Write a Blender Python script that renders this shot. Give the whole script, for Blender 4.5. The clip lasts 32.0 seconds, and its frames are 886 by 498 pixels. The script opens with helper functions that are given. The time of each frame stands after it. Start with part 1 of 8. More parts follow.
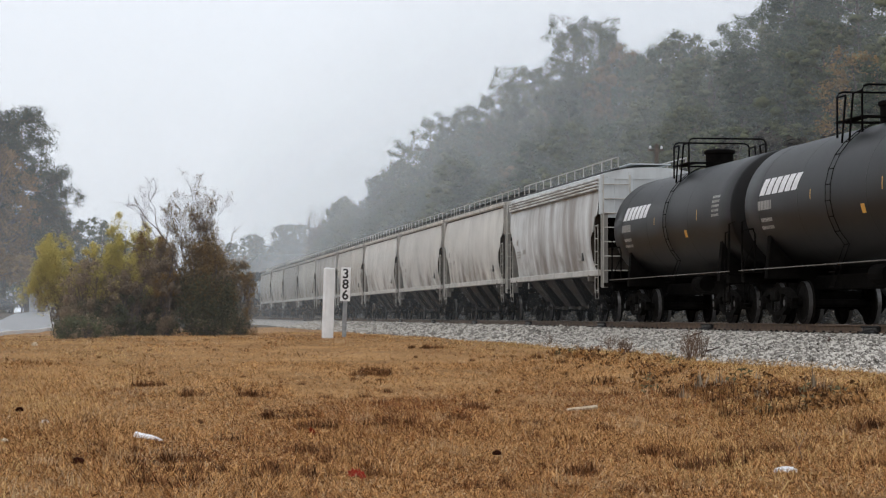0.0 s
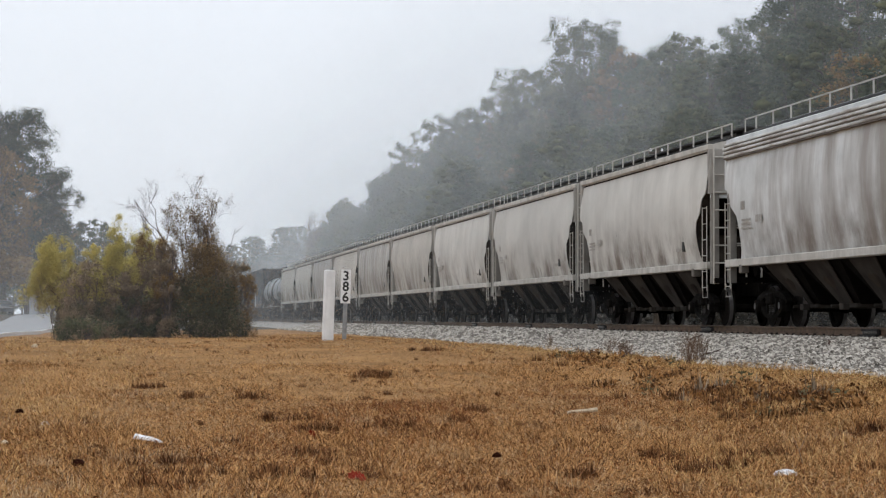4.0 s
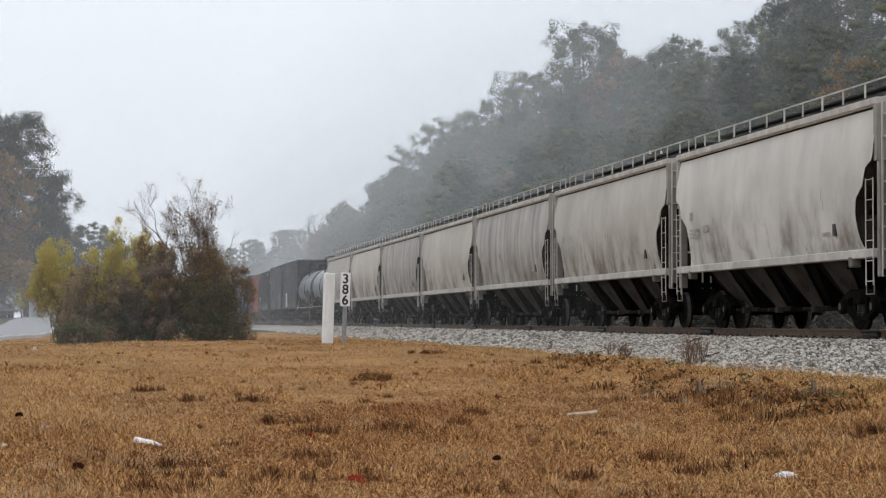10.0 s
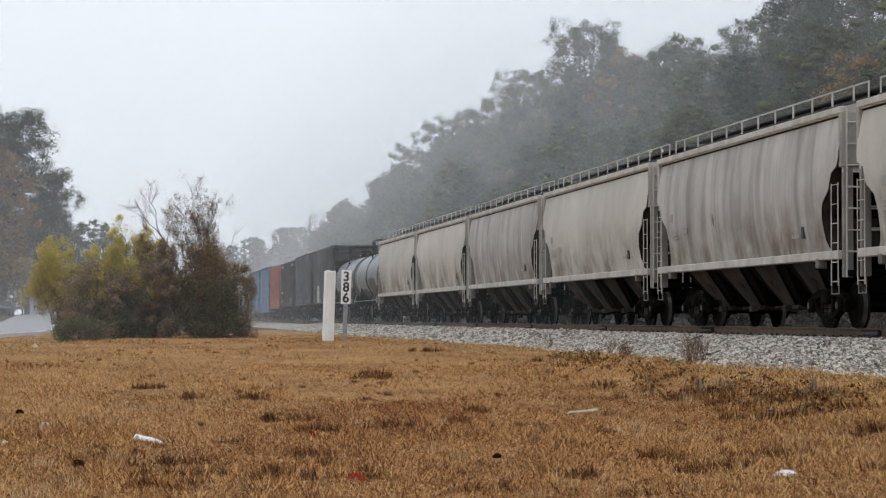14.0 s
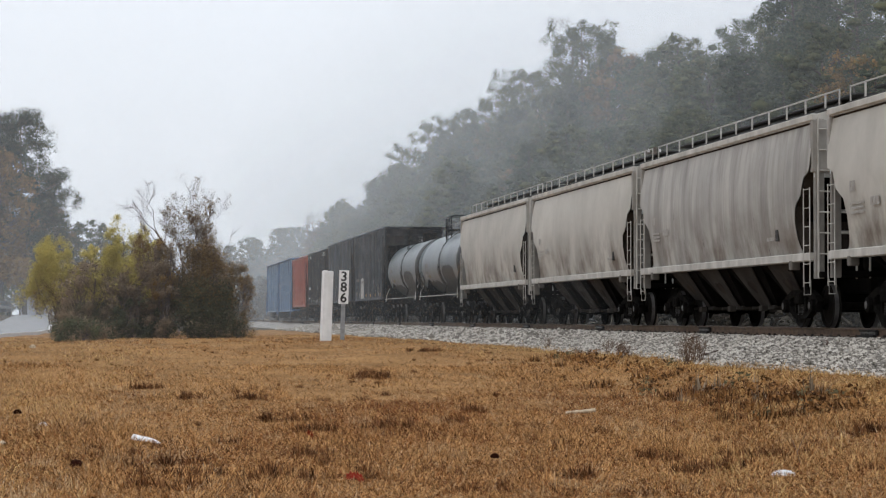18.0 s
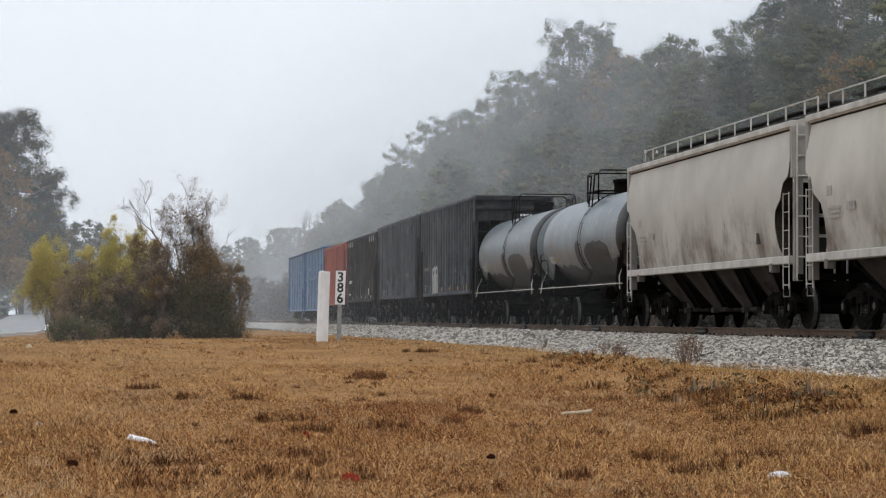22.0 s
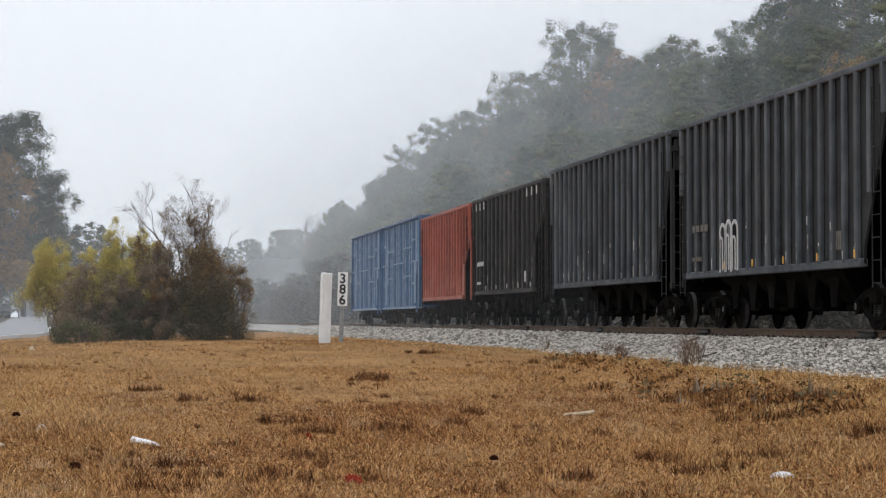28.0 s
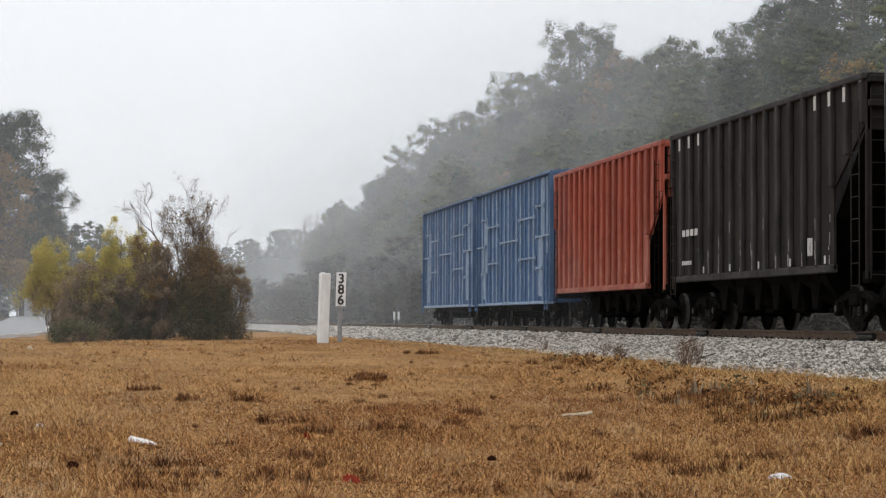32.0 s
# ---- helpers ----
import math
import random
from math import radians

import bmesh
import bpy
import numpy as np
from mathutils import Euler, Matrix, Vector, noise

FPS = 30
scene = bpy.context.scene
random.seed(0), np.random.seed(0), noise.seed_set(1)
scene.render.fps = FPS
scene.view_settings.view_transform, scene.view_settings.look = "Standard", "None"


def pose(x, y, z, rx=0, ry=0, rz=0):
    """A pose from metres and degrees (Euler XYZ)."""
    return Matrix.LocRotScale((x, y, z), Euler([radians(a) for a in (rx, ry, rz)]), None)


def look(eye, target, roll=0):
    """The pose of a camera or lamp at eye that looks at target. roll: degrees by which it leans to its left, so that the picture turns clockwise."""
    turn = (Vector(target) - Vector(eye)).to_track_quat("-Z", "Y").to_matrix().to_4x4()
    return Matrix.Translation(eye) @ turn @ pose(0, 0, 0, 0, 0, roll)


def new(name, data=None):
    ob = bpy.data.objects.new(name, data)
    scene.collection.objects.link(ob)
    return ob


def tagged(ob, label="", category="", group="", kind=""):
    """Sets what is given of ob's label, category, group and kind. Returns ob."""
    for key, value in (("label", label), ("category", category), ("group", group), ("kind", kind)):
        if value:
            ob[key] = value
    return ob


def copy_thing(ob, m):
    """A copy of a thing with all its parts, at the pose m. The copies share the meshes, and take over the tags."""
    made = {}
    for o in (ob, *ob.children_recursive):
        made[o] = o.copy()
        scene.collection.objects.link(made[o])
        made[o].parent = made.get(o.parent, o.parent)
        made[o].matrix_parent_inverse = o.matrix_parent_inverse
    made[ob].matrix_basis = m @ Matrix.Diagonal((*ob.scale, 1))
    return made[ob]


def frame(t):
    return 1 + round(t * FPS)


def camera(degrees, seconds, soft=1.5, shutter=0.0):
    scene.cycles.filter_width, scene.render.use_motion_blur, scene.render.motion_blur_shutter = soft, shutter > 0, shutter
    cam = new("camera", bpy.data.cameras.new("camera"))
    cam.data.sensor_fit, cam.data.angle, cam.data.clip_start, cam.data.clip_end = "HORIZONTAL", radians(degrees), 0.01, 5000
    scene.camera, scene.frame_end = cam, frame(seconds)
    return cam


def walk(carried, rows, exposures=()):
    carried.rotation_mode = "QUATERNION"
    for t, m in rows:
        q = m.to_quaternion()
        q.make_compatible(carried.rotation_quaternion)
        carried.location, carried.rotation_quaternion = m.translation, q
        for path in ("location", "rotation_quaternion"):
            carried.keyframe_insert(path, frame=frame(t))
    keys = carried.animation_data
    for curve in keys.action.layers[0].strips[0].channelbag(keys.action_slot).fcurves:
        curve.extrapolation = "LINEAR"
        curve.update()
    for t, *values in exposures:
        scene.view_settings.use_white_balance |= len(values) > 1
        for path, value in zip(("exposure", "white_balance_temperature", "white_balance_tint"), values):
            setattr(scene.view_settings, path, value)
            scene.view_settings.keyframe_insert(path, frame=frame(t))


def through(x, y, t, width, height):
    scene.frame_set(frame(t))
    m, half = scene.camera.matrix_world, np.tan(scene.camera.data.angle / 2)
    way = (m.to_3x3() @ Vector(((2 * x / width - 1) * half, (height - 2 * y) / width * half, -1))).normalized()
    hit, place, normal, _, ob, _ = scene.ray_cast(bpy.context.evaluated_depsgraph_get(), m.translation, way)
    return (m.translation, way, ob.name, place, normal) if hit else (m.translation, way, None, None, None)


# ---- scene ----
# ---------------------------------------------------------------- camera
# z = 0 is the top of the rails; the track runs along +y, 15.4 m to the camera's right.
LENS = 23.37
EYE = (0.0, 0.0, 0.18)
FOCAL = 3790.0
YAW0, PITCH0 = -8.58, 1.92
cam = camera(LENS, 32.0, soft=1.2)


def head(dx, dy, roll):
    """Camera pose for a small drift of the tripod head."""
    yaw = YAW0 + math.degrees(dx / FOCAL)
    pitch = PITCH0 + math.degrees(dy / FOCAL)
    return Matrix.Translation(EYE) @ pose(0, 0, 0, 0, 0, yaw) @ pose(0, 0, 0, 90 + pitch) @ pose(0, 0, 0, 0, 0, roll)


CAMERA_DRIFT = [
    (0.0, 0.50, -9.05, -0.003),
    (0.5, 0.09, -8.15, 0.010),
    (1.0, 0.09, -7.90, 0.019),
    (1.5, 0.47, -6.90, 0.070),
    (2.0, 0.33, -6.76, 0.074),
    (2.5, 0.06, -6.48, 0.090),
    (3.0, 0.23, -5.67, 0.078),
    (3.5, 0.88, -5.25, 0.095),
    (5.5, 2.12, -2.93, 0.035),
    (6.0, 1.63, -2.29, 0.063),
    (6.5, 0.85, -2.16, 0.092),
    (7.0, 0.68, -2.15, 0.077),
    (7.5, 1.51, -1.83, 0.042),
    (8.0, 1.62, -1.05, 0.037),
    (8.5, 1.39, -0.11, 0.004),
    (9.0, 0.16, -0.00, 0.000),
    (9.5, 0.02, 0.00, 0.001),
    (10.0, 0.30, 0.01, 0.004),
    (10.5, 1.30, -0.09, -0.006),
    (11.0, 2.38, -0.66, 0.055),
    (11.5, 2.87, -1.36, 0.018),
    (12.0, 3.17, -2.23, 0.060),
    (12.5, 3.19, -3.24, 0.088),
    (13.0, 2.70, -3.65, 0.089),
    (13.5, 2.28, -3.68, 0.097),
    (14.0, 1.62, -3.67, 0.104),
    (14.5, 1.48, -3.61, 0.143),
    (16.5, -0.63, -3.03, 0.150),
    (17.0, -0.70, -3.10, 0.141),
    (17.5, -1.42, -3.66, 0.075),
    (18.0, -2.51, -3.71, 0.089),
    (18.5, -3.62, -3.76, 0.116),
    (19.0, -3.93, -3.28, 0.139),
    (19.5, -5.64, -2.99, 0.163),
    (20.0, -6.40, -2.71, 0.204),
    (20.5, -6.62, -3.53, 0.236),
    (21.0, -7.20, -3.42, 0.229),
    (21.5, -8.07, -2.79, 0.208),
    (22.0, -8.40, -2.52, 0.195),
    (22.5, -8.78, -2.12, 0.184),
    (23.0, -9.07, -2.51, 0.190),
    (23.5, -8.85, -2.53, 0.210),
    (24.0, -9.36, -2.51, 0.202),
    (24.5, -9.01, -2.23, 0.164),
    (25.0, -8.56, -1.82, 0.128),
    (25.5, -8.42, -0.93, 0.092),
    (27.5, -5.84, 0.54, 0.051),
    (28.0, -4.61, -0.18, 0.046),
    (28.5, -4.05, 0.04, 0.092),
    (29.0, -4.20, 0.81, 0.087),
    (29.5, -4.35, 1.12, 0.113),
    (30.0, -4.65, 1.34, 0.146),
    (30.5, -5.08, 1.36, 0.160),
    (31.0, -6.04, 1.21, 0.193),
    (31.5, -6.73, 0.78, 0.232),
    (32.0, -7.12, 0.56, 0.224),
]
walk(cam, [(t, head(dx, dy, roll)) for t, dx, dy, roll in CAMERA_DRIFT],
     exposures=[(0.0, 0.0, 6500, 10), (24.0, 0.0, 6500, 10), (28.2, 0.03, 6500, 10), (29.0, 0.05, 6570, 10), (30.0, 0.06, 6730, 10), (32.0, 0.06, 6750, 10)])

# ---------------------------------------------------------------- world, sun
world = bpy.data.worlds.new("overcast_sky")
scene.world = world
world.use_nodes = True
wn, wl = world.node_tree.nodes, world.node_tree.links
wn.clear()
w_out = wn.new("ShaderNodeOutputWorld")
w_bg = wn.new("ShaderNodeBackground")
w_cloud = wn.new("ShaderNodeBackground")
w_mix = wn.new("ShaderNodeMixShader")
w_sky = wn.new("ShaderNodeTexSky")
w_sky.sky_type = "NISHITA"
w_sky.sun_disc = False
w_sky.sun_elevation, w_sky.sun_rotation = radians(38), radians(200)
w_sky.dust_density, w_sky.air_density = 6.0, 1.5
w_bg.inputs["Strength"].default_value = 0.08
wl.new(w_sky.outputs[0], w_bg.inputs["Color"])
# the cloud deck: nearly even, a little darker towards the horizon
w_tc = wn.new("ShaderNodeTexCoord")
w_sep = wn.new("ShaderNodeSeparateXYZ")
w_ramp = wn.new("ShaderNodeValToRGB")
w_noise = wn.new("ShaderNodeTexNoise")
w_noise.inputs["Scale"].default_value = 2.2
w_noise.inputs["Detail"].default_value = 3.0
w_add = wn.new("ShaderNodeMath")
w_add.operation = "MULTIPLY_ADD"
w_add.inputs[1].default_value = 0.08
wl.new(w_tc.outputs["Generated"], w_sep.inputs[0])
wl.new(w_tc.outputs["Generated"], w_noise.inputs["Vector"])
wl.new(w_noise.outputs[0], w_add.inputs[0])
wl.new(w_sep.outputs["Z"], w_add.inputs[2])
wl.new(w_add.outputs[0], w_ramp.inputs[0])
w_ramp.color_ramp.elements[0].position = 0.03
w_ramp.color_ramp.elements[0].color = (0.88, 0.935, 1.005, 1)
w_ramp.color_ramp.elements[1].position = 0.24
w_ramp.color_ramp.elements[1].color = (0.99, 1.045, 1.14, 1)
wl.new(w_ramp.outputs[0], w_cloud.inputs["Color"])
w_cloud.inputs["Strength"].default_value = 1.0
w_mix.inputs[0].default_value = 0.93
wl.new(w_bg.outputs[0], w_mix.inputs[1])
wl.new(w_cloud.outputs[0], w_mix.inputs[2])
wl.new(w_mix.outputs[0], w_out.inputs[0])

sun = new("sun", bpy.data.lights.new("sun", "SUN"))
sun.data.energy, sun.data.angle, sun.data.color = 0.6, radians(40), (1.0, 0.97, 0.92)
sun.matrix_world = look((0, 0, 60), (14, 30, 0))
scene.cycles.transparent_max_bounces = 24


# ---------------------------------------------------------------- materials
def surface(name, low, high, scale=3.0, rough=0.7, metal=0.0, bump=0.15, fine=60.0, streak=0.0,
            streak_col=(0.1, 0.08, 0.06), stretch=(2.2, 2.2, 0.16), tint=0.0, coords="Object", island=False, vary_by=0.8, spec=0.35, grime=0.0, edge=(0.42, 0.75), mottle=0.0, uneven=False, grime_col=(0.135, 0.105, 0.082), scab=0.0):
    """A weathered surface: broad patches, fine grain with relief, and streaks that run down it."""
    m = bpy.data.materials.new(name)
    m.use_nodes = True
    n, l = m.node_tree.nodes, m.node_tree.links
    bsdf = n["Principled BSDF"]
    bsdf.inputs["Roughness"].default_value, bsdf.inputs["Metallic"].default_value = rough, metal
    bsdf.inputs["Specular IOR Level"].default_value = spec
    tc = n.new("ShaderNodeTexCoord")
    info = n.new("ShaderNodeObjectInfo")
    shift = n.new("ShaderNodeVectorMath")
    shift.operation = "MULTIPLY_ADD"
    shift.inputs[1].default_value = (37.0, 91.0, 53.0)
    l.new(info.outputs["Random"], shift.inputs[0])
    l.new(tc.outputs[coords], shift.inputs[2])
    broad = n.new("ShaderNodeTexNoise")
    broad.inputs["Scale"].default_value, broad.inputs["Detail"].default_value = scale, 6.0
    broad.inputs["Roughness"].default_value = 0.62
    l.new(shift.outputs[0], broad.inputs["Vector"])
    ramp = n.new("ShaderNodeValToRGB")
    ramp.color_ramp.elements[0].position, ramp.color_ramp.elements[1].position = 0.32, 0.68
    ramp.color_ramp.elements[0].color, ramp.color_ramp.elements[1].color = (*low, 1), (*high, 1)
    l.new(broad.outputs[0], ramp.inputs[0])
    colour = ramp.outputs[0]
    if island:
        geo = n.new("ShaderNodeNewGeometry")
        vary = n.new("ShaderNodeMath")
        vary.operation = "MULTIPLY_ADD"
        vary.inputs[1].default_value = vary_by
        half = n.new("ShaderNodeMath")
        half.operation = "MULTIPLY_ADD"
        half.inputs[1].default_value, half.inputs[2].default_value = 1.4 - vary_by, -0.2
        l.new(broad.outputs[0], half.inputs[0])
        l.new(geo.outputs["Random Per Island"], vary.inputs[0])
        l.new(half.outputs[0], vary.inputs[2])
        l.new(vary.outputs[0], ramp.inputs[0])
    grain = n.new("ShaderNodeTexNoise")
    grain.inputs["Roughness"].default_value = 0.65
    grain.inputs["Scale"].default_value, grain.inputs["Detail"].default_value = fine, 4.0
    l.new(shift.outputs[0], grain.inputs["Vector"])
    if mottle:
        # the fine grain also shows in the colour
        blend = n.new("ShaderNodeMix")
        blend.inputs["Factor"].default_value = mottle
        l.new(broad.outputs[0], blend.inputs[2])
        l.new(grain.outputs[0], blend.inputs[3])
        l.new(blend.outputs[0], ramp.inputs[0])
    if streak:
        sc = n.new("ShaderNodeVectorMath")
        sc.operation = "MULTIPLY"
        sc.inputs[1].default_value = stretch
        l.new(shift.outputs[0], sc.inputs[0])
        run = n.new("ShaderNodeTexNoise")
        run.inputs["Scale"].default_value, run.inputs["Detail"].default_value = 1.0, 5.0
        run.inputs["Roughness"].default_value = 0.6
        l.new(sc.outputs[0], run.inputs["Vector"])
        cut = n.new("ShaderNodeMapRange")
        cut.inputs["From Min"].default_value, cut.inputs["From Max"].default_value = edge
        cut.inputs["To Max"].default_value = streak
        l.new(run.outputs[0], cut.inputs["Value"])
        mix = n.new("ShaderNodeMix")
        mix.data_type = "RGBA"
        amount = cut.outputs[0]
        if uneven:
            # some cars are far more streaked than others
            luck = n.new("ShaderNodeMapRange")
            luck.inputs["To Min"].default_value, luck.inputs["To Max"].default_value = 0.15, 1.5
            l.new(info.outputs["Random"], luck.inputs["Value"])
            times = n.new("ShaderNodeMath")
            times.operation = "MULTIPLY"
            l.new(amount, times.inputs[0])
            l.new(luck.outputs[0], times.inputs[1])
            amount = times.outputs[0]
        l.new(amount, mix.inputs["Factor"])
        l.new(colour, mix.inputs[6])
        mix.inputs[7].default_value = (*streak_col, 1)
        colour = mix.outputs[2]
    if grime:
        # splashed dirt and smudges along the foot of the side
        up = n.new("ShaderNodeSeparateXYZ")
        l.new(tc.outputs[coords], up.inputs[0])
        low_band = n.new("ShaderNodeMapRange")
        low_band.inputs["From Min"].default_value, low_band.inputs["From Max"].default_value = 3.0, 1.8
        l.new(up.outputs["Z"], low_band.inputs["Value"])
        sm = n.new("ShaderNodeVectorMath")
        sm.operation = "MULTIPLY"
        sm.inputs[1].default_value = (1.1, 1.1, 0.75)
        l.new(shift.outputs[0], sm.inputs[0])
        spots = n.new("ShaderNodeTexNoise")
        spots.inputs["Scale"].default_value, spots.inputs["Detail"].default_value = 1.0, 5.0
        spots.inputs["Roughness"].default_value = 0.62
        l.new(sm.outputs[0], spots.inputs["Vector"])
        cut2 = n.new("ShaderNodeMapRange")
        cut2.inputs["From Min"].default_value, cut2.inputs["From Max"].default_value = 0.42, 0.66
        cut2.inputs["To Max"].default_value = grime
        l.new(spots.outputs[0], cut2.inputs["Value"])
        both = n.new("ShaderNodeMath")
        both.operation = "MULTIPLY"
        l.new(cut2.outputs[0], both.inputs[0])
        l.new(low_band.outputs[0], both.inputs[1])
        gm = n.new("ShaderNodeMix")
        gm.data_type = "RGBA"
        l.new(both.outputs[0], gm.inputs["Factor"])
        l.new(colour, gm.inputs[6])
        gm.inputs[7].default_value = (*grime_col, 1)
        colour = gm.outputs[2]
    if scab:
        # a few small dark upright scrapes on the lower side
        sv = n.new("ShaderNodeVectorMath")
        sv.operation = "MULTIPLY"
        sv.inputs[1].default_value = (2.4, 2.4, 0.9)
        l.new(shift.outputs[0], sv.inputs[0])
        nick = n.new("ShaderNodeTexNoise")
        nick.inputs["Scale"].default_value, nick.inputs["Detail"].default_value = 1.0, 6.0
        nick.inputs["Roughness"].default_value = 0.7
        l.new(sv.outputs[0], nick.inputs["Vector"])
        hard = n.new("ShaderNodeMapRange")
        hard.inputs["From Min"].default_value, hard.inputs["From Max"].default_value = 0.64, 0.69
        hard.inputs["To Max"].default_value = scab
        l.new(nick.outputs[0], hard.inputs["Value"])
        where = n.new("ShaderNodeMapRange")
        where.inputs["From Min"].default_value, where.inputs["From Max"].default_value = 3.0, 2.5
        l.new(up.outputs["Z"], where.inputs["Value"])
        both2 = n.new("ShaderNodeMath")
        both2.operation = "MULTIPLY"
        l.new(hard.outputs[0], both2.inputs[0])
        l.new(where.outputs[0], both2.inputs[1])
        sm2 = n.new("ShaderNodeMix")
        sm2.data_type = "RGBA"
        l.new(both2.outputs[0], sm2.inputs["Factor"])
        l.new(colour, sm2.inputs[6])
        sm2.inputs[7].default_value = (0.075, 0.062, 0.052, 1)
        colour = sm2.outputs[2]
    if tint:
        hsv = n.new("ShaderNodeHueSaturation")
        rng = n.new("ShaderNodeMapRange")
        rng.inputs["To Min"].default_value, rng.inputs["To Max"].default_value = 1.0 - tint, 1.0 + tint
        l.new(info.outputs["Random"], rng.inputs["Value"])
        l.new(rng.outputs[0], hsv.inputs["Value"])
        l.new(colour, hsv.inputs["Color"])
        colour = hsv.outputs[0]
    l.new(colour, bsdf.inputs["Base Color"])
    if bump:
        bp = n.new("ShaderNodeBump")
        bp.inputs["Strength"].default_value, bp.inputs["Distance"].default_value = bump, 0.02
        l.new(grain.outputs[0], bp.inputs["Height"])
        l.new(bp.outputs[0], bsdf.inputs["Normal"])
    rr = n.new("ShaderNodeMapRange")
    rr.inputs["To Min"].default_value, rr.inputs["To Max"].default_value = max(0.05, rough - 0.12), min(1.0, rough + 0.1)
    l.new(grain.outputs[0], rr.inputs["Value"])
    l.new(rr.outputs[0], bsdf.inputs["Roughness"])
    return m


def leafy(name, low, high, through=0.25, vary_by=0.3):
    """Foliage: colour varies from leaf to leaf, and some light comes through."""
    m = surface(name, low, high, scale=0.35, rough=0.75, bump=0.0, island=True, vary_by=vary_by, tint=0.16, spec=0.1)
    n, l = m.node_tree.nodes, m.node_tree.links
    bsdf, out = n["Principled BSDF"], n["Material Output"]
    tr = n.new("ShaderNodeBsdfTranslucent")
    l.new(bsdf.inputs["Base Color"].links[0].from_socket, tr.inputs["Color"])
    mx = n.new("ShaderNodeMixShader")
    mx.inputs[0].default_value = through
    l.new(bsdf.outputs[0], mx.inputs[1])
    l.new(tr.outputs[0], mx.inputs[2])
    l.new(mx.outputs[0], out.inputs["Surface"])
    return m


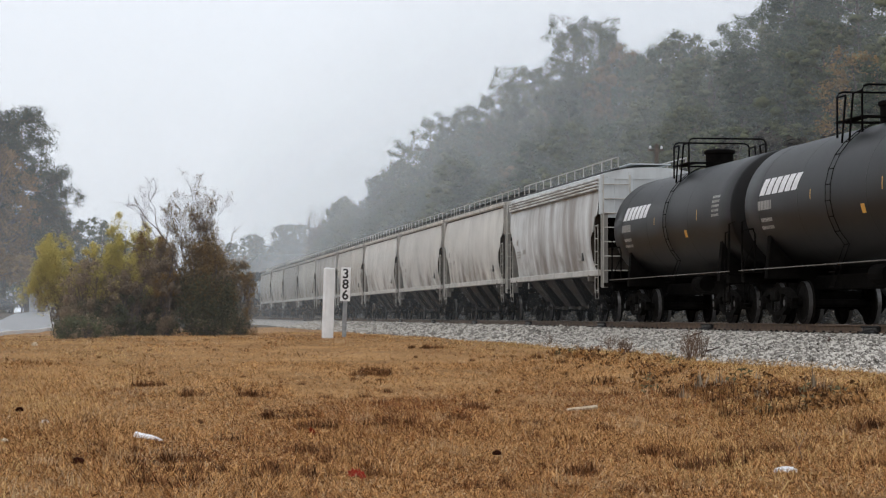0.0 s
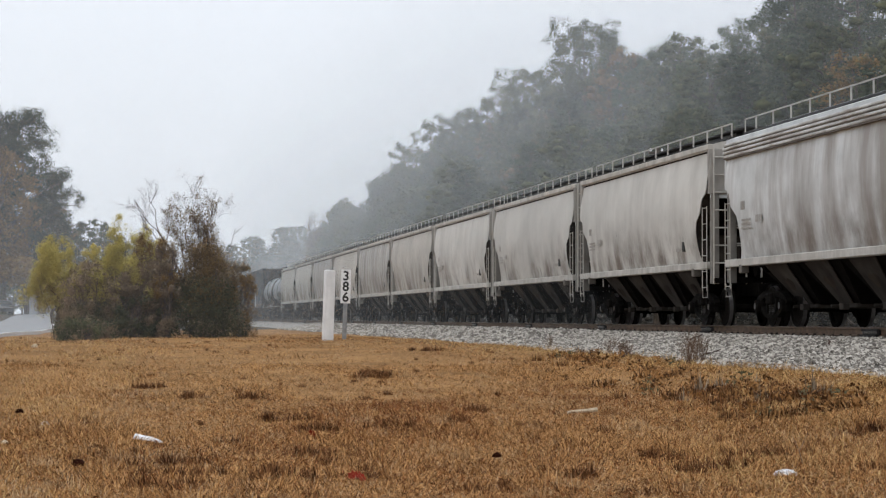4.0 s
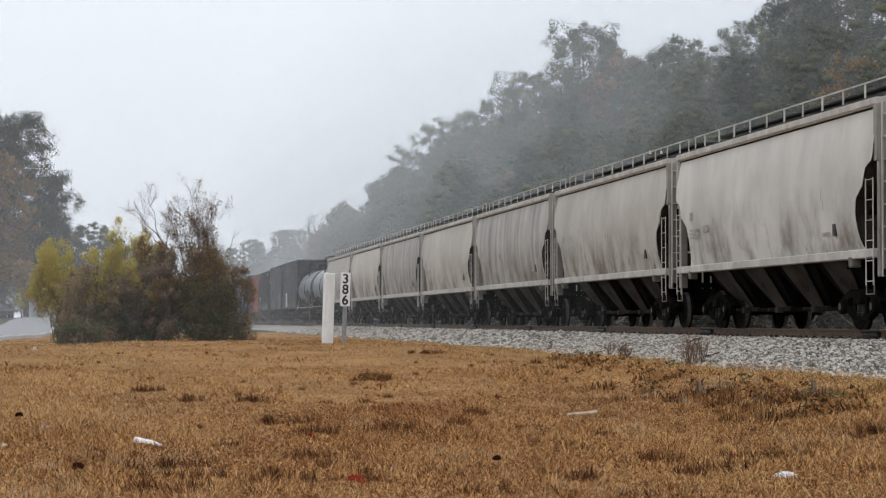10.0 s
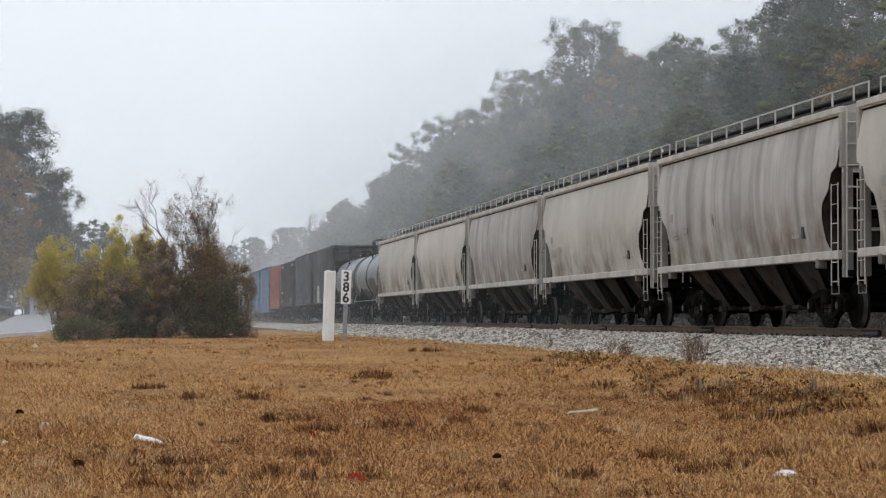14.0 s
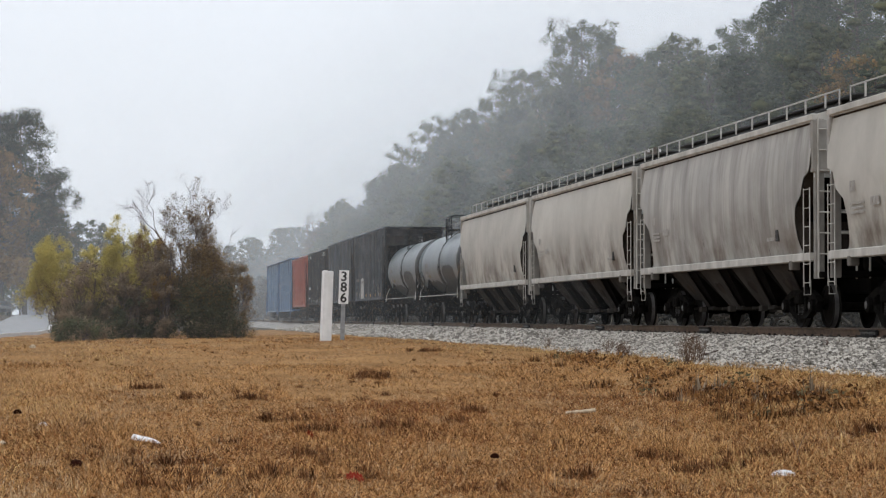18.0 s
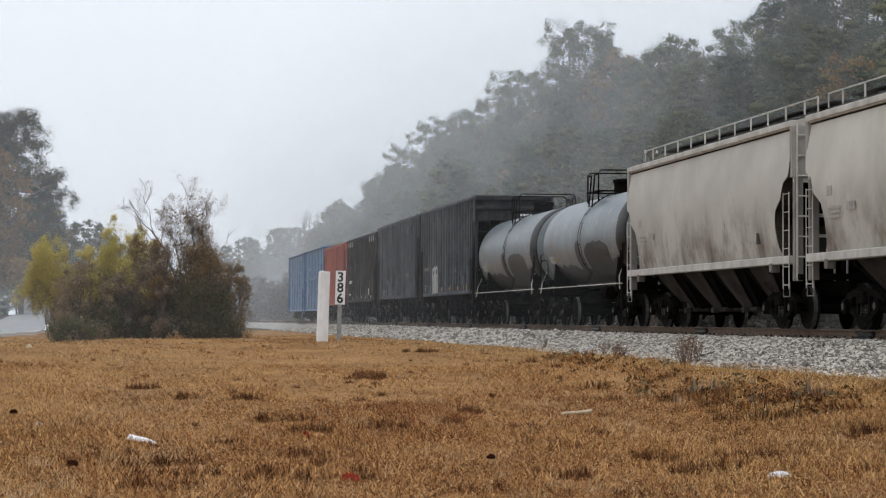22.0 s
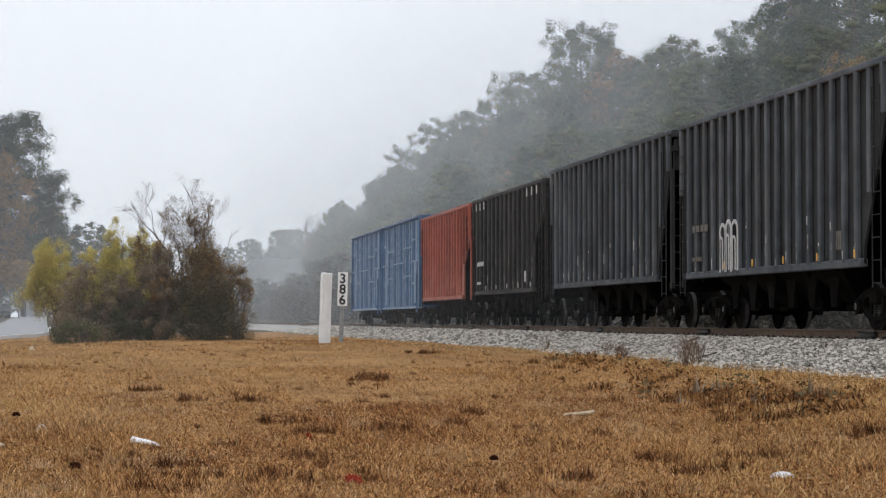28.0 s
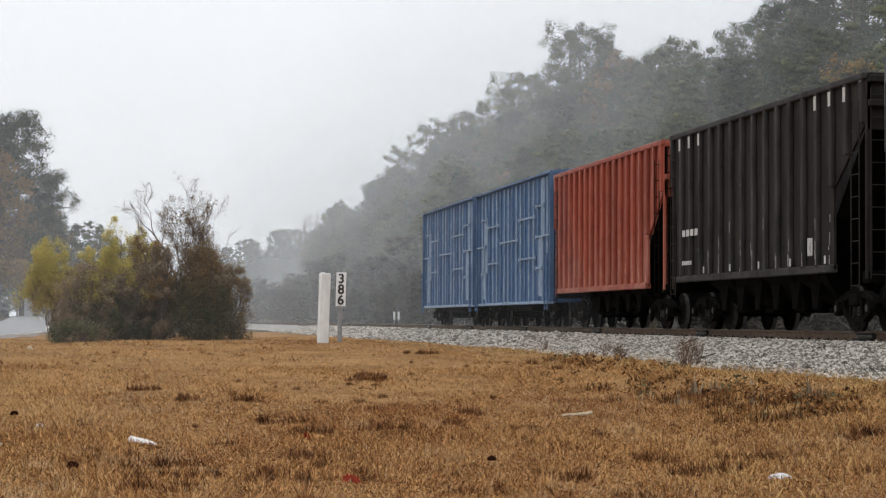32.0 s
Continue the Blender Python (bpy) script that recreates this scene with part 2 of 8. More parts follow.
M = {
    "hopper": surface("weathered_pale_grey_paint", (0.47, 0.465, 0.43), (0.63, 0.62, 0.575), 0.45, 0.62, bump=0.05, streak=0.24, grime=0.9, spec=0.25,
                      streak_col=(0.22, 0.205, 0.185), stretch=(0.8, 0.8, 0.2), tint=0.07, edge=(0.46, 0.72), uneven=True, fine=9.0, scab=0.85),
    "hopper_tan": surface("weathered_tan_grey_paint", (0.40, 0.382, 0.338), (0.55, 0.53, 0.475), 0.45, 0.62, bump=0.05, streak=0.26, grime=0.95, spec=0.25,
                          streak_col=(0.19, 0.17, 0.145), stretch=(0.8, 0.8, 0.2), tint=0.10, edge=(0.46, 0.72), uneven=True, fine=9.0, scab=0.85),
    "hopper_streaked": surface("rain_streaked_grey_paint", (0.34, 0.33, 0.305), (0.50, 0.485, 0.445), 0.5, 0.62, bump=0.05, streak=0.72, grime=0.9, spec=0.25,
                               streak_col=(0.15, 0.14, 0.125), stretch=(1.7, 1.7, 0.10), tint=0.05, edge=(0.44, 0.70), fine=9.0, scab=0.85),
    "hopper_stained": surface("rust_streaked_white_paint", (0.46, 0.475, 0.465), (0.68, 0.70, 0.69), 0.9, 0.6, bump=0.06, grime=0.85, streak=0.7,
                              streak_col=(0.19, 0.155, 0.125), stretch=(0.75, 0.75, 0.12), edge=(0.44, 0.62)),
    # grimy plates and gates, darkened further for the shade under the car
    "hopper_low": surface("grimy_shaded_grey_steel", (0.017, 0.015, 0.013), (0.062, 0.055, 0.048), 1.3, 0.85, spec=0.12, bump=0.15, streak=0.7,
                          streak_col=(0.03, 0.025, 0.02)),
    # dark tone for end-opening and eave shade, and for worn patches
    "hopper_dark": surface("shade_and_wear_steel", (0.014, 0.012, 0.0105), (0.040, 0.034, 0.029), 2.0, 0.9, spec=0.06, bump=0.15, streak=0.5),
    "post_grey": surface("dull_grey_post_paint", (0.17, 0.163, 0.15), (0.30, 0.288, 0.262), 2.0, 0.75, bump=0.08, streak=0.5),
    "corner_grey": surface("dull_corner_panel_paint", (0.26, 0.25, 0.23), (0.40, 0.385, 0.355), 1.6, 0.7, bump=0.08, streak=0.5),
    "grime_shade_trim": surface("dirty_fitting_and_groove_grey", (0.08, 0.073, 0.063), (0.17, 0.155, 0.135), 4.0, 0.8, bump=0.1),
    "hopper_trim": surface("grey_trim_paint", (0.36, 0.345, 0.31), (0.56, 0.54, 0.495), 2.0, 0.6, bump=0.08, streak=0.35),
    "grey_end": surface("pale_grey_end_paint", (0.50, 0.53, 0.54), (0.62, 0.65, 0.66), 1.2, 0.55, bump=0.05, streak=0.25),
    "black_tank": surface("black_tank_paint", (0.0035, 0.0035, 0.0038), (0.008, 0.0078, 0.0078), 0.8, 0.45, bump=0.03, streak=0.3,
                          streak_col=(0.022, 0.02, 0.018), spec=0.15),
    "grey_tank": surface("grey_tank_paint", (0.116, 0.137, 0.146), (0.172, 0.201, 0.212), 0.8, 0.36, bump=0.03, streak=0.45,
                         streak_col=(0.075, 0.077, 0.08), spec=0.35),
    "spill": surface("black_spill_and_shade", (0.013, 0.0155, 0.0175), (0.038, 0.044, 0.048), 1.2, 0.5, bump=0.05),
    # black running parts; also paints shade into bays and end openings
    "underframe": surface("grimy_shade_black_steel", (0.003, 0.0028, 0.0026), (0.009, 0.008, 0.007), 3.0, 0.9, spec=0.03, bump=0.25),
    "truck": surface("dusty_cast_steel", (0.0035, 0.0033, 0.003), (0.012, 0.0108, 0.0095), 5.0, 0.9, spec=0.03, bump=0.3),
    "spring": surface("rubbed_spring_steel", (0.02, 0.019, 0.018), (0.06, 0.056, 0.052), 9.0, 0.5, metal=0.3, bump=0.1, spec=0.3),
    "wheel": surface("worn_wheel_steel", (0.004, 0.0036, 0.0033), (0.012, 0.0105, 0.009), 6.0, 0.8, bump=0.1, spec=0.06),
    "tread": surface("bright_wheel_tread", (0.09, 0.087, 0.085), (0.17, 0.166, 0.162), 8.0, 0.4, metal=0.5, bump=0.05),
    "chip_black": surface("faded_black_rib_paint", (0.043, 0.050, 0.058), (0.108, 0.120, 0.134), 1.0, 0.8, spec=0.15, bump=0.08, streak=0.6,
                          streak_col=(0.13, 0.128, 0.124), stretch=(4.0, 4.0, 0.3), tint=0.15),
    "chip_panel": surface("dull_black_panel", (0.013, 0.0145, 0.0165), (0.036, 0.039, 0.042), 1.2, 0.8, spec=0.12, bump=0.08, streak=0.4,
                          streak_col=(0.09, 0.08, 0.07)),
    "coal_black": surface("dark_brown_black_paint", (0.011, 0.010, 0.0095), (0.027, 0.024, 0.022), 1.2, 0.75, spec=0.12, bump=0.08, streak=0.5,
                          streak_col=(0.045, 0.039, 0.034), stretch=(4.0, 4.0, 0.3)),
    "coal_rib": surface("worn_brown_black_rib", (0.014, 0.0135, 0.0135), (0.044, 0.042, 0.041), 1.2, 0.75, spec=0.15, bump=0.08, streak=0.5,
                        streak_col=(0.085, 0.08, 0.075), stretch=(4.0, 4.0, 0.3)),
    "red": surface("faded_red_oxide_paint", (0.25, 0.050, 0.028), (0.38, 0.086, 0.050), 1.4, 0.6, bump=0.07, streak=0.75,
                   streak_col=(0.12, 0.032, 0.024), stretch=(3.0, 3.0, 0.2), grime=0.4, grime_col=(0.46, 0.22, 0.16)),
    "blue": surface("chalky_blue_paint", (0.032, 0.082, 0.178), (0.07, 0.145, 0.265), 1.4, 0.6, bump=0.07, streak=0.5,
                    streak_col=(0.03, 0.06, 0.14), stretch=(3.0, 3.0, 0.25)),
    # sheet is darker than the ribs, shade between them put in the paint
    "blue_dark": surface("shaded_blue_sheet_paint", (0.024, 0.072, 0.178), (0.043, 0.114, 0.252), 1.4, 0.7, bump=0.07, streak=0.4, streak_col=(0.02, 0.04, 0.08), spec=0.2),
    "blue_rib": surface("light_blue_rib_paint", (0.055, 0.125, 0.235), (0.13, 0.225, 0.36), 2.0, 0.55, bump=0.06, streak=0.4, streak_col=(0.04, 0.08, 0.16), stretch=(3.0, 3.0, 0.3)),
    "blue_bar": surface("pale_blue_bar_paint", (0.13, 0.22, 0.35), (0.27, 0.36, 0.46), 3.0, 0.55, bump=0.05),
    "white_paint": surface("chalk_white_paint", (0.62, 0.62, 0.62), (0.80, 0.80, 0.80), 4.0, 0.6, bump=0.06),
    "yellow_paint": surface("amber_reflector", (0.55, 0.27, 0.03), (0.75, 0.40, 0.06), 4.0, 0.45, bump=0.03),
    "scuff": surface("scraped_bare_paint", (0.12, 0.115, 0.11), (0.30, 0.29, 0.275), 9.0, 0.7, bump=0.05),
    "red_scuff": surface("scraped_red_paint", (0.40, 0.17, 0.12), (0.55, 0.30, 0.22), 9.0, 0.7, bump=0.05),
    "faded_yellow": surface("faded_yellow_placard", (0.22, 0.19, 0.09), (0.32, 0.27, 0.13), 9.0, 0.6, bump=0.03),
    "stencil": surface("worn_stencil_paint", (0.35, 0.35, 0.34), (0.62, 0.62, 0.61), 9.0, 0.7, bump=0.03),
    "dark_stencil": surface("dark_stencil_paint", (0.29, 0.275, 0.25), (0.40, 0.385, 0.355), 9.0, 0.7, bump=0.03),
    "walkway": surface("roof_walk_grating", (0.025, 0.025, 0.025), (0.06, 0.06, 0.058), 6.0, 0.7, bump=0.3),
    "rail": surface("rusty_rail_web", (0.060, 0.0375, 0.0235), (0.142, 0.090, 0.056), 5.0, 0.8, bump=0.2, fine=30),
    "rail_head": surface("polished_rail_head", (0.20, 0.18, 0.165), (0.34, 0.31, 0.29), 4.0, 0.4, metal=0.8, bump=0.05),
    "plate": surface("dark_joint_bar_steel", (0.006, 0.005, 0.005), (0.018, 0.015, 0.013), 6.0, 0.8, bump=0.25),
    "worn_bolt": surface("rubbed_bolt_steel", (0.10, 0.095, 0.09), (0.24, 0.225, 0.21), 30.0, 0.5, metal=0.5, bump=0.1),
    "tie": surface("creosoted_tie_timber", (0.035, 0.027, 0.02), (0.085, 0.066, 0.05), 6.0, 0.9, bump=0.4, fine=30),
    "stone": surface("pale_granite_ballast", (0.18, 0.162, 0.14), (0.58, 0.54, 0.48), 2.5, 0.9, bump=0.3, fine=25, island=True),
    "ballast": surface("ballast_bed", (0.16, 0.15, 0.135), (0.50, 0.475, 0.435), 14.0, 0.95, bump=0.9, fine=16, mottle=0.5),
    "grass": surface("dry_straw_blades", (0.10, 0.044, 0.017), (0.66, 0.372, 0.152), 0.55, 0.85, bump=0.0, island=True, spec=0.05),
    "pale_grass": surface("bleached_yellow_grass", (0.27, 0.165, 0.066), (0.68, 0.465, 0.205), 0.6, 0.85, bump=0.0, island=True, spec=0.05),
    "dull_straw": surface("weathered_grey_straw", (0.17, 0.115, 0.066), (0.50, 0.375, 0.24), 0.7, 0.85, bump=0.0, island=True, spec=0.05),
    "stem_straw": surface("bleached_straw_stems", (0.28, 0.165, 0.075), (0.66, 0.46, 0.26), 0.8, 0.7, bump=0.0, island=True, spec=0.25),
    "russet": surface("russet_dead_weed_blades", (0.066, 0.026, 0.011), (0.34, 0.14, 0.053), 0.8, 0.85, bump=0.0, island=True, spec=0.05),
    "soil": surface("thatch_and_soil", (0.098, 0.047, 0.019), (0.47, 0.268, 0.11), 0.7, 0.95, spec=0.05, bump=0.9, fine=11, mottle=0.55),
    "hillside": surface("leaf_litter_slope", (0.035, 0.027, 0.016), (0.09, 0.07, 0.04), 0.5, 0.95, bump=0.8, fine=5),
    "asphalt": surface("pale_worn_asphalt", (0.22, 0.222, 0.226), (0.33, 0.332, 0.335), 0.6, 0.85, bump=0.3, fine=30),
    "bark": surface("grey_brown_bark", (0.055, 0.042, 0.032), (0.15, 0.12, 0.095), 4.0, 0.9, bump=0.6, fine=14),
    "twig": surface("bare_twig_bark", (0.075, 0.058, 0.05), (0.19, 0.15, 0.13), 4.0, 0.9, bump=0.3, fine=20),
    "stalk": surface("brown_dead_stalk", (0.085, 0.052, 0.034), (0.20, 0.13, 0.085), 6.0, 0.9, bump=0.2, fine=20),
    "dark_twig": surface("dark_reddish_twig", (0.035, 0.02, 0.015), (0.10, 0.058, 0.042), 4.0, 0.9, bump=0.2, fine=20),
    "pine": leafy("pine_needles", (0.046, 0.064, 0.038), (0.112, 0.132, 0.07)),
    "oak": leafy("dull_green_leaves", (0.068, 0.08, 0.044), (0.15, 0.152, 0.074)),
    "autumn": leafy("autumn_russet_leaves", (0.10, 0.072, 0.036), (0.23, 0.15, 0.070)),
    "rust_leaf": leafy("orange_brown_leaves", (0.16, 0.098, 0.037), (0.32, 0.195, 0.072)),
    "yellow_leaf": leafy("yellow_willow_leaves", (0.42, 0.355, 0.09), (0.70, 0.58, 0.18), 0.45),
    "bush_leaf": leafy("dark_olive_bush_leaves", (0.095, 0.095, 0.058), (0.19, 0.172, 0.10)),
    "bush_brown": leafy("brown_bush_leaves", (0.21, 0.155, 0.105), (0.37, 0.275, 0.18)),
    "greyweed": leafy("grey_weed_leaves", (0.14, 0.108, 0.075), (0.38, 0.31, 0.225), 0.1, 0.8),
    "bramble": leafy("tawny_bramble_leaves", (0.07, 0.034, 0.015), (0.40, 0.21, 0.08), 0.15, 0.9),
    # pine needles darkened to make up for the fog veils before them
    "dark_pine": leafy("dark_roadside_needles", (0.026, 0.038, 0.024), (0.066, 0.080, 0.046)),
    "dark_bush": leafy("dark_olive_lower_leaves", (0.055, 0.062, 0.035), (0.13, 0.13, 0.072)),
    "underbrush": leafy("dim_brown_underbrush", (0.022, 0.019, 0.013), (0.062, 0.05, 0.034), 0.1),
    "kerb": surface("weathered_kerb_concrete", (0.55, 0.55, 0.54), (0.72, 0.72, 0.71), 3.0, 0.85, bump=0.3),
    "far_leaf": leafy("far_woodland_leaves", (0.035, 0.05, 0.025), (0.09, 0.105, 0.05)),
    "post_white": surface("whitewashed_concrete", (0.64, 0.65, 0.65), (0.80, 0.81, 0.81), 3.0, 0.75, bump=0.25, streak=0.25,
                          streak_col=(0.42, 0.42, 0.40), stretch=(9, 9, 0.9), coords="Object"),
    "sign_white": surface("white_sign_sheet", (0.66, 0.66, 0.66), (0.78, 0.78, 0.78), 6.0, 0.5, bump=0.02),
    "black_letter": surface("black_sign_lettering", (0.012, 0.012, 0.012), (0.025, 0.025, 0.025), 8.0, 0.6, bump=0.0),
    "zinc": surface("galvanised_channel", (0.22, 0.23, 0.235), (0.36, 0.37, 0.375), 8.0, 0.5, metal=0.6, bump=0.1),
    "foam": surface("white_foam_cup", (0.78, 0.79, 0.82), (0.90, 0.91, 0.93), 9.0, 0.5, bump=0.03),
    "plastic": surface("milky_crumpled_plastic", (0.60, 0.62, 0.64), (0.85, 0.86, 0.88), 12.0, 0.35, bump=0.4, fine=25),
    "straw_card": surface("weathered_pale_wood", (0.42, 0.33, 0.22), (0.62, 0.52, 0.38), 9.0, 0.8, bump=0.2),
    "dark_leaf": surface("wet_dark_dead_leaf", (0.014, 0.005, 0.003), (0.045, 0.016, 0.009), 9.0, 0.9, bump=0.2, spec=0.03),
    "red_leaf": surface("bright_red_fallen_leaf", (0.16, 0.014, 0.008), (0.26, 0.028, 0.014), 9.0, 0.7, bump=0.1, spec=0.05),
    "siding": surface("white_metal_siding", (0.70, 0.72, 0.74), (0.80, 0.82, 0.84), 0.6, 0.6, bump=0.05),
    "roofing": surface("grey_roof_sheet", (0.26, 0.27, 0.28), (0.36, 0.37, 0.38), 0.8, 0.6, bump=0.1),
    "car_dark": surface("dark_car_paint", (0.02, 0.022, 0.025), (0.035, 0.037, 0.04), 2.0, 0.3, bump=0.0, spec=0.6),
    "rubber": surface("tyre_rubber", (0.012, 0.012, 0.012), (0.025, 0.025, 0.025), 6.0, 0.85, bump=0.1),
}


def window_glass():
    m = bpy.data.materials.new("tinted_window_glass")
    m.use_nodes = True
    b = m.node_tree.nodes["Principled BSDF"]
    b.inputs["Base Color"].default_value = (0.03, 0.035, 0.04, 1)
    b.inputs["Roughness"].default_value = 0.08
    return m


M["glass"] = window_glass()


def mist_material(k, density, beside):
    """A thin veil of fog: it scatters a little of the light that falls on it, more near the ground."""
    m = bpy.data.materials.new("mist")
    m.use_nodes = True
    n, l = m.node_tree.nodes, m.node_tree.links
    n.clear()
    out = n.new("ShaderNodeOutputMaterial")
    clear, dif, tra = n.new("ShaderNodeBsdfTransparent"), n.new("ShaderNodeBsdfDiffuse"), n.new("ShaderNodeBsdfTranslucent")
    for b in (dif, tra):
        b.inputs["Color"].default_value = (0.90, 0.95, 0.98, 1)
    both, mx = n.new("ShaderNodeMixShader"), n.new("ShaderNodeMixShader")
    l.new(dif.outputs[0], both.inputs[1])
    l.new(tra.outputs[0], both.inputs[2])
    tc, sep = n.new("ShaderNodeTexCoord"), n.new("ShaderNodeSeparateXYZ")
    l.new(tc.outputs["Object"], sep.inputs[0])
    up = n.new("ShaderNodeMapRange")
    up.interpolation_type = "SMOOTHSTEP"
    up.inputs["From Min"].default_value, up.inputs["From Max"].default_value = 2.0, 64.0
    up.inputs["To Min"].default_value, up.inputs["To Max"].default_value = density, 0.0
    l.new(sep.outputs["Z"], up.inputs["Value"])
    side = n.new("ShaderNodeMath")
    side.operation = "ABSOLUTE"
    l.new(sep.outputs["X"], side.inputs[0])
    edge = n.new("ShaderNodeMapRange")
    edge.interpolation_type = "SMOOTHSTEP"
    edge.inputs["From Min"].default_value, edge.inputs["From Max"].default_value = 100.0, 170.0
    edge.inputs["To Min"].default_value, edge.inputs["To Max"].default_value = 1.0, 0.0
    l.new(side.outputs[0], edge.inputs["Value"])
    # the air is clearer over the open track than under the wooded hill
    bank = n.new("ShaderNodeMapRange")
    bank.interpolation_type = "SMOOTHSTEP"
    bank.inputs["From Min"].default_value, bank.inputs["From Max"].default_value = -3.0, 10.0
    bank.inputs["To Min"].default_value, bank.inputs["To Max"].default_value = 0.25, 1.1
    lane = n.new("ShaderNodeMapRange")
    lane.interpolation_type = "SMOOTHSTEP"
    lane.inputs["From Min"].default_value, lane.inputs["From Max"].default_value = -12.0, -36.0
    lane.inputs["To Min"].default_value, lane.inputs["To Max"].default_value = 0.0, beside
    l.new(sep.outputs["X"], lane.inputs["Value"])
    m4 = n.new("ShaderNodeMath")
    l.new(bank.outputs[0], m4.inputs[0])
    l.new(lane.outputs[0], m4.inputs[1])
    l.new(sep.outputs["X"], bank.inputs["Value"])
    m3 = n.new("ShaderNodeMath")
    m3.operation = "MULTIPLY"
    l.new(edge.outputs[0], m3.inputs[0])
    l.new(m4.outputs[0], m3.inputs[1])
    nz = n.new("ShaderNodeTexNoise")
    nz.inputs["Scale"].default_value, nz.inputs["Detail"].default_value = 0.035, 3.0
    mv = n.new("ShaderNodeVectorMath")
    mv.inputs[1].default_value = (k * 31.0, k * 17.0, k * 7.0)
    l.new(tc.outputs["Object"], mv.inputs[0])
    l.new(mv.outputs[0], nz.inputs["Vector"])
    nr = n.new("ShaderNodeMapRange")
    nr.inputs["From Min"].default_value, nr.inputs["From Max"].default_value = 0.25, 0.75
    nr.inputs["To Min"].default_value, nr.inputs["To Max"].default_value = 0.78, 1.22
    l.new(nz.outputs[0], nr.inputs["Value"])
    m1, m2 = n.new("ShaderNodeMath"), n.new("ShaderNodeMath")
    m1.operation = m2.operation = "MULTIPLY"
    l.new(up.outputs[0], m1.inputs[0])
    l.new(nr.outputs[0], m1.inputs[1])
    l.new(m1.outputs[0], m2.inputs[0])
    l.new(m3.outputs[0], m2.inputs[1])
    l.new(m2.outputs[0], mx.inputs[0])
    l.new(clear.outputs[0], mx.inputs[1])
    l.new(both.outputs[0], mx.inputs[2])
    l.new(mx.outputs[0], out.inputs[0])
    return m


# ---------------------------------------------------------------- mesh helpers
class Geo:
    """Collects the vertices and faces of one mesh."""

    def __init__(self):
        self.v, self.f = [], []

    def add(self, verts, faces):
        k = len(self.v)
        self.v += [tuple(p) for p in verts]
        self.f += [tuple(i + k for i in q) for q in faces]
        return self

    def box(self, x0, x1, y0, y1, z0, z1, c=0.0):
        """A box, its edges chamfered by c."""
        if c <= 0:
            p = [(x, y, z) for z in (z0, z1) for y in (y0, y1) for x in (x0, x1)]
            return self.add(p, [(0, 2, 3, 1), (4, 5, 7, 6), (0, 1, 5, 4), (2, 6, 7, 3), (0, 4, 6, 2), (1, 3, 7, 5)])
        b = bmesh.new()
        bmesh.ops.create_cube(b, size=1.0)
        for w in b.verts:
            w.co = Vector(((x0 + x1) / 2 + w.co.x * (x1 - x0), (y0 + y1) / 2 + w.co.y * (y1 - y0), (z0 + z1) / 2 + w.co.z * (z1 - z0)))
        bmesh.ops.bevel(b, geom=b.edges[:], offset=c, segments=1, affect="EDGES")
        b.verts.index_update()
        self.add([w.co[:] for w in b.verts], [[w.index for w in q.verts] for q in b.faces])
        b.free()
        return self

    def tube(self, path, r, n=6, r2=None):
        """A round bar along a path of points."""
        pts = [Vector(p) for p in path]
        rings, k = [], len(self.v)
        for i, p in enumerate(pts):
            d = (pts[min(i + 1, len(pts) - 1)] - pts[max(i - 1, 0)]).normalized()
            side = d.cross(Vector((0, 0, 1)) if abs(d.z) < 0.9 else Vector((1, 0, 0))).normalized()
            up = side.cross(d)
            rr = r if r2 is None else r + (r2 - r) * i / max(1, len(pts) - 1)
            rings.append([p + (side * math.cos(a) + up * math.sin(a)) * rr for a in (2 * math.pi * j / n for j in range(n))])
        for ring in rings:
            self.v += [tuple(q) for q in ring]
        for i in range(len(pts) - 1):
            for j in range(n):
                self.f.append((k + i * n + j, k + i * n + (j + 1) % n, k + (i + 1) * n + (j + 1) % n, k + (i + 1) * n + j))
        self.f.append(tuple(k + j for j in range(n))[::-1])
        self.f.append(tuple(k + (len(pts) - 1) * n + j for j in range(n)))
        return self

    def prism(self, poly, y0, y1, axis="y"):
        """A polygon, given in the two other axes, drawn out along an axis."""
        n = len(poly)

        def place(a, b, d):
            return {"y": (a, d, b), "x": (d, a, b), "z": (a, b, d)}[axis]
        self.add([place(a, b, y0) for a, b in poly] + [place(a, b, y1) for a, b in poly],
                 [tuple(range(n)), tuple(range(2 * n - 1, n - 1, -1))] + [(i, (i + 1) % n, n + (i + 1) % n, n + i) for i in range(n)])
        return self

    def lathe(self, prof, n=20, axis="y", at=(0, 0, 0)):
        """A profile of (distance along axis, radius) turned about the axis."""
        k = len(self.v)
        for d, r in prof:
            for j in range(n):
                a = 2 * math.pi * j / n
                u, w = r * math.cos(a), r * math.sin(a)
                p = {"y": (u, d, w), "x": (d, u, w), "z": (u, w, d)}[axis]
                self.v.append((p[0] + at[0], p[1] + at[1], p[2] + at[2]))
        for i in range(len(prof) - 1):
            for j in range(n):
                self.f.append((k + i * n + j, k + i * n + (j + 1) % n, k + (i + 1) * n + (j + 1) % n, k + (i + 1) * n + j))
        self.f.append(tuple(k + j for j in range(n)))
        self.f.append(tuple(k + (len(prof) - 1) * n + j for j in range(n))[::-1])
        return self

    def mesh(self, name, mat, smooth=False):
        me = bpy.data.meshes.new(name)
        me.from_pydata(self.v, [], self.f)
        b = bmesh.new()
        b.from_mesh(me)
        bmesh.ops.recalc_face_normals(b, faces=b.faces[:])
        b.to_mesh(me)
        b.free()
        me.materials.append(mat)
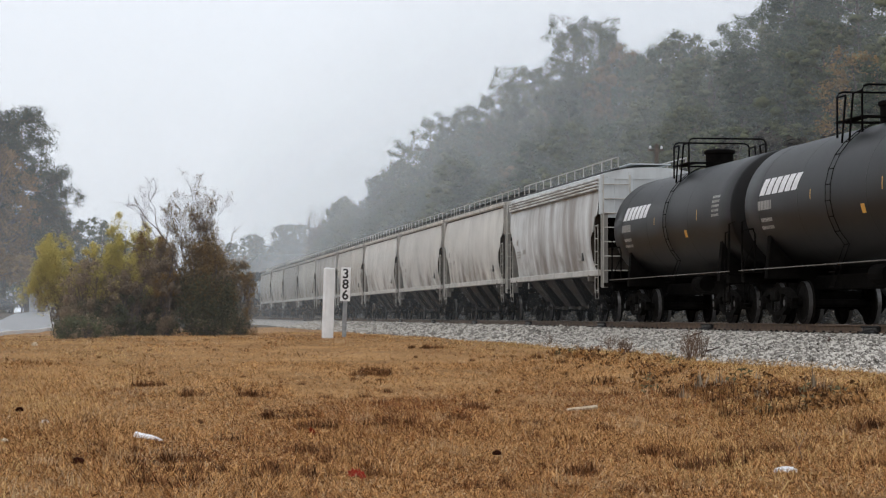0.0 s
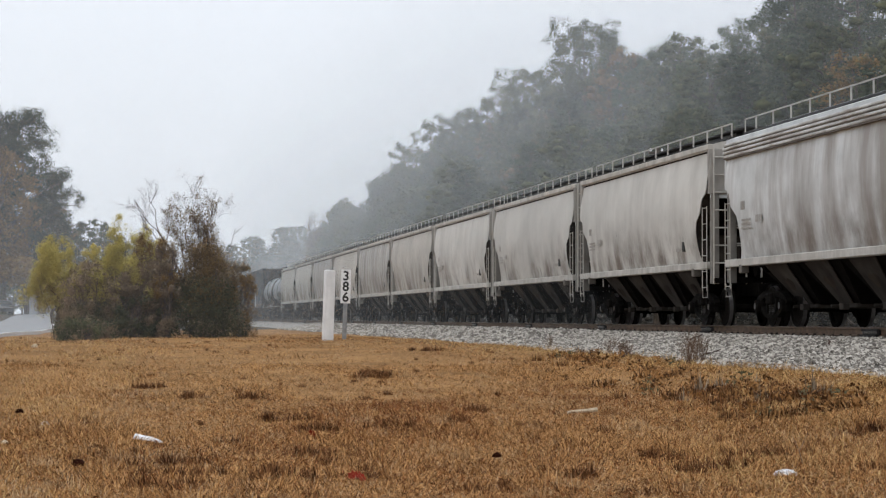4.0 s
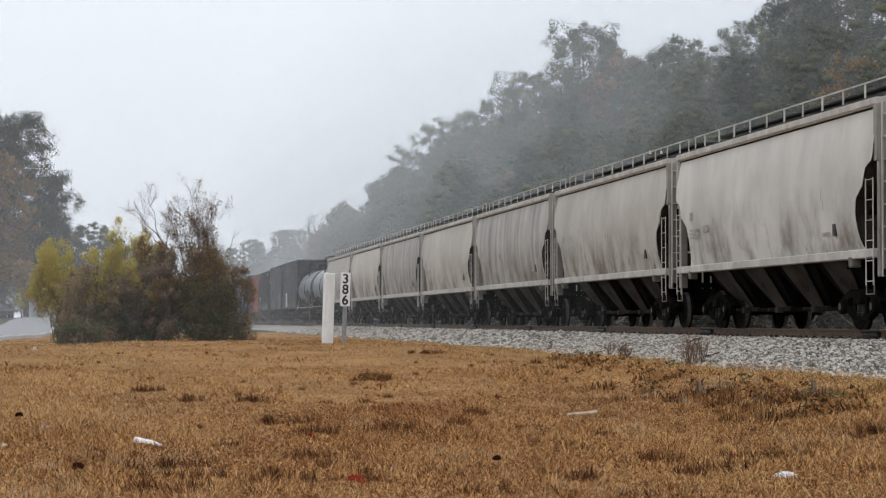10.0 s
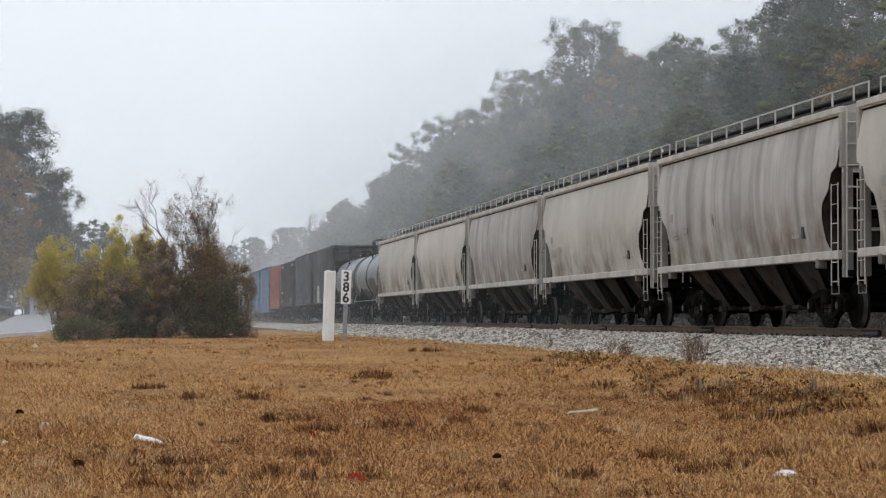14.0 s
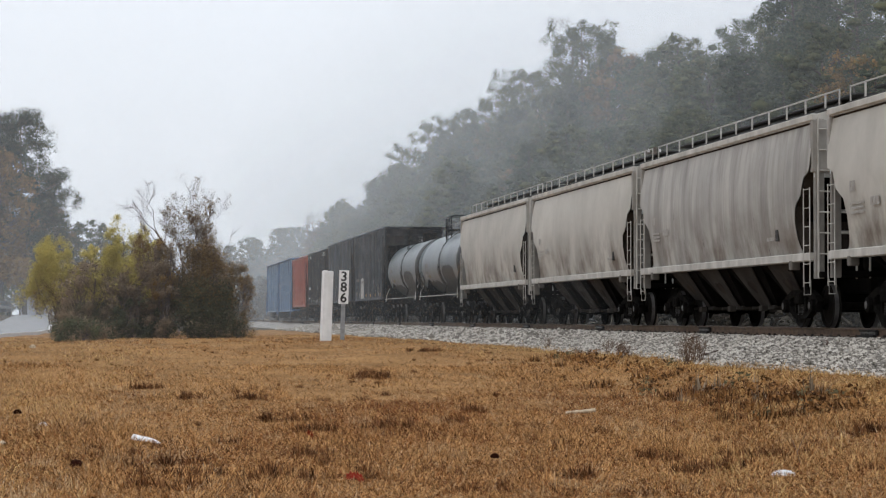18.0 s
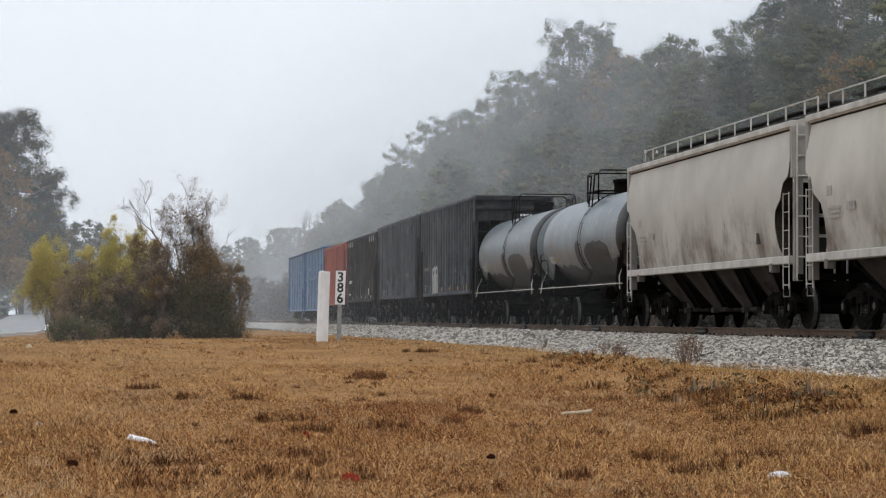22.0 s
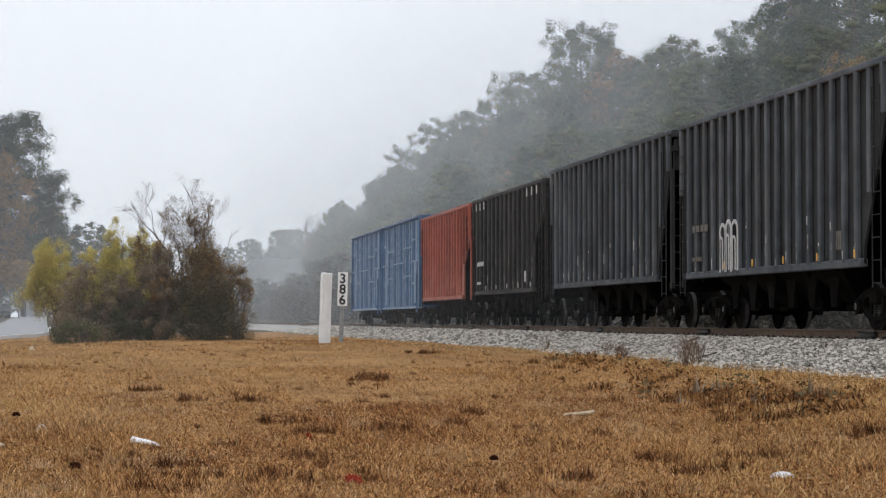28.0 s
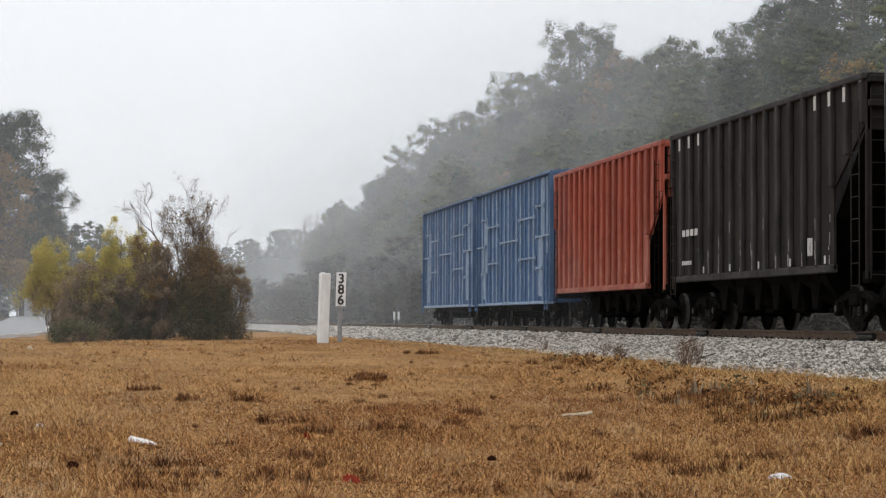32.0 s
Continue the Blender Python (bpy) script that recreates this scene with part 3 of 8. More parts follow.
        if smooth:
            me.shade_smooth()
            me.set_sharp_from_angle(angle=radians(38))
        return me


def part(name, geo, mat, parent, label="", smooth=False, at=None):
    """One mesh object under a thing or under a part."""
    ob = new(name, geo if isinstance(geo, bpy.types.Mesh) else geo.mesh(name, mat, smooth))
    ob.parent = parent
    if at is not None:
        ob.matrix_basis = at
    if label:
        ob["label"] = label
    return ob


def thing(name, label, category, group="", kind="", at=None):
    ob = new(name)
    ob.empty_display_size = 0.2
    tagged(ob, label, category, group, kind)
    if at is not None:
        ob.matrix_basis = at
    return ob


def thick_of(rng, centres, radii, flat=0.8, k=0.72):
    """The close inner mass of each tuft: a small uneven lump, as three corner arrays and three arrays of normals."""
    f = (1 + math.sqrt(5)) / 2
    v = np.array([(-1, f, 0), (1, f, 0), (-1, -f, 0), (1, -f, 0), (0, -1, f), (0, 1, f), (0, -1, -f), (0, 1, -f), (f, 0, -1), (f, 0, 1), (-f, 0, -1), (-f, 0, 1)]) / math.sqrt(1 + f * f)
    t = np.array([(0, 11, 5), (0, 5, 1), (0, 1, 7), (0, 7, 10), (0, 10, 11), (1, 5, 9), (5, 11, 4), (11, 10, 2), (10, 7, 6), (7, 1, 8),
                  (3, 9, 4), (3, 4, 2), (3, 2, 6), (3, 6, 8), (3, 8, 9), (4, 9, 5), (2, 4, 11), (6, 2, 10), (8, 6, 7), (9, 8, 1)])
    n = len(centres)
    lump = v[None] * rng.uniform(0.65, 1.15, (n, 12, 1)) * (radii[:, None, None] * k) * np.array([1, 1, flat]) + centres[:, None]
    corners = [lump[:, t[:, i]].reshape(-1, 3) for i in range(3)]
    ways = [np.tile(v[t[:, i]], (n, 1)) + np.array([0, 0, 0.25]) for i in range(3)]
    return corners, ways


def leaves_mesh(name, mat, p, u, w, face=None, inner=None):
    """Many loose pointed leaves at points p; face gives the way each one's tuft bulges, which its shading follows."""
    a, b, c = p - u - 0.3 * w, p + u - 0.3 * w, p + w
    if face is not None:
        flip = (np.einsum("ij,ij->i", np.cross(b - a, c - a), face) < 0)[:, None]
        a, b = np.where(flip, b, a), np.where(flip, a, b)
    ways = [face] * 3
    if inner is not None:
        (a1, b1, c1), more = inner
        a, b, c = np.concatenate([a, a1]), np.concatenate([b, b1]), np.concatenate([c, c1])
        ways = [np.concatenate([face, m]) for m in more]
    me = tris_mesh(name, mat, a, b, c)
    if face is not None:
        me.shade_smooth()
        way = np.stack(ways, axis=1).reshape(-1, 3)
        me.normals_split_custom_set_from_vertices((way / np.linalg.norm(way, axis=1)[:, None]).tolist())
    return me


def tris_mesh(name, mat, a, b, c):
    n = len(a)
    me = bpy.data.meshes.new(name)
    me.vertices.add(3 * n)
    me.vertices.foreach_set("co", np.stack([a, b, c], axis=1).astype(np.float32).ravel())
    me.loops.add(3 * n)
    me.loops.foreach_set("vertex_index", np.arange(3 * n, dtype=np.int32))
    me.polygons.add(n)
    me.polygons.foreach_set("loop_start", np.arange(0, 3 * n, 3, dtype=np.int32))
    me.update(calc_edges=True)
    me.materials.append(mat)
    return me


# ---------------------------------------------------------------- ground
TRACK_X = 15.4
PROFILE_Y = np.array([-4000, -60, 0, 16, 24, 34, 44, 53, 62, 78, 92, 150, 5000])
PROFILE_Z = np.array([-1.4, -1.36, -1.30, -1.17, -1.07, -0.86, -0.60, -0.44, -0.42, -0.46, -0.66, -0.72, -0.72])


def smooth(a, b, x):
    t = np.clip((x - a) / (b - a), 0, 1)
    return t * t * (3 - 2 * t)


def ground_z(x, y):
    """Height of the land: a field that rises to a low crest, the track's toe, and a wooded hill beyond the track."""
    x, y = np.asarray(x, float), np.asarray(y, float)
    field = np.interp(y, PROFILE_Y, PROFILE_Z)
    toe = np.interp(y, [-4000, 30, 60, 90, 200, 5000], [-0.70, -0.68, -0.63, -0.62, -0.62, -0.62])
    k = smooth(6.0, 11.8, x)
    z = field * (1 - k) + toe * k
    z = z + 0.035 * np.sin(x * 1.3 + 0.7 * np.sin(y * 0.5)) * np.sin(y * 0.43 + 1.1) * (1 - smooth(10.5, 12, x)) * smooth(200, 90, y)
    z = z - 0.11 * smooth(0.5, -2.4, x) * smooth(48, 62, y) * smooth(98, 88, y)
    z = z - 0.1 * smooth(12.0, 13.0, x) * smooth(19.5, 18.5, x)
    # the road's side of the valley climbs gently away
    z = z + 1.25 * smooth(100, 245, y) * smooth(-1.5, -6.0, x)
    hill = np.clip(x - 22.5, 0, None)
    z = z + np.where(hill > 0, 9.0 * smooth(0, 46, hill) + 0.10 * hill, 0) * smooth(1800, 900, np.abs(y)) * smooth(1500, 700, x)
    return z


def lines(stops):
    out = []
    for a, b, step in stops:
        out += list(np.arange(a, b, step))
    return np.array(out + [stops[-1][1]])


def build_ground():
    xs = lines([(-4000, -200, 400), (-200, -40, 20), (-40, -16, 3), (-16, 24, 0.5), (24, 90, 3), (90, 300, 30), (300, 4000, 370)])
    ys = lines([(-4000, -200, 400), (-200, -20, 20), (-20, 12, 2), (12, 96, 0.6), (96, 220, 4), (220, 600, 20), (600, 4800, 420)])
    gx, gy = np.meshgrid(xs, ys)
    co = np.stack([gx, gy, ground_z(gx, gy)], axis=-1).reshape(-1, 3)
    nx, ny = len(xs), len(ys)
    faces = [(j * nx + i, j * nx + i + 1, (j + 1) * nx + i + 1, (j + 1) * nx + i) for j in range(ny - 1) for i in range(nx - 1)]
    me = bpy.data.meshes.new("ground")
    me.from_pydata(co.tolist(), [], faces)
    me.shade_smooth()
    me.materials.append(M["soil"])
    me.materials.append(M["hillside"])
    slot = [1 if (co[q[0], 0] > 18.5 or co[q[0], 1] > 150) else 0 for q in faces]
    me.polygons.foreach_set("material_index", slot)
    tagged(new("ground", me), "rising field of dry straw-coloured grass and soil", "ground", kind="structure")


build_ground()


def build_road():
    g, n = Geo(), 14
    ys = list(np.linspace(96, 210, 40)) + list(np.linspace(225, 700, 24))
    for y in ys:
        x0 = float(np.interp(y, (96, 165, 210, 300, 700), (-9.6, -8.9, -9.9, -13.0, -25.0)))
        x1 = float(np.interp(y, KERB_Y, KERB_X))
        for x in np.linspace(x0, x1, n):
            g.v.append((float(x), float(y), float(ground_z(x, y)) + 0.06))
    for i in range(len(ys) - 1):
        for j in range(n - 1):
            g.f.append((n * i + j, n * i + j + 1, n * i + j + n + 1, n * i + j + n))
    tagged(new("road", g.mesh("road", M["asphalt"])), "pale worn asphalt road running away beside the field", "road", kind="structure")
    # kerb along the road's edge, in lengths
    e = Geo()
    for y0, y1 in zip(np.arange(92, 150, 3.0), np.arange(95, 153, 3.0)):
        xa, xb = float(np.interp(y0, KERB_Y, KERB_X)), float(np.interp(y1, KERB_Y, KERB_X))
        za, zb = float(ground_z(xa, y0)), float(ground_z(xb, y1))
        e.add([(xa, y0, za - 0.1), (xa + 0.2, y0, za - 0.1), (xb + 0.2, y1 - 0.02, zb - 0.1), (xb, y1 - 0.02, zb - 0.1),
               (xa + 0.02, y0, za + 0.16), (xa + 0.2, y0, za + 0.16), (xb + 0.2, y1 - 0.02, zb + 0.16), (xb + 0.02, y1 - 0.02, zb + 0.16)],
              [(0, 1, 2, 3), (4, 5, 6, 7), (0, 1, 5, 4), (1, 2, 6, 5), (2, 3, 7, 6), (3, 0, 4, 7)])
    tagged(new("kerb", e.mesh("kerb", M["kerb"])), "low pale concrete kerb beside the road", "kerb", kind="structure")


KERB_Y = (88, 96, 110, 124, 150, 210, 300, 700)
KERB_X = (-5.8, -5.1, -4.28, -3.95, -4.7, -6.7, -9.0, -18.0)
build_road()


# ---------------------------------------------------------------- track
def build_track():
    rng = np.random.default_rng(5)
    ys = lines([(-60, 24, 4), (24, 130, 0.7), (130, 700, 8)])
    prof = [(11.75, -0.84), (12.1, -0.72), (12.7, -0.52), (13.3, -0.31), (13.75, -0.225), (14.2, -0.235), (14.8, -0.235), (15.4, -0.20), (16.6, -0.20),
            (17.1, -0.22), (17.8, -0.45), (18.9, -0.80)]
    g = Geo()
    for y in ys:
        toe = float(ground_z(11.7, y))
        for i, (x, z) in enumerate(prof):
            if i < 4:
                z = -0.2 + (z + 0.2) * (toe - 0.06 + 0.2) / -0.64
            j = rng.uniform(-0.02, 0.02) if 0 < i < 11 else 0
            g.v.append((x + 2 * j, float(y), z + j))
    n = len(prof)
    for a in range(len(ys) - 1):
        for i in range(n - 1):
            g.f.append((a * n + i, a * n + i + 1, (a + 1) * n + i + 1, (a + 1) * n + i))
    tagged(new("track_bed", g.mesh("track_bed", M["ballast"], True)), "bed of pale crushed-stone ballast under the rails", "track bed",
           kind="structure")
    # rails
    section = [(-0.070, -0.172), (0.070, -0.172), (0.070, -0.158), (0.012, -0.135), (0.010, -0.045), (0.035, -0.035), (0.036, -0.006),
               (0.028, 0.0), (-0.028, 0.0), (-0.036, -0.006), (-0.035, -0.035), (-0.010, -0.045), (-0.012, -0.135), (-0.070, -0.158)]
    for x in (TRACK_X - 0.7535, TRACK_X + 0.7535):
        rail = tagged(new("rail", Geo().prism([(x + a, b) for a, b in section], -60, 700).mesh("rail", M["rail"])),
                      "rusty steel rail with a worn bright top", "rail", "rails", "structure")
        part("rail_head", Geo().box(x - 0.03, x + 0.03, -60, 700, 0.001, 0.004), M["rail_head"], rail, "polished running surface")
    # joint bars on the near rail, one every rail length, and their bolts
    bar = Geo().box(-0.050, 0.0, -0.46, 0.46, -0.14, -0.030, 0.014)
    bar.box(-0.088, -0.030, -0.47, 0.47, -0.062, -0.018, 0.01)
    bar.box(-0.125, -0.030, -0.45, 0.45, -0.190, -0.128, 0.01)
    bar_me = bar.mesh("joint_bar", M["plate"])
    bolt = Geo().lathe([(-0.10, 0.012), (-0.10, 0.024), (-0.07, 0.026), (-0.07, 0.033), (-0.05, 0.033)], 8, "x")
    bolt_me = bolt.mesh("bolt", M["worn_bolt"])
    near = TRACK_X - 0.7535 - 0.012
    for i in range(-3, 26):
        y = 40.4 + 11.89 * i
        jb = thing("rail_joint", "dark steel joint bar bolted across a gap in the rusty rail", "rail joint", "rail joints", at=pose(near, y, 0))
        part("joint_bar", bar_me, None, jb)
        for dy in (-0.33, -0.2, -0.07, 0.07, 0.2, 0.33):
            part("bolt", bolt_me, None, jb, at=pose(0, dy, -0.088))
        chair = Geo().box(-0.24, 0.04, -0.15, 0.15, -0.185, -0.165, 0.01)
        part("tie_plate", chair, M["plate"], jb)
    # ties: their ends show between rail and shoulder
    tie_me = Geo().box(-1.30, 1.30, -0.115, 0.115, -0.36, -0.178, 0.012).mesh("tie", M["tie"])
    clip = Geo().box(-0.20, 0.20, -0.09, 0.09, -0.179, -0.165, 0.005)
    spike = [Geo().box(sx, sx + 0.028, sy, sy + 0.022, -0.170, -0.128, 0.005) for sx in (-0.105, 0.08) for sy in (-0.05, 0.03)]
    plate_me = clip.mesh("tie_plate", M["plate"])
    spike_mes = [s.mesh("spike", M["plate"]) for s in spike]
    for i in range(270):
        y = 26 + 0.52 * i
        t = new("tie", tie_me)
        t.matrix_basis = pose(TRACK_X + random.uniform(-0.04, 0.04), y, random.uniform(-0.012, 0.0), 0, 0, random.uniform(-1, 1))
        tagged(t, "creosoted timber tie sunk in pale ballast", "railway tie", "ties under the rails")
        if y < 75:
            p = part("tie_plate", plate_me, None, t, at=pose(-0.7535, 0, 0))
            for s in spike_mes:
                part("spike", s, None, p)


build_track()


# ---------------------------------------------------------------- ballast stones
def stones_mesh(name, n, y0, y1, size, seed):
    rng = np.random.default_rng(seed)
    base = np.array([(-1, -1, -0.6), (1, -1, -0.7), (1, 1, -0.6), (-1, 1, -0.7), (-0.7, -0.6, 0.7), (0.6, -0.7, 0.8), (0.8, 0.6, 0.6), (-0.6, 0.8, 0.75)], float)
    quad = np.array([(0, 1, 5, 4), (1, 2, 6, 5), (2, 3, 7, 6), (3, 0, 4, 7), (4, 5, 6, 7)])
    y = rng.uniform(y0, y1, n)
    x = rng.uniform(11.55, 14.42, n)
    toe = ground_z(np.full(n, 11.7), y) - 0.02
    zz = np.interp(x, [11.5, 13.55, 13.9, 14.6], [0, 1, 1.0, 1.0])
    z = toe + (-0.205 - toe) * zz - 0.055 * smooth(13.7, 14.2, x)
    loose = rng.random(n) < 0.06
    x = np.where(loose, rng.uniform(10.9, 11.8, n), x)
    z = np.where(loose, ground_z(x, y) + 0.015, z)
    sz = size * rng.uniform(0.6, 1.35, (n, 1, 1)) * rng.uniform(0.55, 1.2, (n, 1, 3))
    p = base[None] * rng.uniform(0.72, 1.2, (n, 8, 3)) * sz * 0.5
    a, b, c = rng.uniform(0, 6.28, (3, n))
    ca, sa, cb, sb = np.cos(a), np.sin(a), np.cos(b * 0.25), np.sin(b * 0.25)
    X = p[..., 0] * ca[:, None] - p[..., 1] * sa[:, None]
    Y = p[..., 0] * sa[:, None] + p[..., 1] * ca[:, None]
    Z = p[..., 2]
    X2 = X * cb[:, None] + Z * sb[:, None]
    Z2 = -X * sb[:, None] + Z * cb[:, None]
    co = np.stack([X2 + x[:, None], Y + y[:, None], Z2 + z[:, None]], -1).reshape(-1, 3)
    idx = (quad[None] + 8 * np.arange(n)[:, None, None]).reshape(-1)
    me = bpy.data.meshes.new(name)
    me.vertices.add(len(co))
    me.vertices.foreach_set("co", co.astype(np.float32).ravel())
    me.loops.add(len(idx))
    me.loops.foreach_set("vertex_index", idx.astype(np.int32))
    me.polygons.add(len(idx) // 4)
    me.polygons.foreach_set("loop_start", np.arange(0, len(idx), 4, dtype=np.int32))
    me.update(calc_edges=True)
    me.materials.append(M["stone"])
    return me


def build_stones():
    near = new("ballast_stones", stones_mesh("ballast_stones", 28000, 29, 62, 0.08, 3))
    tagged(near, "loose pale grey angular ballast stones on the shoulder", "gravel", kind="stuff")
    far = new("ballast_stones", stones_mesh("ballast_stones", 15000, 62, 150, 0.12, 4))
    tagged(far, "pale grey ballast stones along the rails", "gravel", kind="stuff")


build_stones()


# ---------------------------------------------------------------- dry grass
def lumps(x, y, cell, seed):
    """Smooth random heights between 0 and 1, in lumps of about one cell."""
    table = np.random.default_rng(seed).random((256, 256))
    u, v = x / cell + 1000.0, y / cell * 0.24 + 1000.0
    i, j = np.floor(u).astype(int), np.floor(v).astype(int)
    a, b = u - i, v - j
    a, b = a * a * (3 - 2 * a), b * b * (3 - 2 * b)
    at = lambda p, q: table[p % 256, q % 256]
    return (at(i, j) * (1 - a) + at(i + 1, j) * a) * (1 - b) + (at(i, j + 1) * (1 - a) + at(i + 1, j + 1) * a) * b


def blades(name, mat, n, y0, y1, height, width, seed, label, xa=None, clump=0.0, where=None):
    """Single blades, spread evenly over the wedge of field that widens away from the road's end."""
    rng = np.random.default_rng(seed)
    y = np.sqrt(rng.uniform(y0 * y0, y1 * y1, n))
    lo, hi = -0.072 * y - 0.6, np.minimum(0.40 * y + 0.8, 12.05 + rng.normal(0, 0.18, n))
    x = lo + (hi - lo) * rng.random(n)
    if where is not None:
        keep = where(x, y, rng)
        x, y = x[keep], y[keep]
        n = len(x)
    z = ground_z(x, y) - 0.015
    h = height * rng.gamma(3.5, 1 / 3.5, n) * (0.75 + 0.5 * np.sin(x * 0.9 + 2 * np.sin(y * 0.31)) ** 2)
    # the sward is tufted: blades stand longer in some handfuls than in others
    tuftv = 0.5 * lumps(x, y, 0.55, 1) + 0.5 * lumps(x, y, 0.2, 2)
    h = h * (0.35 + 2.4 * tuftv ** 1.6)
    turn, lean = rng.uniform(0, 6.283, n), np.clip(rng.normal(1.25, 0.36, n), 0.0, 1.55)
    z = z + rng.uniform(0, 0.4, n) * height
    tip = np.stack([x + np.cos(turn) * h * np.sin(lean), y + np.sin(turn) * h * np.sin(lean), z + h * np.cos(lean)], -1)
    w = width * rng.uniform(0.6, 1.4, n)
    sx, sy = -np.sin(turn + 0.6) * w, np.cos(turn + 0.6) * w
    a, b = np.stack([x - sx, y - sy, z], -1), np.stack([x + sx, y + sy, z], -1)
    ob = new(name, tris_mesh(name, mat, a, b, tip))
    tagged(ob, label, "grass", kind="stuff")
    return ob


def patchy(x, y, rng):
    s = lumps(x, y, 2.4, 5) + 0.7 * lumps(x, y, 0.7, 6) + 0.45 * lumps(x, y, 0.28, 7)
    return s + rng.normal(0, 0.16, len(x)) - 0.25 * smooth(3.0, 0.0, x) + 0.12 * smooth(26, 18, y) > 1.12


def sunny(x, y, rng):
    """The paler grass: along the track's toe and on the far left of the field."""
    a = smooth(5.5, 9.0, x) * smooth(30, 38, y) + smooth(1.5, -1.0, x) * smooth(33, 45, y) + 0.5 * smooth(58, 70, y)
    return a + 0.5 * np.sin(x * 0.8 + y * 0.3) + rng.normal(0, 0.3, len(x)) > 0.75


def open_right(x, y, rng):
    """Paler, longer grass in the open ground below the ballast and towards the road."""
    return smooth(0.205, 0.32, x / y) + 0.8 * smooth(0.05, -0.04, x / y) + 0.6 * lumps(x, y, 1.5, 21) + rng.normal(0, 0.25, len(x)) > 0.95


def dull(x, y, rng):
    """Broad patches where the straw has weathered grey."""
    return lumps(x, y, 3.2, 41) + 0.5 * lumps(x, y, 0.9, 42) + rng.normal(0, 0.12, len(x)) > 0.86


def by_toe(x, y, rng):
    """The strip of ochre grass along the foot of the ballast."""
    return smooth(8.6, 10.4, x) + rng.normal(0, 0.12, len(x)) > 0.55


def thin(x, y, rng):
    return np.sin(x * 1.3 + 2 * np.sin(y * 0.6)) + rng.normal(0, 0.6, len(x)) > 0.2


def matted(name, mat, n, y0, y1, size, seed, cut, label):
    """Curled, broken bits of dead grass that lie matted on the sward, thick in some lumps and thin in others."""
    rng = np.random.default_rng(seed)
    y = np.sqrt(rng.uniform(y0 * y0, y1 * y1, n))
    x = -0.072 * y - 0.6 + (0.472 * y + 1.2) * rng.random(n)
    dense = 0.6 * lumps(x, y, 0.8, seed) + 0.4 * lumps(x, y, 0.25, seed + 1)
    keep = (dense + rng.normal(0, 0.10, n) > cut) & (x < 11.8)
    x, y, dense = x[keep], y[keep], dense[keep]
    m = len(x)
    p = np.stack([x, y, ground_z(x, y) + 0.01 + 0.06 * rng.random(m) * dense], -1)
    a, b = rng.uniform(0, 6.28, m), rng.normal(0, 0.5, m)
    u = np.stack([np.cos(a) * np.cos(b), np.sin(a) * np.cos(b), np.sin(b)], -1) * (size * rng.uniform(0.5, 1.6, m))[:, None]
    w = np.cross(u, rng.normal(size=(m, 3))) * 0.13
    tagged(new(name, leaves_mesh(name, mat, p, u, w)), label, "grass", kind="stuff")


def curls(name, mat, n, y0, y1, height, width, seed, label, where=None):
    """Single blades that rise, bend over and droop: three triangles each."""
    rng = np.random.default_rng(seed)
    y = np.sqrt(rng.uniform(y0 * y0, y1 * y1, n))
    x = -0.072 * y - 0.6 + (0.472 * y + 1.2) * rng.random(n)
    tuftv = 0.5 * lumps(x, y, 0.7, seed + 3) + 0.5 * lumps(x, y, 0.22, seed + 4)
    keep = (rng.random(n) < 0.15 + 1.3 * tuftv ** 2) & (x < 11.4)
    if where is not None:
        keep &= where(x, y, rng)
    x, y, tuftv = x[keep], y[keep], tuftv[keep]
    m = len(x)
    h = height * rng.gamma(4.0, 0.25, m) * (0.5 + 1.1 * tuftv)
    a, lean = rng.uniform(0, 6.283, m), rng.uniform(0.45, 1.3, m)
    dx, dy = np.cos(a), np.sin(a)
    root = np.stack([x, y, ground_z(x, y) - 0.005], -1)
    mid = root + np.stack([dx * h * 0.6 * np.sin(lean), dy * h * 0.6 * np.sin(lean), h * 0.6 * np.cos(lean)], -1)
    over = lean + rng.uniform(0.2, 1.1, m)
    tip = mid + np.stack([dx * h * 0.5 * np.sin(over), dy * h * 0.5 * np.sin(over), h * 0.5 * np.cos(over)], -1)
    w = width * rng.uniform(0.6, 1.4, m)
    turn = a + rng.normal(1.57, 0.5, m)
    s = np.stack([np.cos(turn) * w, np.sin(turn) * w, np.zeros(m)], -1)
    p = np.concatenate([root - s, root + s, root - s])
    q = np.concatenate([root + s, mid + 0.8 * s, mid + 0.8 * s])
    r = np.concatenate([mid - 0.8 * s, mid - 0.8 * s, tip])
    p[2 * m:] = mid - 0.8 * s
    tagged(new(name, tris_mesh(name, mat, p, q, r)), label, "grass", kind="stuff")


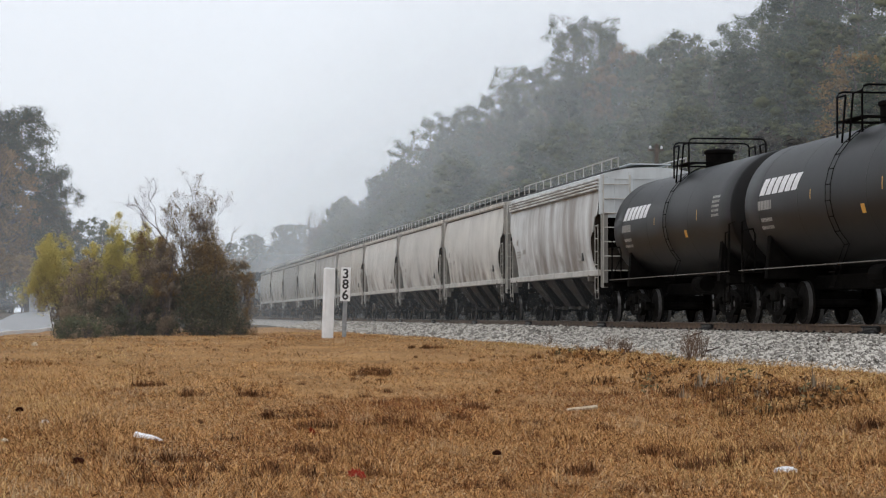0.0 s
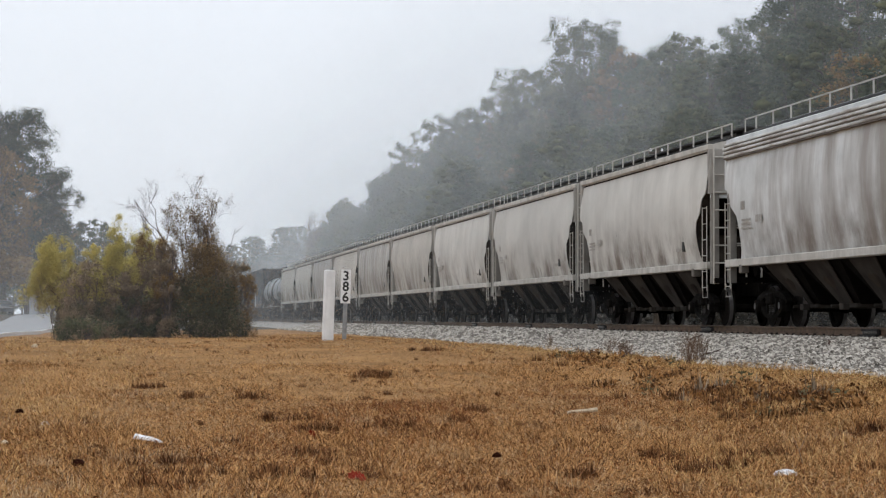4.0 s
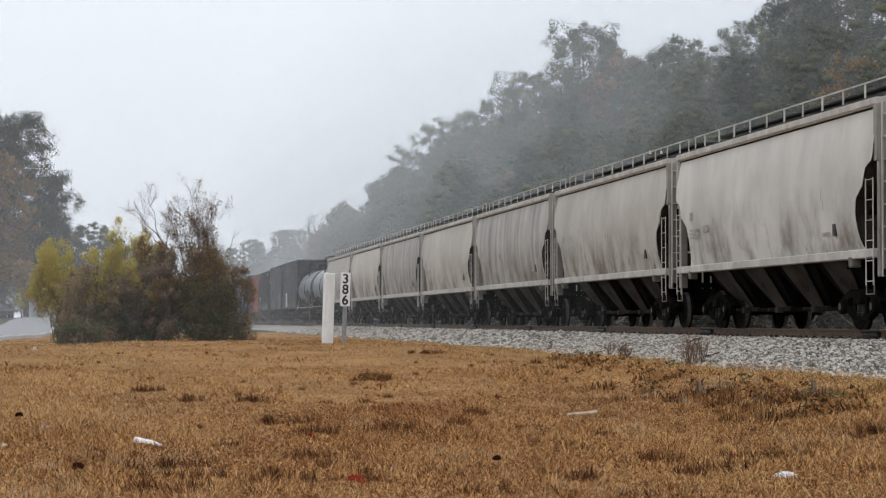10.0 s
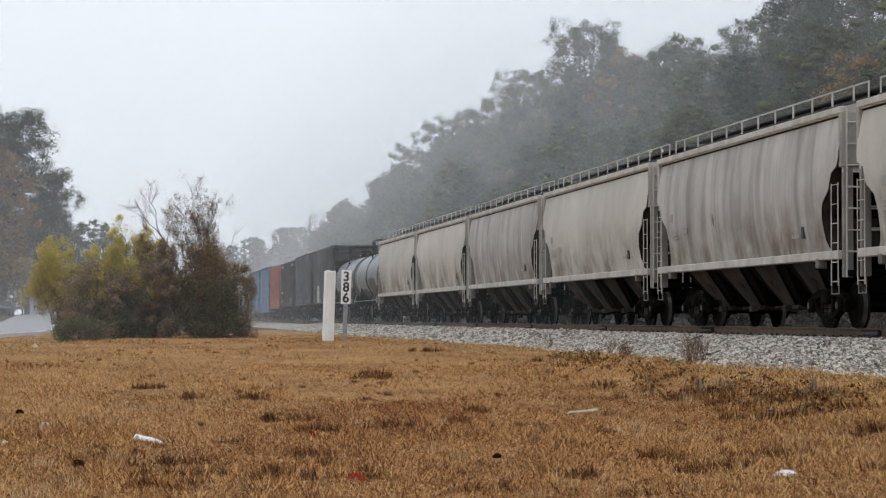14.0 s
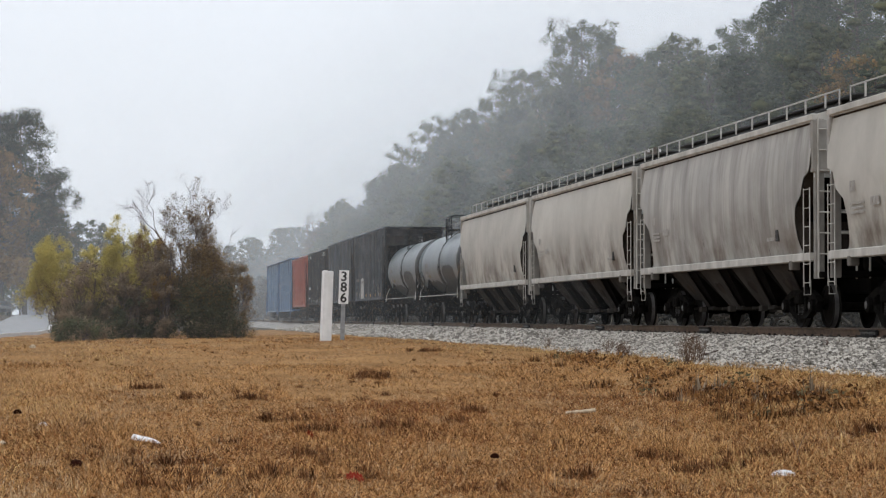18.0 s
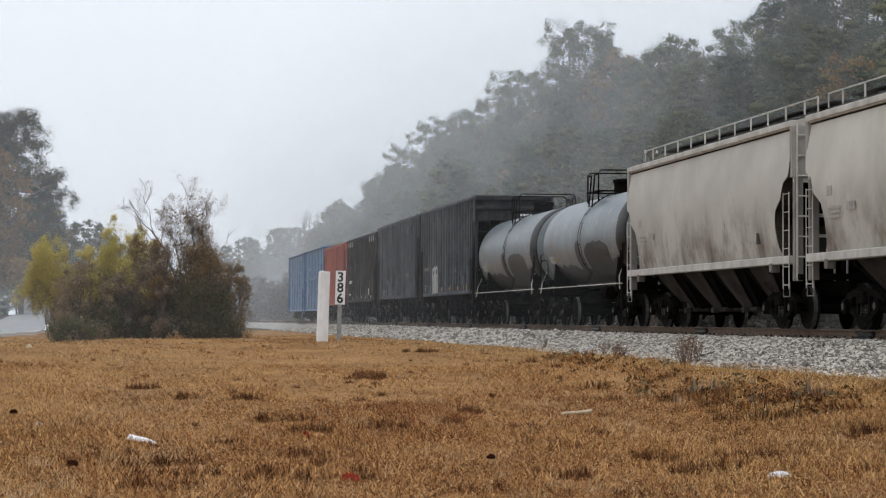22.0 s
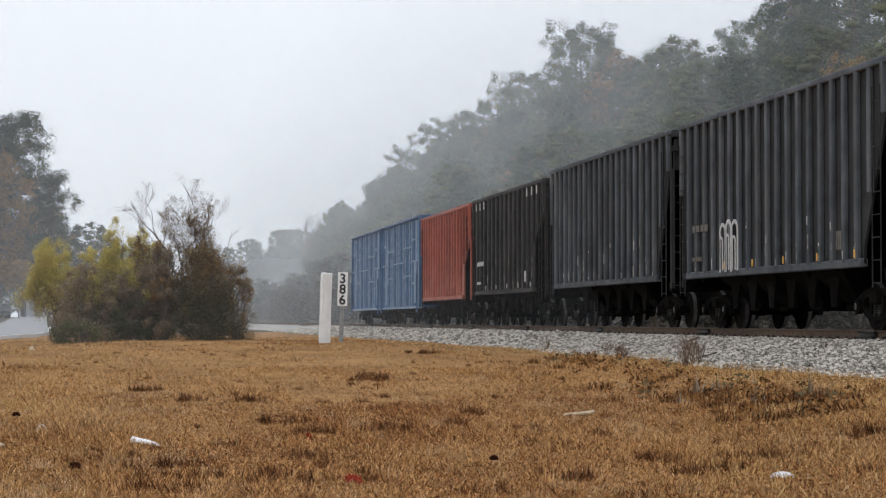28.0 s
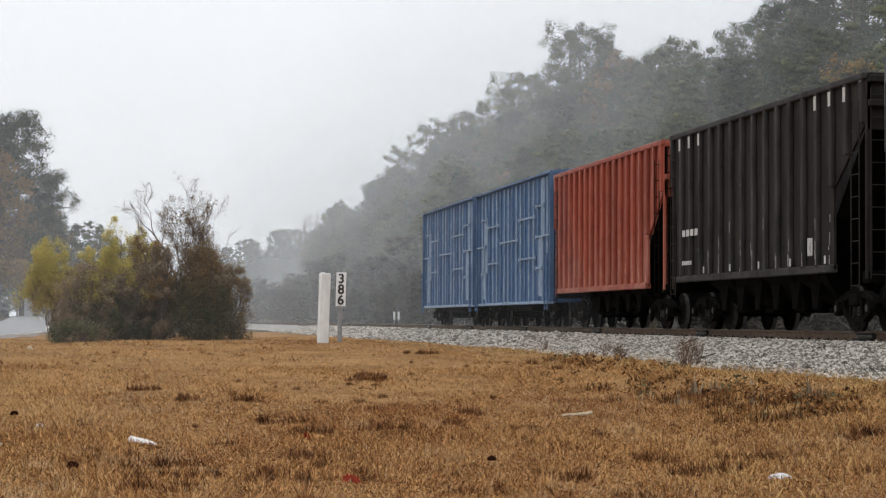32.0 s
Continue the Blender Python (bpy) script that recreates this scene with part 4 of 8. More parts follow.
def build_grass():
    curls("curled_grass", M["grass"], 130000, 15, 27, 0.056, 0.0030, 81, "curled dry straw-brown blades in the field")
    curls("curled_grass", M["stem_straw"], 40000, 15, 30, 0.064, 0.0028, 84, "pale curled straw blades in the field")
    curls("curled_grass", M["dull_straw"], 90000, 15, 34, 0.058, 0.0030, 96, "weathered greyish straw in broad patches", where=dull)
    blades("dull_grass", M["dull_straw"], 110000, 24, 62, 0.040, 0.0048, 97, "weathered greyish straw in broad patches", where=dull)
    curls("curled_grass", M["russet"], 45000, 15, 27, 0.055, 0.0032, 87, "curled russet dead blades in the field", where=patchy)
    curls("curled_grass", M["pale_grass"], 170000, 27, 58, 0.085, 0.0042, 93, "soft ochre grass along the foot of the ballast", where=by_toe)
    curls("curled_grass", M["pale_grass"], 110000, 15, 44, 0.085, 0.0034, 90, "longer bleached ochre grass below the ballast", where=open_right)
    matted("matted_grass", M["grass"], 60000, 15, 30, 0.019, 61, 0.45, "matted curls of dead straw-brown grass")
    matted("matted_grass", M["russet"], 95000, 15, 32, 0.019, 64, 0.555, "matted curls of dark russet dead grass")
    matted("matted_grass", M["stem_straw"], 30000, 15, 34, 0.018, 67, 0.52, "bleached broken bits of straw on the grass")
    matted("matted_grass", M["russet"], 26000, 32, 62, 0.022, 70, 0.62, "dark russet dead growth towards the crest")
    blades("pale_grass", M["pale_grass"], 170000, 28, 80, 0.038, 0.0065, 16, "bleached yellow grass along the track and the crest", where=sunny)
    blades("pale_grass", M["pale_grass"], 150000, 16, 30, 0.055, 0.0036, 19, "bleached yellow grass at both sides of the field", where=open_right)
    blades("straw_stems", M["stem_straw"], 24000, 15, 27, 0.075, 0.0022, 17, "bleached straw stems lying in the grass", where=thin)
    blades("straw_stems", M["stem_straw"], 20000, 27, 45, 0.06, 0.0034, 18, "bleached straw stems lying in the grass", where=thin)
    blades("dry_grass", M["grass"], 215000, 15, 24, 0.058, 0.0034, 11, "short dry straw-coloured grass in the field")
    blades("dry_grass", M["grass"], 260000, 24, 40, 0.042, 0.0042, 12, "short dry straw-coloured grass in the field")
    blades("dry_grass", M["grass"], 170000, 40, 82, 0.032, 0.0075, 13, "short dry straw-coloured grass on the crest")
    blades("dead_weeds", M["russet"], 150000, 15, 30, 0.058, 0.0040, 14, "russet dead weeds scattered in dry grass", where=patchy)
    blades("dead_weeds", M["russet"], 110000, 30, 78, 0.040, 0.0070, 15, "russet dead weeds scattered in dry grass", where=patchy)


build_grass()


# ---------------------------------------------------------------- trees
def clumps(rng, centres, radii, per, size, flat=0.7):
    """Leaf quads scattered through ball-shaped clumps."""
    c = np.repeat(centres, per, axis=0)
    r = np.repeat(radii, per)[:, None]
    d = rng.normal(size=c.shape)
    d /= np.linalg.norm(d, axis=1)[:, None]
    p = c + d * r * (rng.random((len(c), 1)) ** 0.6) * np.array([1, 1, flat])
    u = rng.normal(size=c.shape)
    u /= np.linalg.norm(u, axis=1)[:, None]
    w = np.cross(u, rng.normal(size=c.shape))
    w /= np.linalg.norm(w, axis=1)[:, None]
    s = size * rng.uniform(0.4, 1.4, (len(c), 1))
    return p, u * s, w * s * rng.uniform(0.4, 0.9, (len(c), 1))


def bulge(p, centres, per, axis=0.5, up=0.25):
    """Which way the foliage bulges at each leaf: out of its clump, out of the crown, and a little upwards."""
    d = p - np.repeat(centres, per, axis=0)
    d /= np.linalg.norm(d, axis=1)[:, None] + 1e-6
    mid = centres.mean(axis=0)
    o = p - mid
    o /= np.linalg.norm(o, axis=1)[:, None] + 1e-6
    d = d + axis * o + np.array([0, 0, up])
    return d / (np.linalg.norm(d, axis=1)[:, None] + 1e-6)


def limb(g, rng, p, q, r, n=5, bend=0.12):
    p, q = Vector(p), Vector(q)
    ln = (q - p).length
    pts = [p]
    for i in range(1, 4):
        off = Vector(rng.normal(0, bend * ln * 0.35, 3)) * (1 if i < 3 else 0)
        pts.append(p.lerp(q, i / 3) + off)
    g.tube(pts, r, n, r * 0.3)


def tree_meshes(kind, leaf, seed, h=20.0, spread=3.6, low=0.3, n=60, per=80, size=0.2, ball=1.1, core=0.45):
    """Trunk and crown of one tree: 'pine' is layered and open below, 'broad' is domed."""
    rng = np.random.default_rng(seed)
    g, cs, rs = Geo(), [], []
    lean = rng.normal(0, 0.02, 2)
    top = h * (0.97 if kind == "pine" else 0.8)
    r0 = h * 0.009 + 0.04
    g.tube([(lean[0] * t * h, lean[1] * t * h, t * top) for t in np.linspace(-0.03, 1, 8)], r0, 8, r0 * 0.18)
    for i in range(n):
        t = low + (1 - low) * (i + rng.random()) / n
        if kind == "pine":
            reach = spread * (1.12 - t) ** 0.55 * rng.uniform(0.35, 1.0) * (1.0 if t > low + 0.12 else 0.7)
        else:
            reach = spread * math.sin(math.pi * (0.15 + 0.80 * (t - low) / (1 - low))) ** 0.55 * rng.uniform(0.35, 1.0)
        a = i * 2.4 + rng.normal(0, 0.4)
        z = t * h
        c = (lean[0] * z + math.cos(a) * reach, lean[1] * z + math.sin(a) * reach, z)
        cs.append(c)
        rs.append(ball * rng.uniform(0.6, 1.2) * (0.7 if t > 0.88 else 1))
        if i % 4 == 0:
            zb = max(0.15 * h, z - reach * rng.uniform(0.25, 0.8))
            zb = min(zb, top * 0.97)
            limb(g, rng, (lean[0] * zb, lean[1] * zb, zb), c, 0.05 + 0.012 * h * (1 - zb / h))
    cs, rs = np.array(cs), np.array(rs)
    p, u, w = clumps(rng, cs, rs, per, size, 0.75)
    return g.mesh("trunk", M["bark"], True), leaves_mesh("crown", M[leaf], p, u, w, bulge(p, cs, per), thick_of(rng, cs, rs, 0.75, core) if core else None)


def tufted_pine(leaf, seed, h=20.0, spread=3.4, low=0.45, limbs=24, tufts=7, per=110, size=0.085, ball=0.56):
    """A tall pine: a bare stem, and limbs that carry rounded tufts of needles with gaps of sky between them."""
    rng = np.random.default_rng(seed)
    g, cs, rs = Geo(), [], []
    lean = rng.normal(0, 0.025, 2)
    r0 = h * 0.009 + 0.04
    g.tube([(lean[0] * t * h, lean[1] * t * h, t * h * 0.96) for t in np.linspace(-0.03, 1, 8)], r0, 7, r0 * 0.2)
    for i in range(limbs):
        t = low + (0.97 - low) * (i + 0.6 * rng.random()) / limbs
        a = i * 2.4 + rng.normal(0, 0.35)
        k = (t - low) / (1 - low)
        reach = spread * (0.62 + 1.1 * k - 1.45 * k * k) / 0.83 * rng.uniform(0.5, 1.1)
        zb = t * h - 0.12 * reach
        foot = Vector((lean[0] * zb, lean[1] * zb, zb))
        tip = foot + Vector((math.cos(a) * reach, math.sin(a) * reach, reach * rng.uniform(0.1, 0.5)))
        limb(g, rng, foot, tip, 0.035 + 0.05 * (1 - k), 4, 0.1)
        for j in range(tufts):
            v = rng.uniform(0.35, 1.05)
            q = foot.lerp(tip, v) + Vector(rng.normal(0, 0.26 + 0.10 * reach * v, 3)) * 0.8
            cs.append(q[:])
            rs.append(ball * rng.uniform(0.6, 1.35))
    for j in range(5):
        cs.append((lean[0] * h + rng.normal(0, 0.3), lean[1] * h + rng.normal(0, 0.3), h * rng.uniform(0.95, 1.0)))
        rs.append(ball * rng.uniform(0.7, 1.1))
    cs, rs = np.array(cs), np.array(rs)
    p, u, w = clumps(rng, cs, rs, per, size, 0.85)
    return g.mesh("trunk", M["bark"], True), leaves_mesh("crown", M[leaf], p, u, w, bulge(p, cs, per, 0.4, 0.3))


OUTLINE_Y = [95, 108, 124, 131, 136, 140, 159, 166, 179, 193, 196, 210, 226, 249, 272, 312, 332, 348, 383, 440, 520]
OUTLINE_H = [24, 22.5, 20.6, 20.0, 20.3, 20.2, 21.3, 21.7, 22.0, 22.0, 21.5, 22.5, 22.0, 23.0, 23.0, 22.8, 20.8, 18.0, 21.5, 18.0, 14]


def skyline(x, y):
    """How high the wood's edge stands over the rails, on the bearing of (x, y)."""
    return float(np.interp(y * 40.0 / x, OUTLINE_Y, OUTLINE_H)) * x / 40.0


def plant(name, meshes, x, y, height, h0, label, category, group, turn=None, squash=1.0):
    z = float(ground_z(x, y)) - 0.1
    s = height / h0
    ob = thing(name, label, category, group)
    ob.matrix_basis = pose(x, y, z, 0, 0, random.uniform(0, 360) if turn is None else turn) @ Matrix.Diagonal((s * squash, s * squash, s, 1))
    part("trunk", meshes[0], None, ob)
    part("crown", meshes[1], None, ob)
    return ob


def build_wood():
    random.seed(8)
    pines = [tree_meshes("pine", "pine", 20 + i, spread=3.3, low=0.30, n=90, per=125, size=0.115) for i in range(3)]
    broad = [tree_meshes("broad", leaf, 30 + i, spread=4.0, low=0.16, n=95, per=125, size=0.12, ball=1.35)
             for i, leaf in enumerate(("oak", "oak", "autumn", "oak"))]
    crowns = [tufted_pine("pine", 140 + i, limbs=26 + 3 * i) for i in range(4)]
    lacy = [tufted_pine("oak", 41 + i, spread=3.9, low=0.40, limbs=30, tufts=8, per=105, size=0.08, ball=0.50) for i in range(2)]
    rust = tree_meshes("broad", "rust_leaf", 44, spread=3.8, low=0.18, n=80, per=110, size=0.12, ball=1.1, core=0.0)
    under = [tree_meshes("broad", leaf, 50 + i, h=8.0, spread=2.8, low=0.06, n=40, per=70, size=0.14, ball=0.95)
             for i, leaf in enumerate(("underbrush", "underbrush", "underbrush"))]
    far_pines = [tufted_pine("pine", 25 + i, spread=3.5, limbs=26, per=75, size=0.12, ball=0.62) for i in range(2)]
    far_broads = [tree_meshes("broad", "oak", 35, spread=4.0, low=0.16, n=76, per=70, size=0.2, ball=1.3),
                  tree_meshes("broad", "autumn", 36, spread=4.0, low=0.16, n=76, per=70, size=0.2, ball=1.3)]
    words = {"pine": "tall dark green pine on the wooded hillside", "broad": "dull green leafy tree on the wooded hillside",
             "autumn": "tree with thinning russet autumn leaves on the hillside", "lacy": "tall thin-crowned tree standing above the wood",
             "under": "low tangled undergrowth tree at the foot of the hill"}
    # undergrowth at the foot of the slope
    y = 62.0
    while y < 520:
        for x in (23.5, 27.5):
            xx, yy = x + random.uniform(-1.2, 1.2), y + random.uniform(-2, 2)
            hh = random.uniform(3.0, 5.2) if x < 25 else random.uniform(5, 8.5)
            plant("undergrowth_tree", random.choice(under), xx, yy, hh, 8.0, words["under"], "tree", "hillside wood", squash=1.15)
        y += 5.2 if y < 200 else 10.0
    # the wood, row behind row; nothing stands over the skyline but the edge row
    for x0, step, k0, k1 in ((31, 6.0, 0.55, 0.80), (35.5, 6.5, 0.72, 0.92), (41, 5.6, 0.92, 1.0), (49, 9.5, 0.84, 0.95)):
        y = 70.0 * x0 / 31
        while y < 440 * x0 / 40:
            x, yy = x0 + random.uniform(-1.6, 1.6), y + random.uniform(-1.5, 1.5)
            roof = skyline(x, yy) * random.uniform(k0, k1)
            hh = roof - float(ground_z(x, yy)) + 0.2
            r = random.random()
            if x0 == 41 and r < 0.75:
                m, w = random.choice(crowns if yy < 290 else far_pines), "pine"
            elif r < 0.40:
                m, w = random.choice(pines if yy < 215 else far_pines), "pine"
            elif r < 0.92:
                m, w = (random.choice(broad[:2] + broad[3:]) if yy < 215 else far_broads[0]), "broad"
            else:
                m, w = (broad[2] if yy < 215 else far_broads[1]), "autumn"
            plant("pine_tree" if w == "pine" else "broadleaf_tree", m, x, yy, hh, 20.0, words[w], "tree", "hillside wood",
                  squash=max(0.9, min(1.35, 18 / hh)))
            y += step * (1.0 if y < 220 else 1.5)
    # single trees that mark the skyline
    for y40, h40 in ((175, 23.2), (181, 25.0), (187, 24.8), (206, 23.4), (210, 24.0), (217, 23.2), (230, 22.9), (250, 23.8), (260, 24.0), (272, 24.2), (300, 23.6)):
        plant("tall_tree", random.choice(lacy), 40, y40, h40 + 1.3 - float(ground_z(40, y40)), 20.0, words["lacy"], "tree", "hillside wood")
    for x, y, top in ((33, 92.5, 12.2), (33.5, 88.0, 9.6)):
        plant("autumn_tree", rust, x, y, top - float(ground_z(x, y)), 20.0, "small tree with orange-brown autumn leaves", "tree", "hillside wood",
              squash=1.25)


build_wood()


# ---------------------------------------------------------------- train: running gear
def running_gear():
    """Meshes of one four-wheeled truck, about its centre, at rail-top height zero."""
    out = {}
    for side in (-1, 1):
        x0, x1 = (side * 0.98, side * 1.12) if side > 0 else (side * 1.12, side * 0.98)
        g = Geo().prism([(-1.18, 0.56), (-0.95, 0.68), (-0.55, 0.80), (0.55, 0.80), (0.95, 0.68), (1.18, 0.56), (1.08, 0.50), (0.5, 0.65), (-0.5, 0.65), (-1.08, 0.50)], x0, x1, "x")
        g.prism([(-0.42, 0.20), (0.42, 0.20), (0.98, 0.46), (0.84, 0.52), (0.38, 0.31), (-0.38, 0.31), (-0.84, 0.52), (-0.98, 0.46)], x0, x1, "x")
        for cy in (-0.32, 0.32):
            g.box(x0, x1, cy - 0.05, cy + 0.05, 0.28, 0.68)
        for cy in (-0.89, 0.89):
            g.box(x0, x1, cy - 0.17, cy + 0.17, 0.33, 0.60, 0.02)
        for wy in (-0.89, 0.89):
            g.lathe([(side * 1.10, 0.15), (side * 1.20, 0.15), (side * 1.22, 0.10)], 10, "x", (0, wy, 0.46))
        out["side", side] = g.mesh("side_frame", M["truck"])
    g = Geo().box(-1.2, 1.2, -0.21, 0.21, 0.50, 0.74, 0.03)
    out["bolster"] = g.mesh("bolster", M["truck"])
    spr = Geo()
    for sy in (-0.13, 0.13):
        pts = [(math.cos(a) * 0.065, sy + math.sin(a) * 0.065, 0.26 + 0.24 * a / 31.4) for a in np.linspace(0, 31.4, 46)]
        spr.tube(pts, 0.017, 4)
    out["spring"] = spr.mesh("spring", M["spring"])
    rim = [(-0.07, 0.09), (-0.07, 0.30), (-0.045, 0.36), (-0.065, 0.40), (-0.065, 0.455), (0.045, 0.462), (0.07, 0.49), (0.085, 0.485), (0.085, 0.40),
           (0.03, 0.36), (0.02, 0.12), (0.06, 0.09)]
    ws = Geo()
    ws.lathe([(d - 0.755, r) for d, r in rim], 28, "x")
    ws.lathe([(0.755 - d, r) for d, r in rim], 28, "x")
    ws.lathe([(-1.12, 0.075), (-0.8, 0.085), (0, 0.08), (0.8, 0.085), (1.12, 0.075)], 12, "x")
    plain = len(ws.f)
    for side in (-1, 1):
        ring = [2 * math.pi * j / 28 for j in range(28)]
        k = len(ws.v)
        ws.v += [(side * d, r * math.cos(a), r * math.sin(a)) for d, r in ((0.815, 0.4595), (0.722, 0.4655)) for a in ring]
        ws.f += [(k + j, k + (j + 1) % 28, k + 28 + (j + 1) % 28, k + 28 + j) for j in range(28)]
    out["wheelset"] = ws.mesh("wheelset", M["wheel"], True)
    out["wheelset"].materials.append(M["tread"])
    out["wheelset"].polygons.foreach_set("material_index", [0 if i < plain else 1 for i in range(len(ws.f))])
    shoe = Geo()
    for s in (-1, 1):
        for t in (-1, 1):
            shoe.box(s * 0.755 - 0.05, s * 0.755 + 0.05, t * 0.40 - 0.03, t * 0.40 + 0.03, 0.30, 0.62, 0.01)
    shoe.box(-0.8, 0.8, -0.36, -0.30, 0.33, 0.42, 0.01).box(-0.8, 0.8, 0.30, 0.36, 0.33, 0.42, 0.01)
    out["brake"] = shoe.mesh("brake_beam", M["underframe"])
    return out


GEAR = running_gear()
# caps get paler steel, a highlight put into the colour
BEARING = Geo().lathe([(1.225, 0.005), (1.225, 0.07), (1.20, 0.10), (1.19, 0.10)], 10, "x").mesh("bearing_cap", M["spring"])


def add_truck(car, y):
    tr = part("truck", GEAR["bolster"], None, car, at=pose(0, y, 0))
    for s in (-1, 1):
        part("side_frame", GEAR["side", s], None, tr)
        part("spring_group", GEAR["spring"], None, tr, at=pose(s * 1.05, 0, 0))
    part("brake_beam", GEAR["brake"], None, tr)
    for wy in (-0.89, 0.89):
        part("bearing_cap", BEARING, None, tr, "bearing cap, paler grey for its highlight", at=pose(0, wy, 0.46))
        part("bearing_cap", BEARING, None, tr, "bearing cap, paler grey for its highlight", at=pose(0, wy, 0.46, 0, 0, 180))
    for wy in (-0.89, 0.89):
        part("wheelset", GEAR["wheelset"], None, tr, "steel wheelset with bright worn treads", at=pose(0, wy, 0.457))
    return tr


def coupler_geo(y, sgn):
    g = Geo().box(-0.10, 0.10, min(y, y + sgn * 0.62), max(y, y + sgn * 0.62), 0.76, 0.94, 0.03)
    g.box(-0.17, 0.17, min(y + sgn * 0.42, y + sgn * 0.70), max(y + sgn * 0.42, y + sgn * 0.70), 0.70, 1.0, 0.05)
    return g


def ladder(parent, x, y, z0, z1, width, along, step=0.38, r=0.018, mat="hopper_trim", stand=0.0, label=""):
    """Two stiles and their rungs, in the side's plane (along='y') or the end's plane (along='x')."""
    def at(d, z):
        return (x, y + d, z) if along == "y" else (x + d, y, z)
    g = Geo()
    for d in (0, width):
        g.tube([at(d, z0), at(d, z1)], r * 1.25, 5)
    ld = part("ladder", g, M[mat], parent, label)
    rung = Geo().tube([at(0, 0), at(width, 0)], r, 5).mesh("rung", M[mat])
    z = z0 + 0.08
    while z < z1:
        part("rung", rung, None, ld, at=pose(0, 0, z))
        z += step
    return ld


def bars(parent, name, mat, x, rows, thick=0.004, label=""):
    """Unreadable stencilling: rows of short upright bars on the side at x. rows: (y, z, width, height, count)."""
    for y, z, w, h, n in rows:
        g, cell = Geo(), w / n
        for i in range(n):
            a = y - i * cell
            g.box(min(x, x - thick), max(x, x - thick), a - cell * 0.72, a, z, z + h)
        part(name, g, M[mat], parent, label)


# ---------------------------------------------------------------- covered hopper
HOP_L = 14.4


def side_x(z):
    """Half width of the bulging side at height z."""
    t = (z - 1.50) / (4.17 - 1.50)
    return 1.20 + 0.40 * math.sin(math.pi * min(1, 0.18 + 0.60 * t)) ** 0.9


def hopper_section(n=24):
    """Half outline of the bulging side, from sill to eave: (outward, up)."""
    pts = []
    for i in range(n + 1):
        t = i / n
        z = 1.50 + t * (4.17 - 1.50)
        pts.append((side_x(z), z))
    return pts


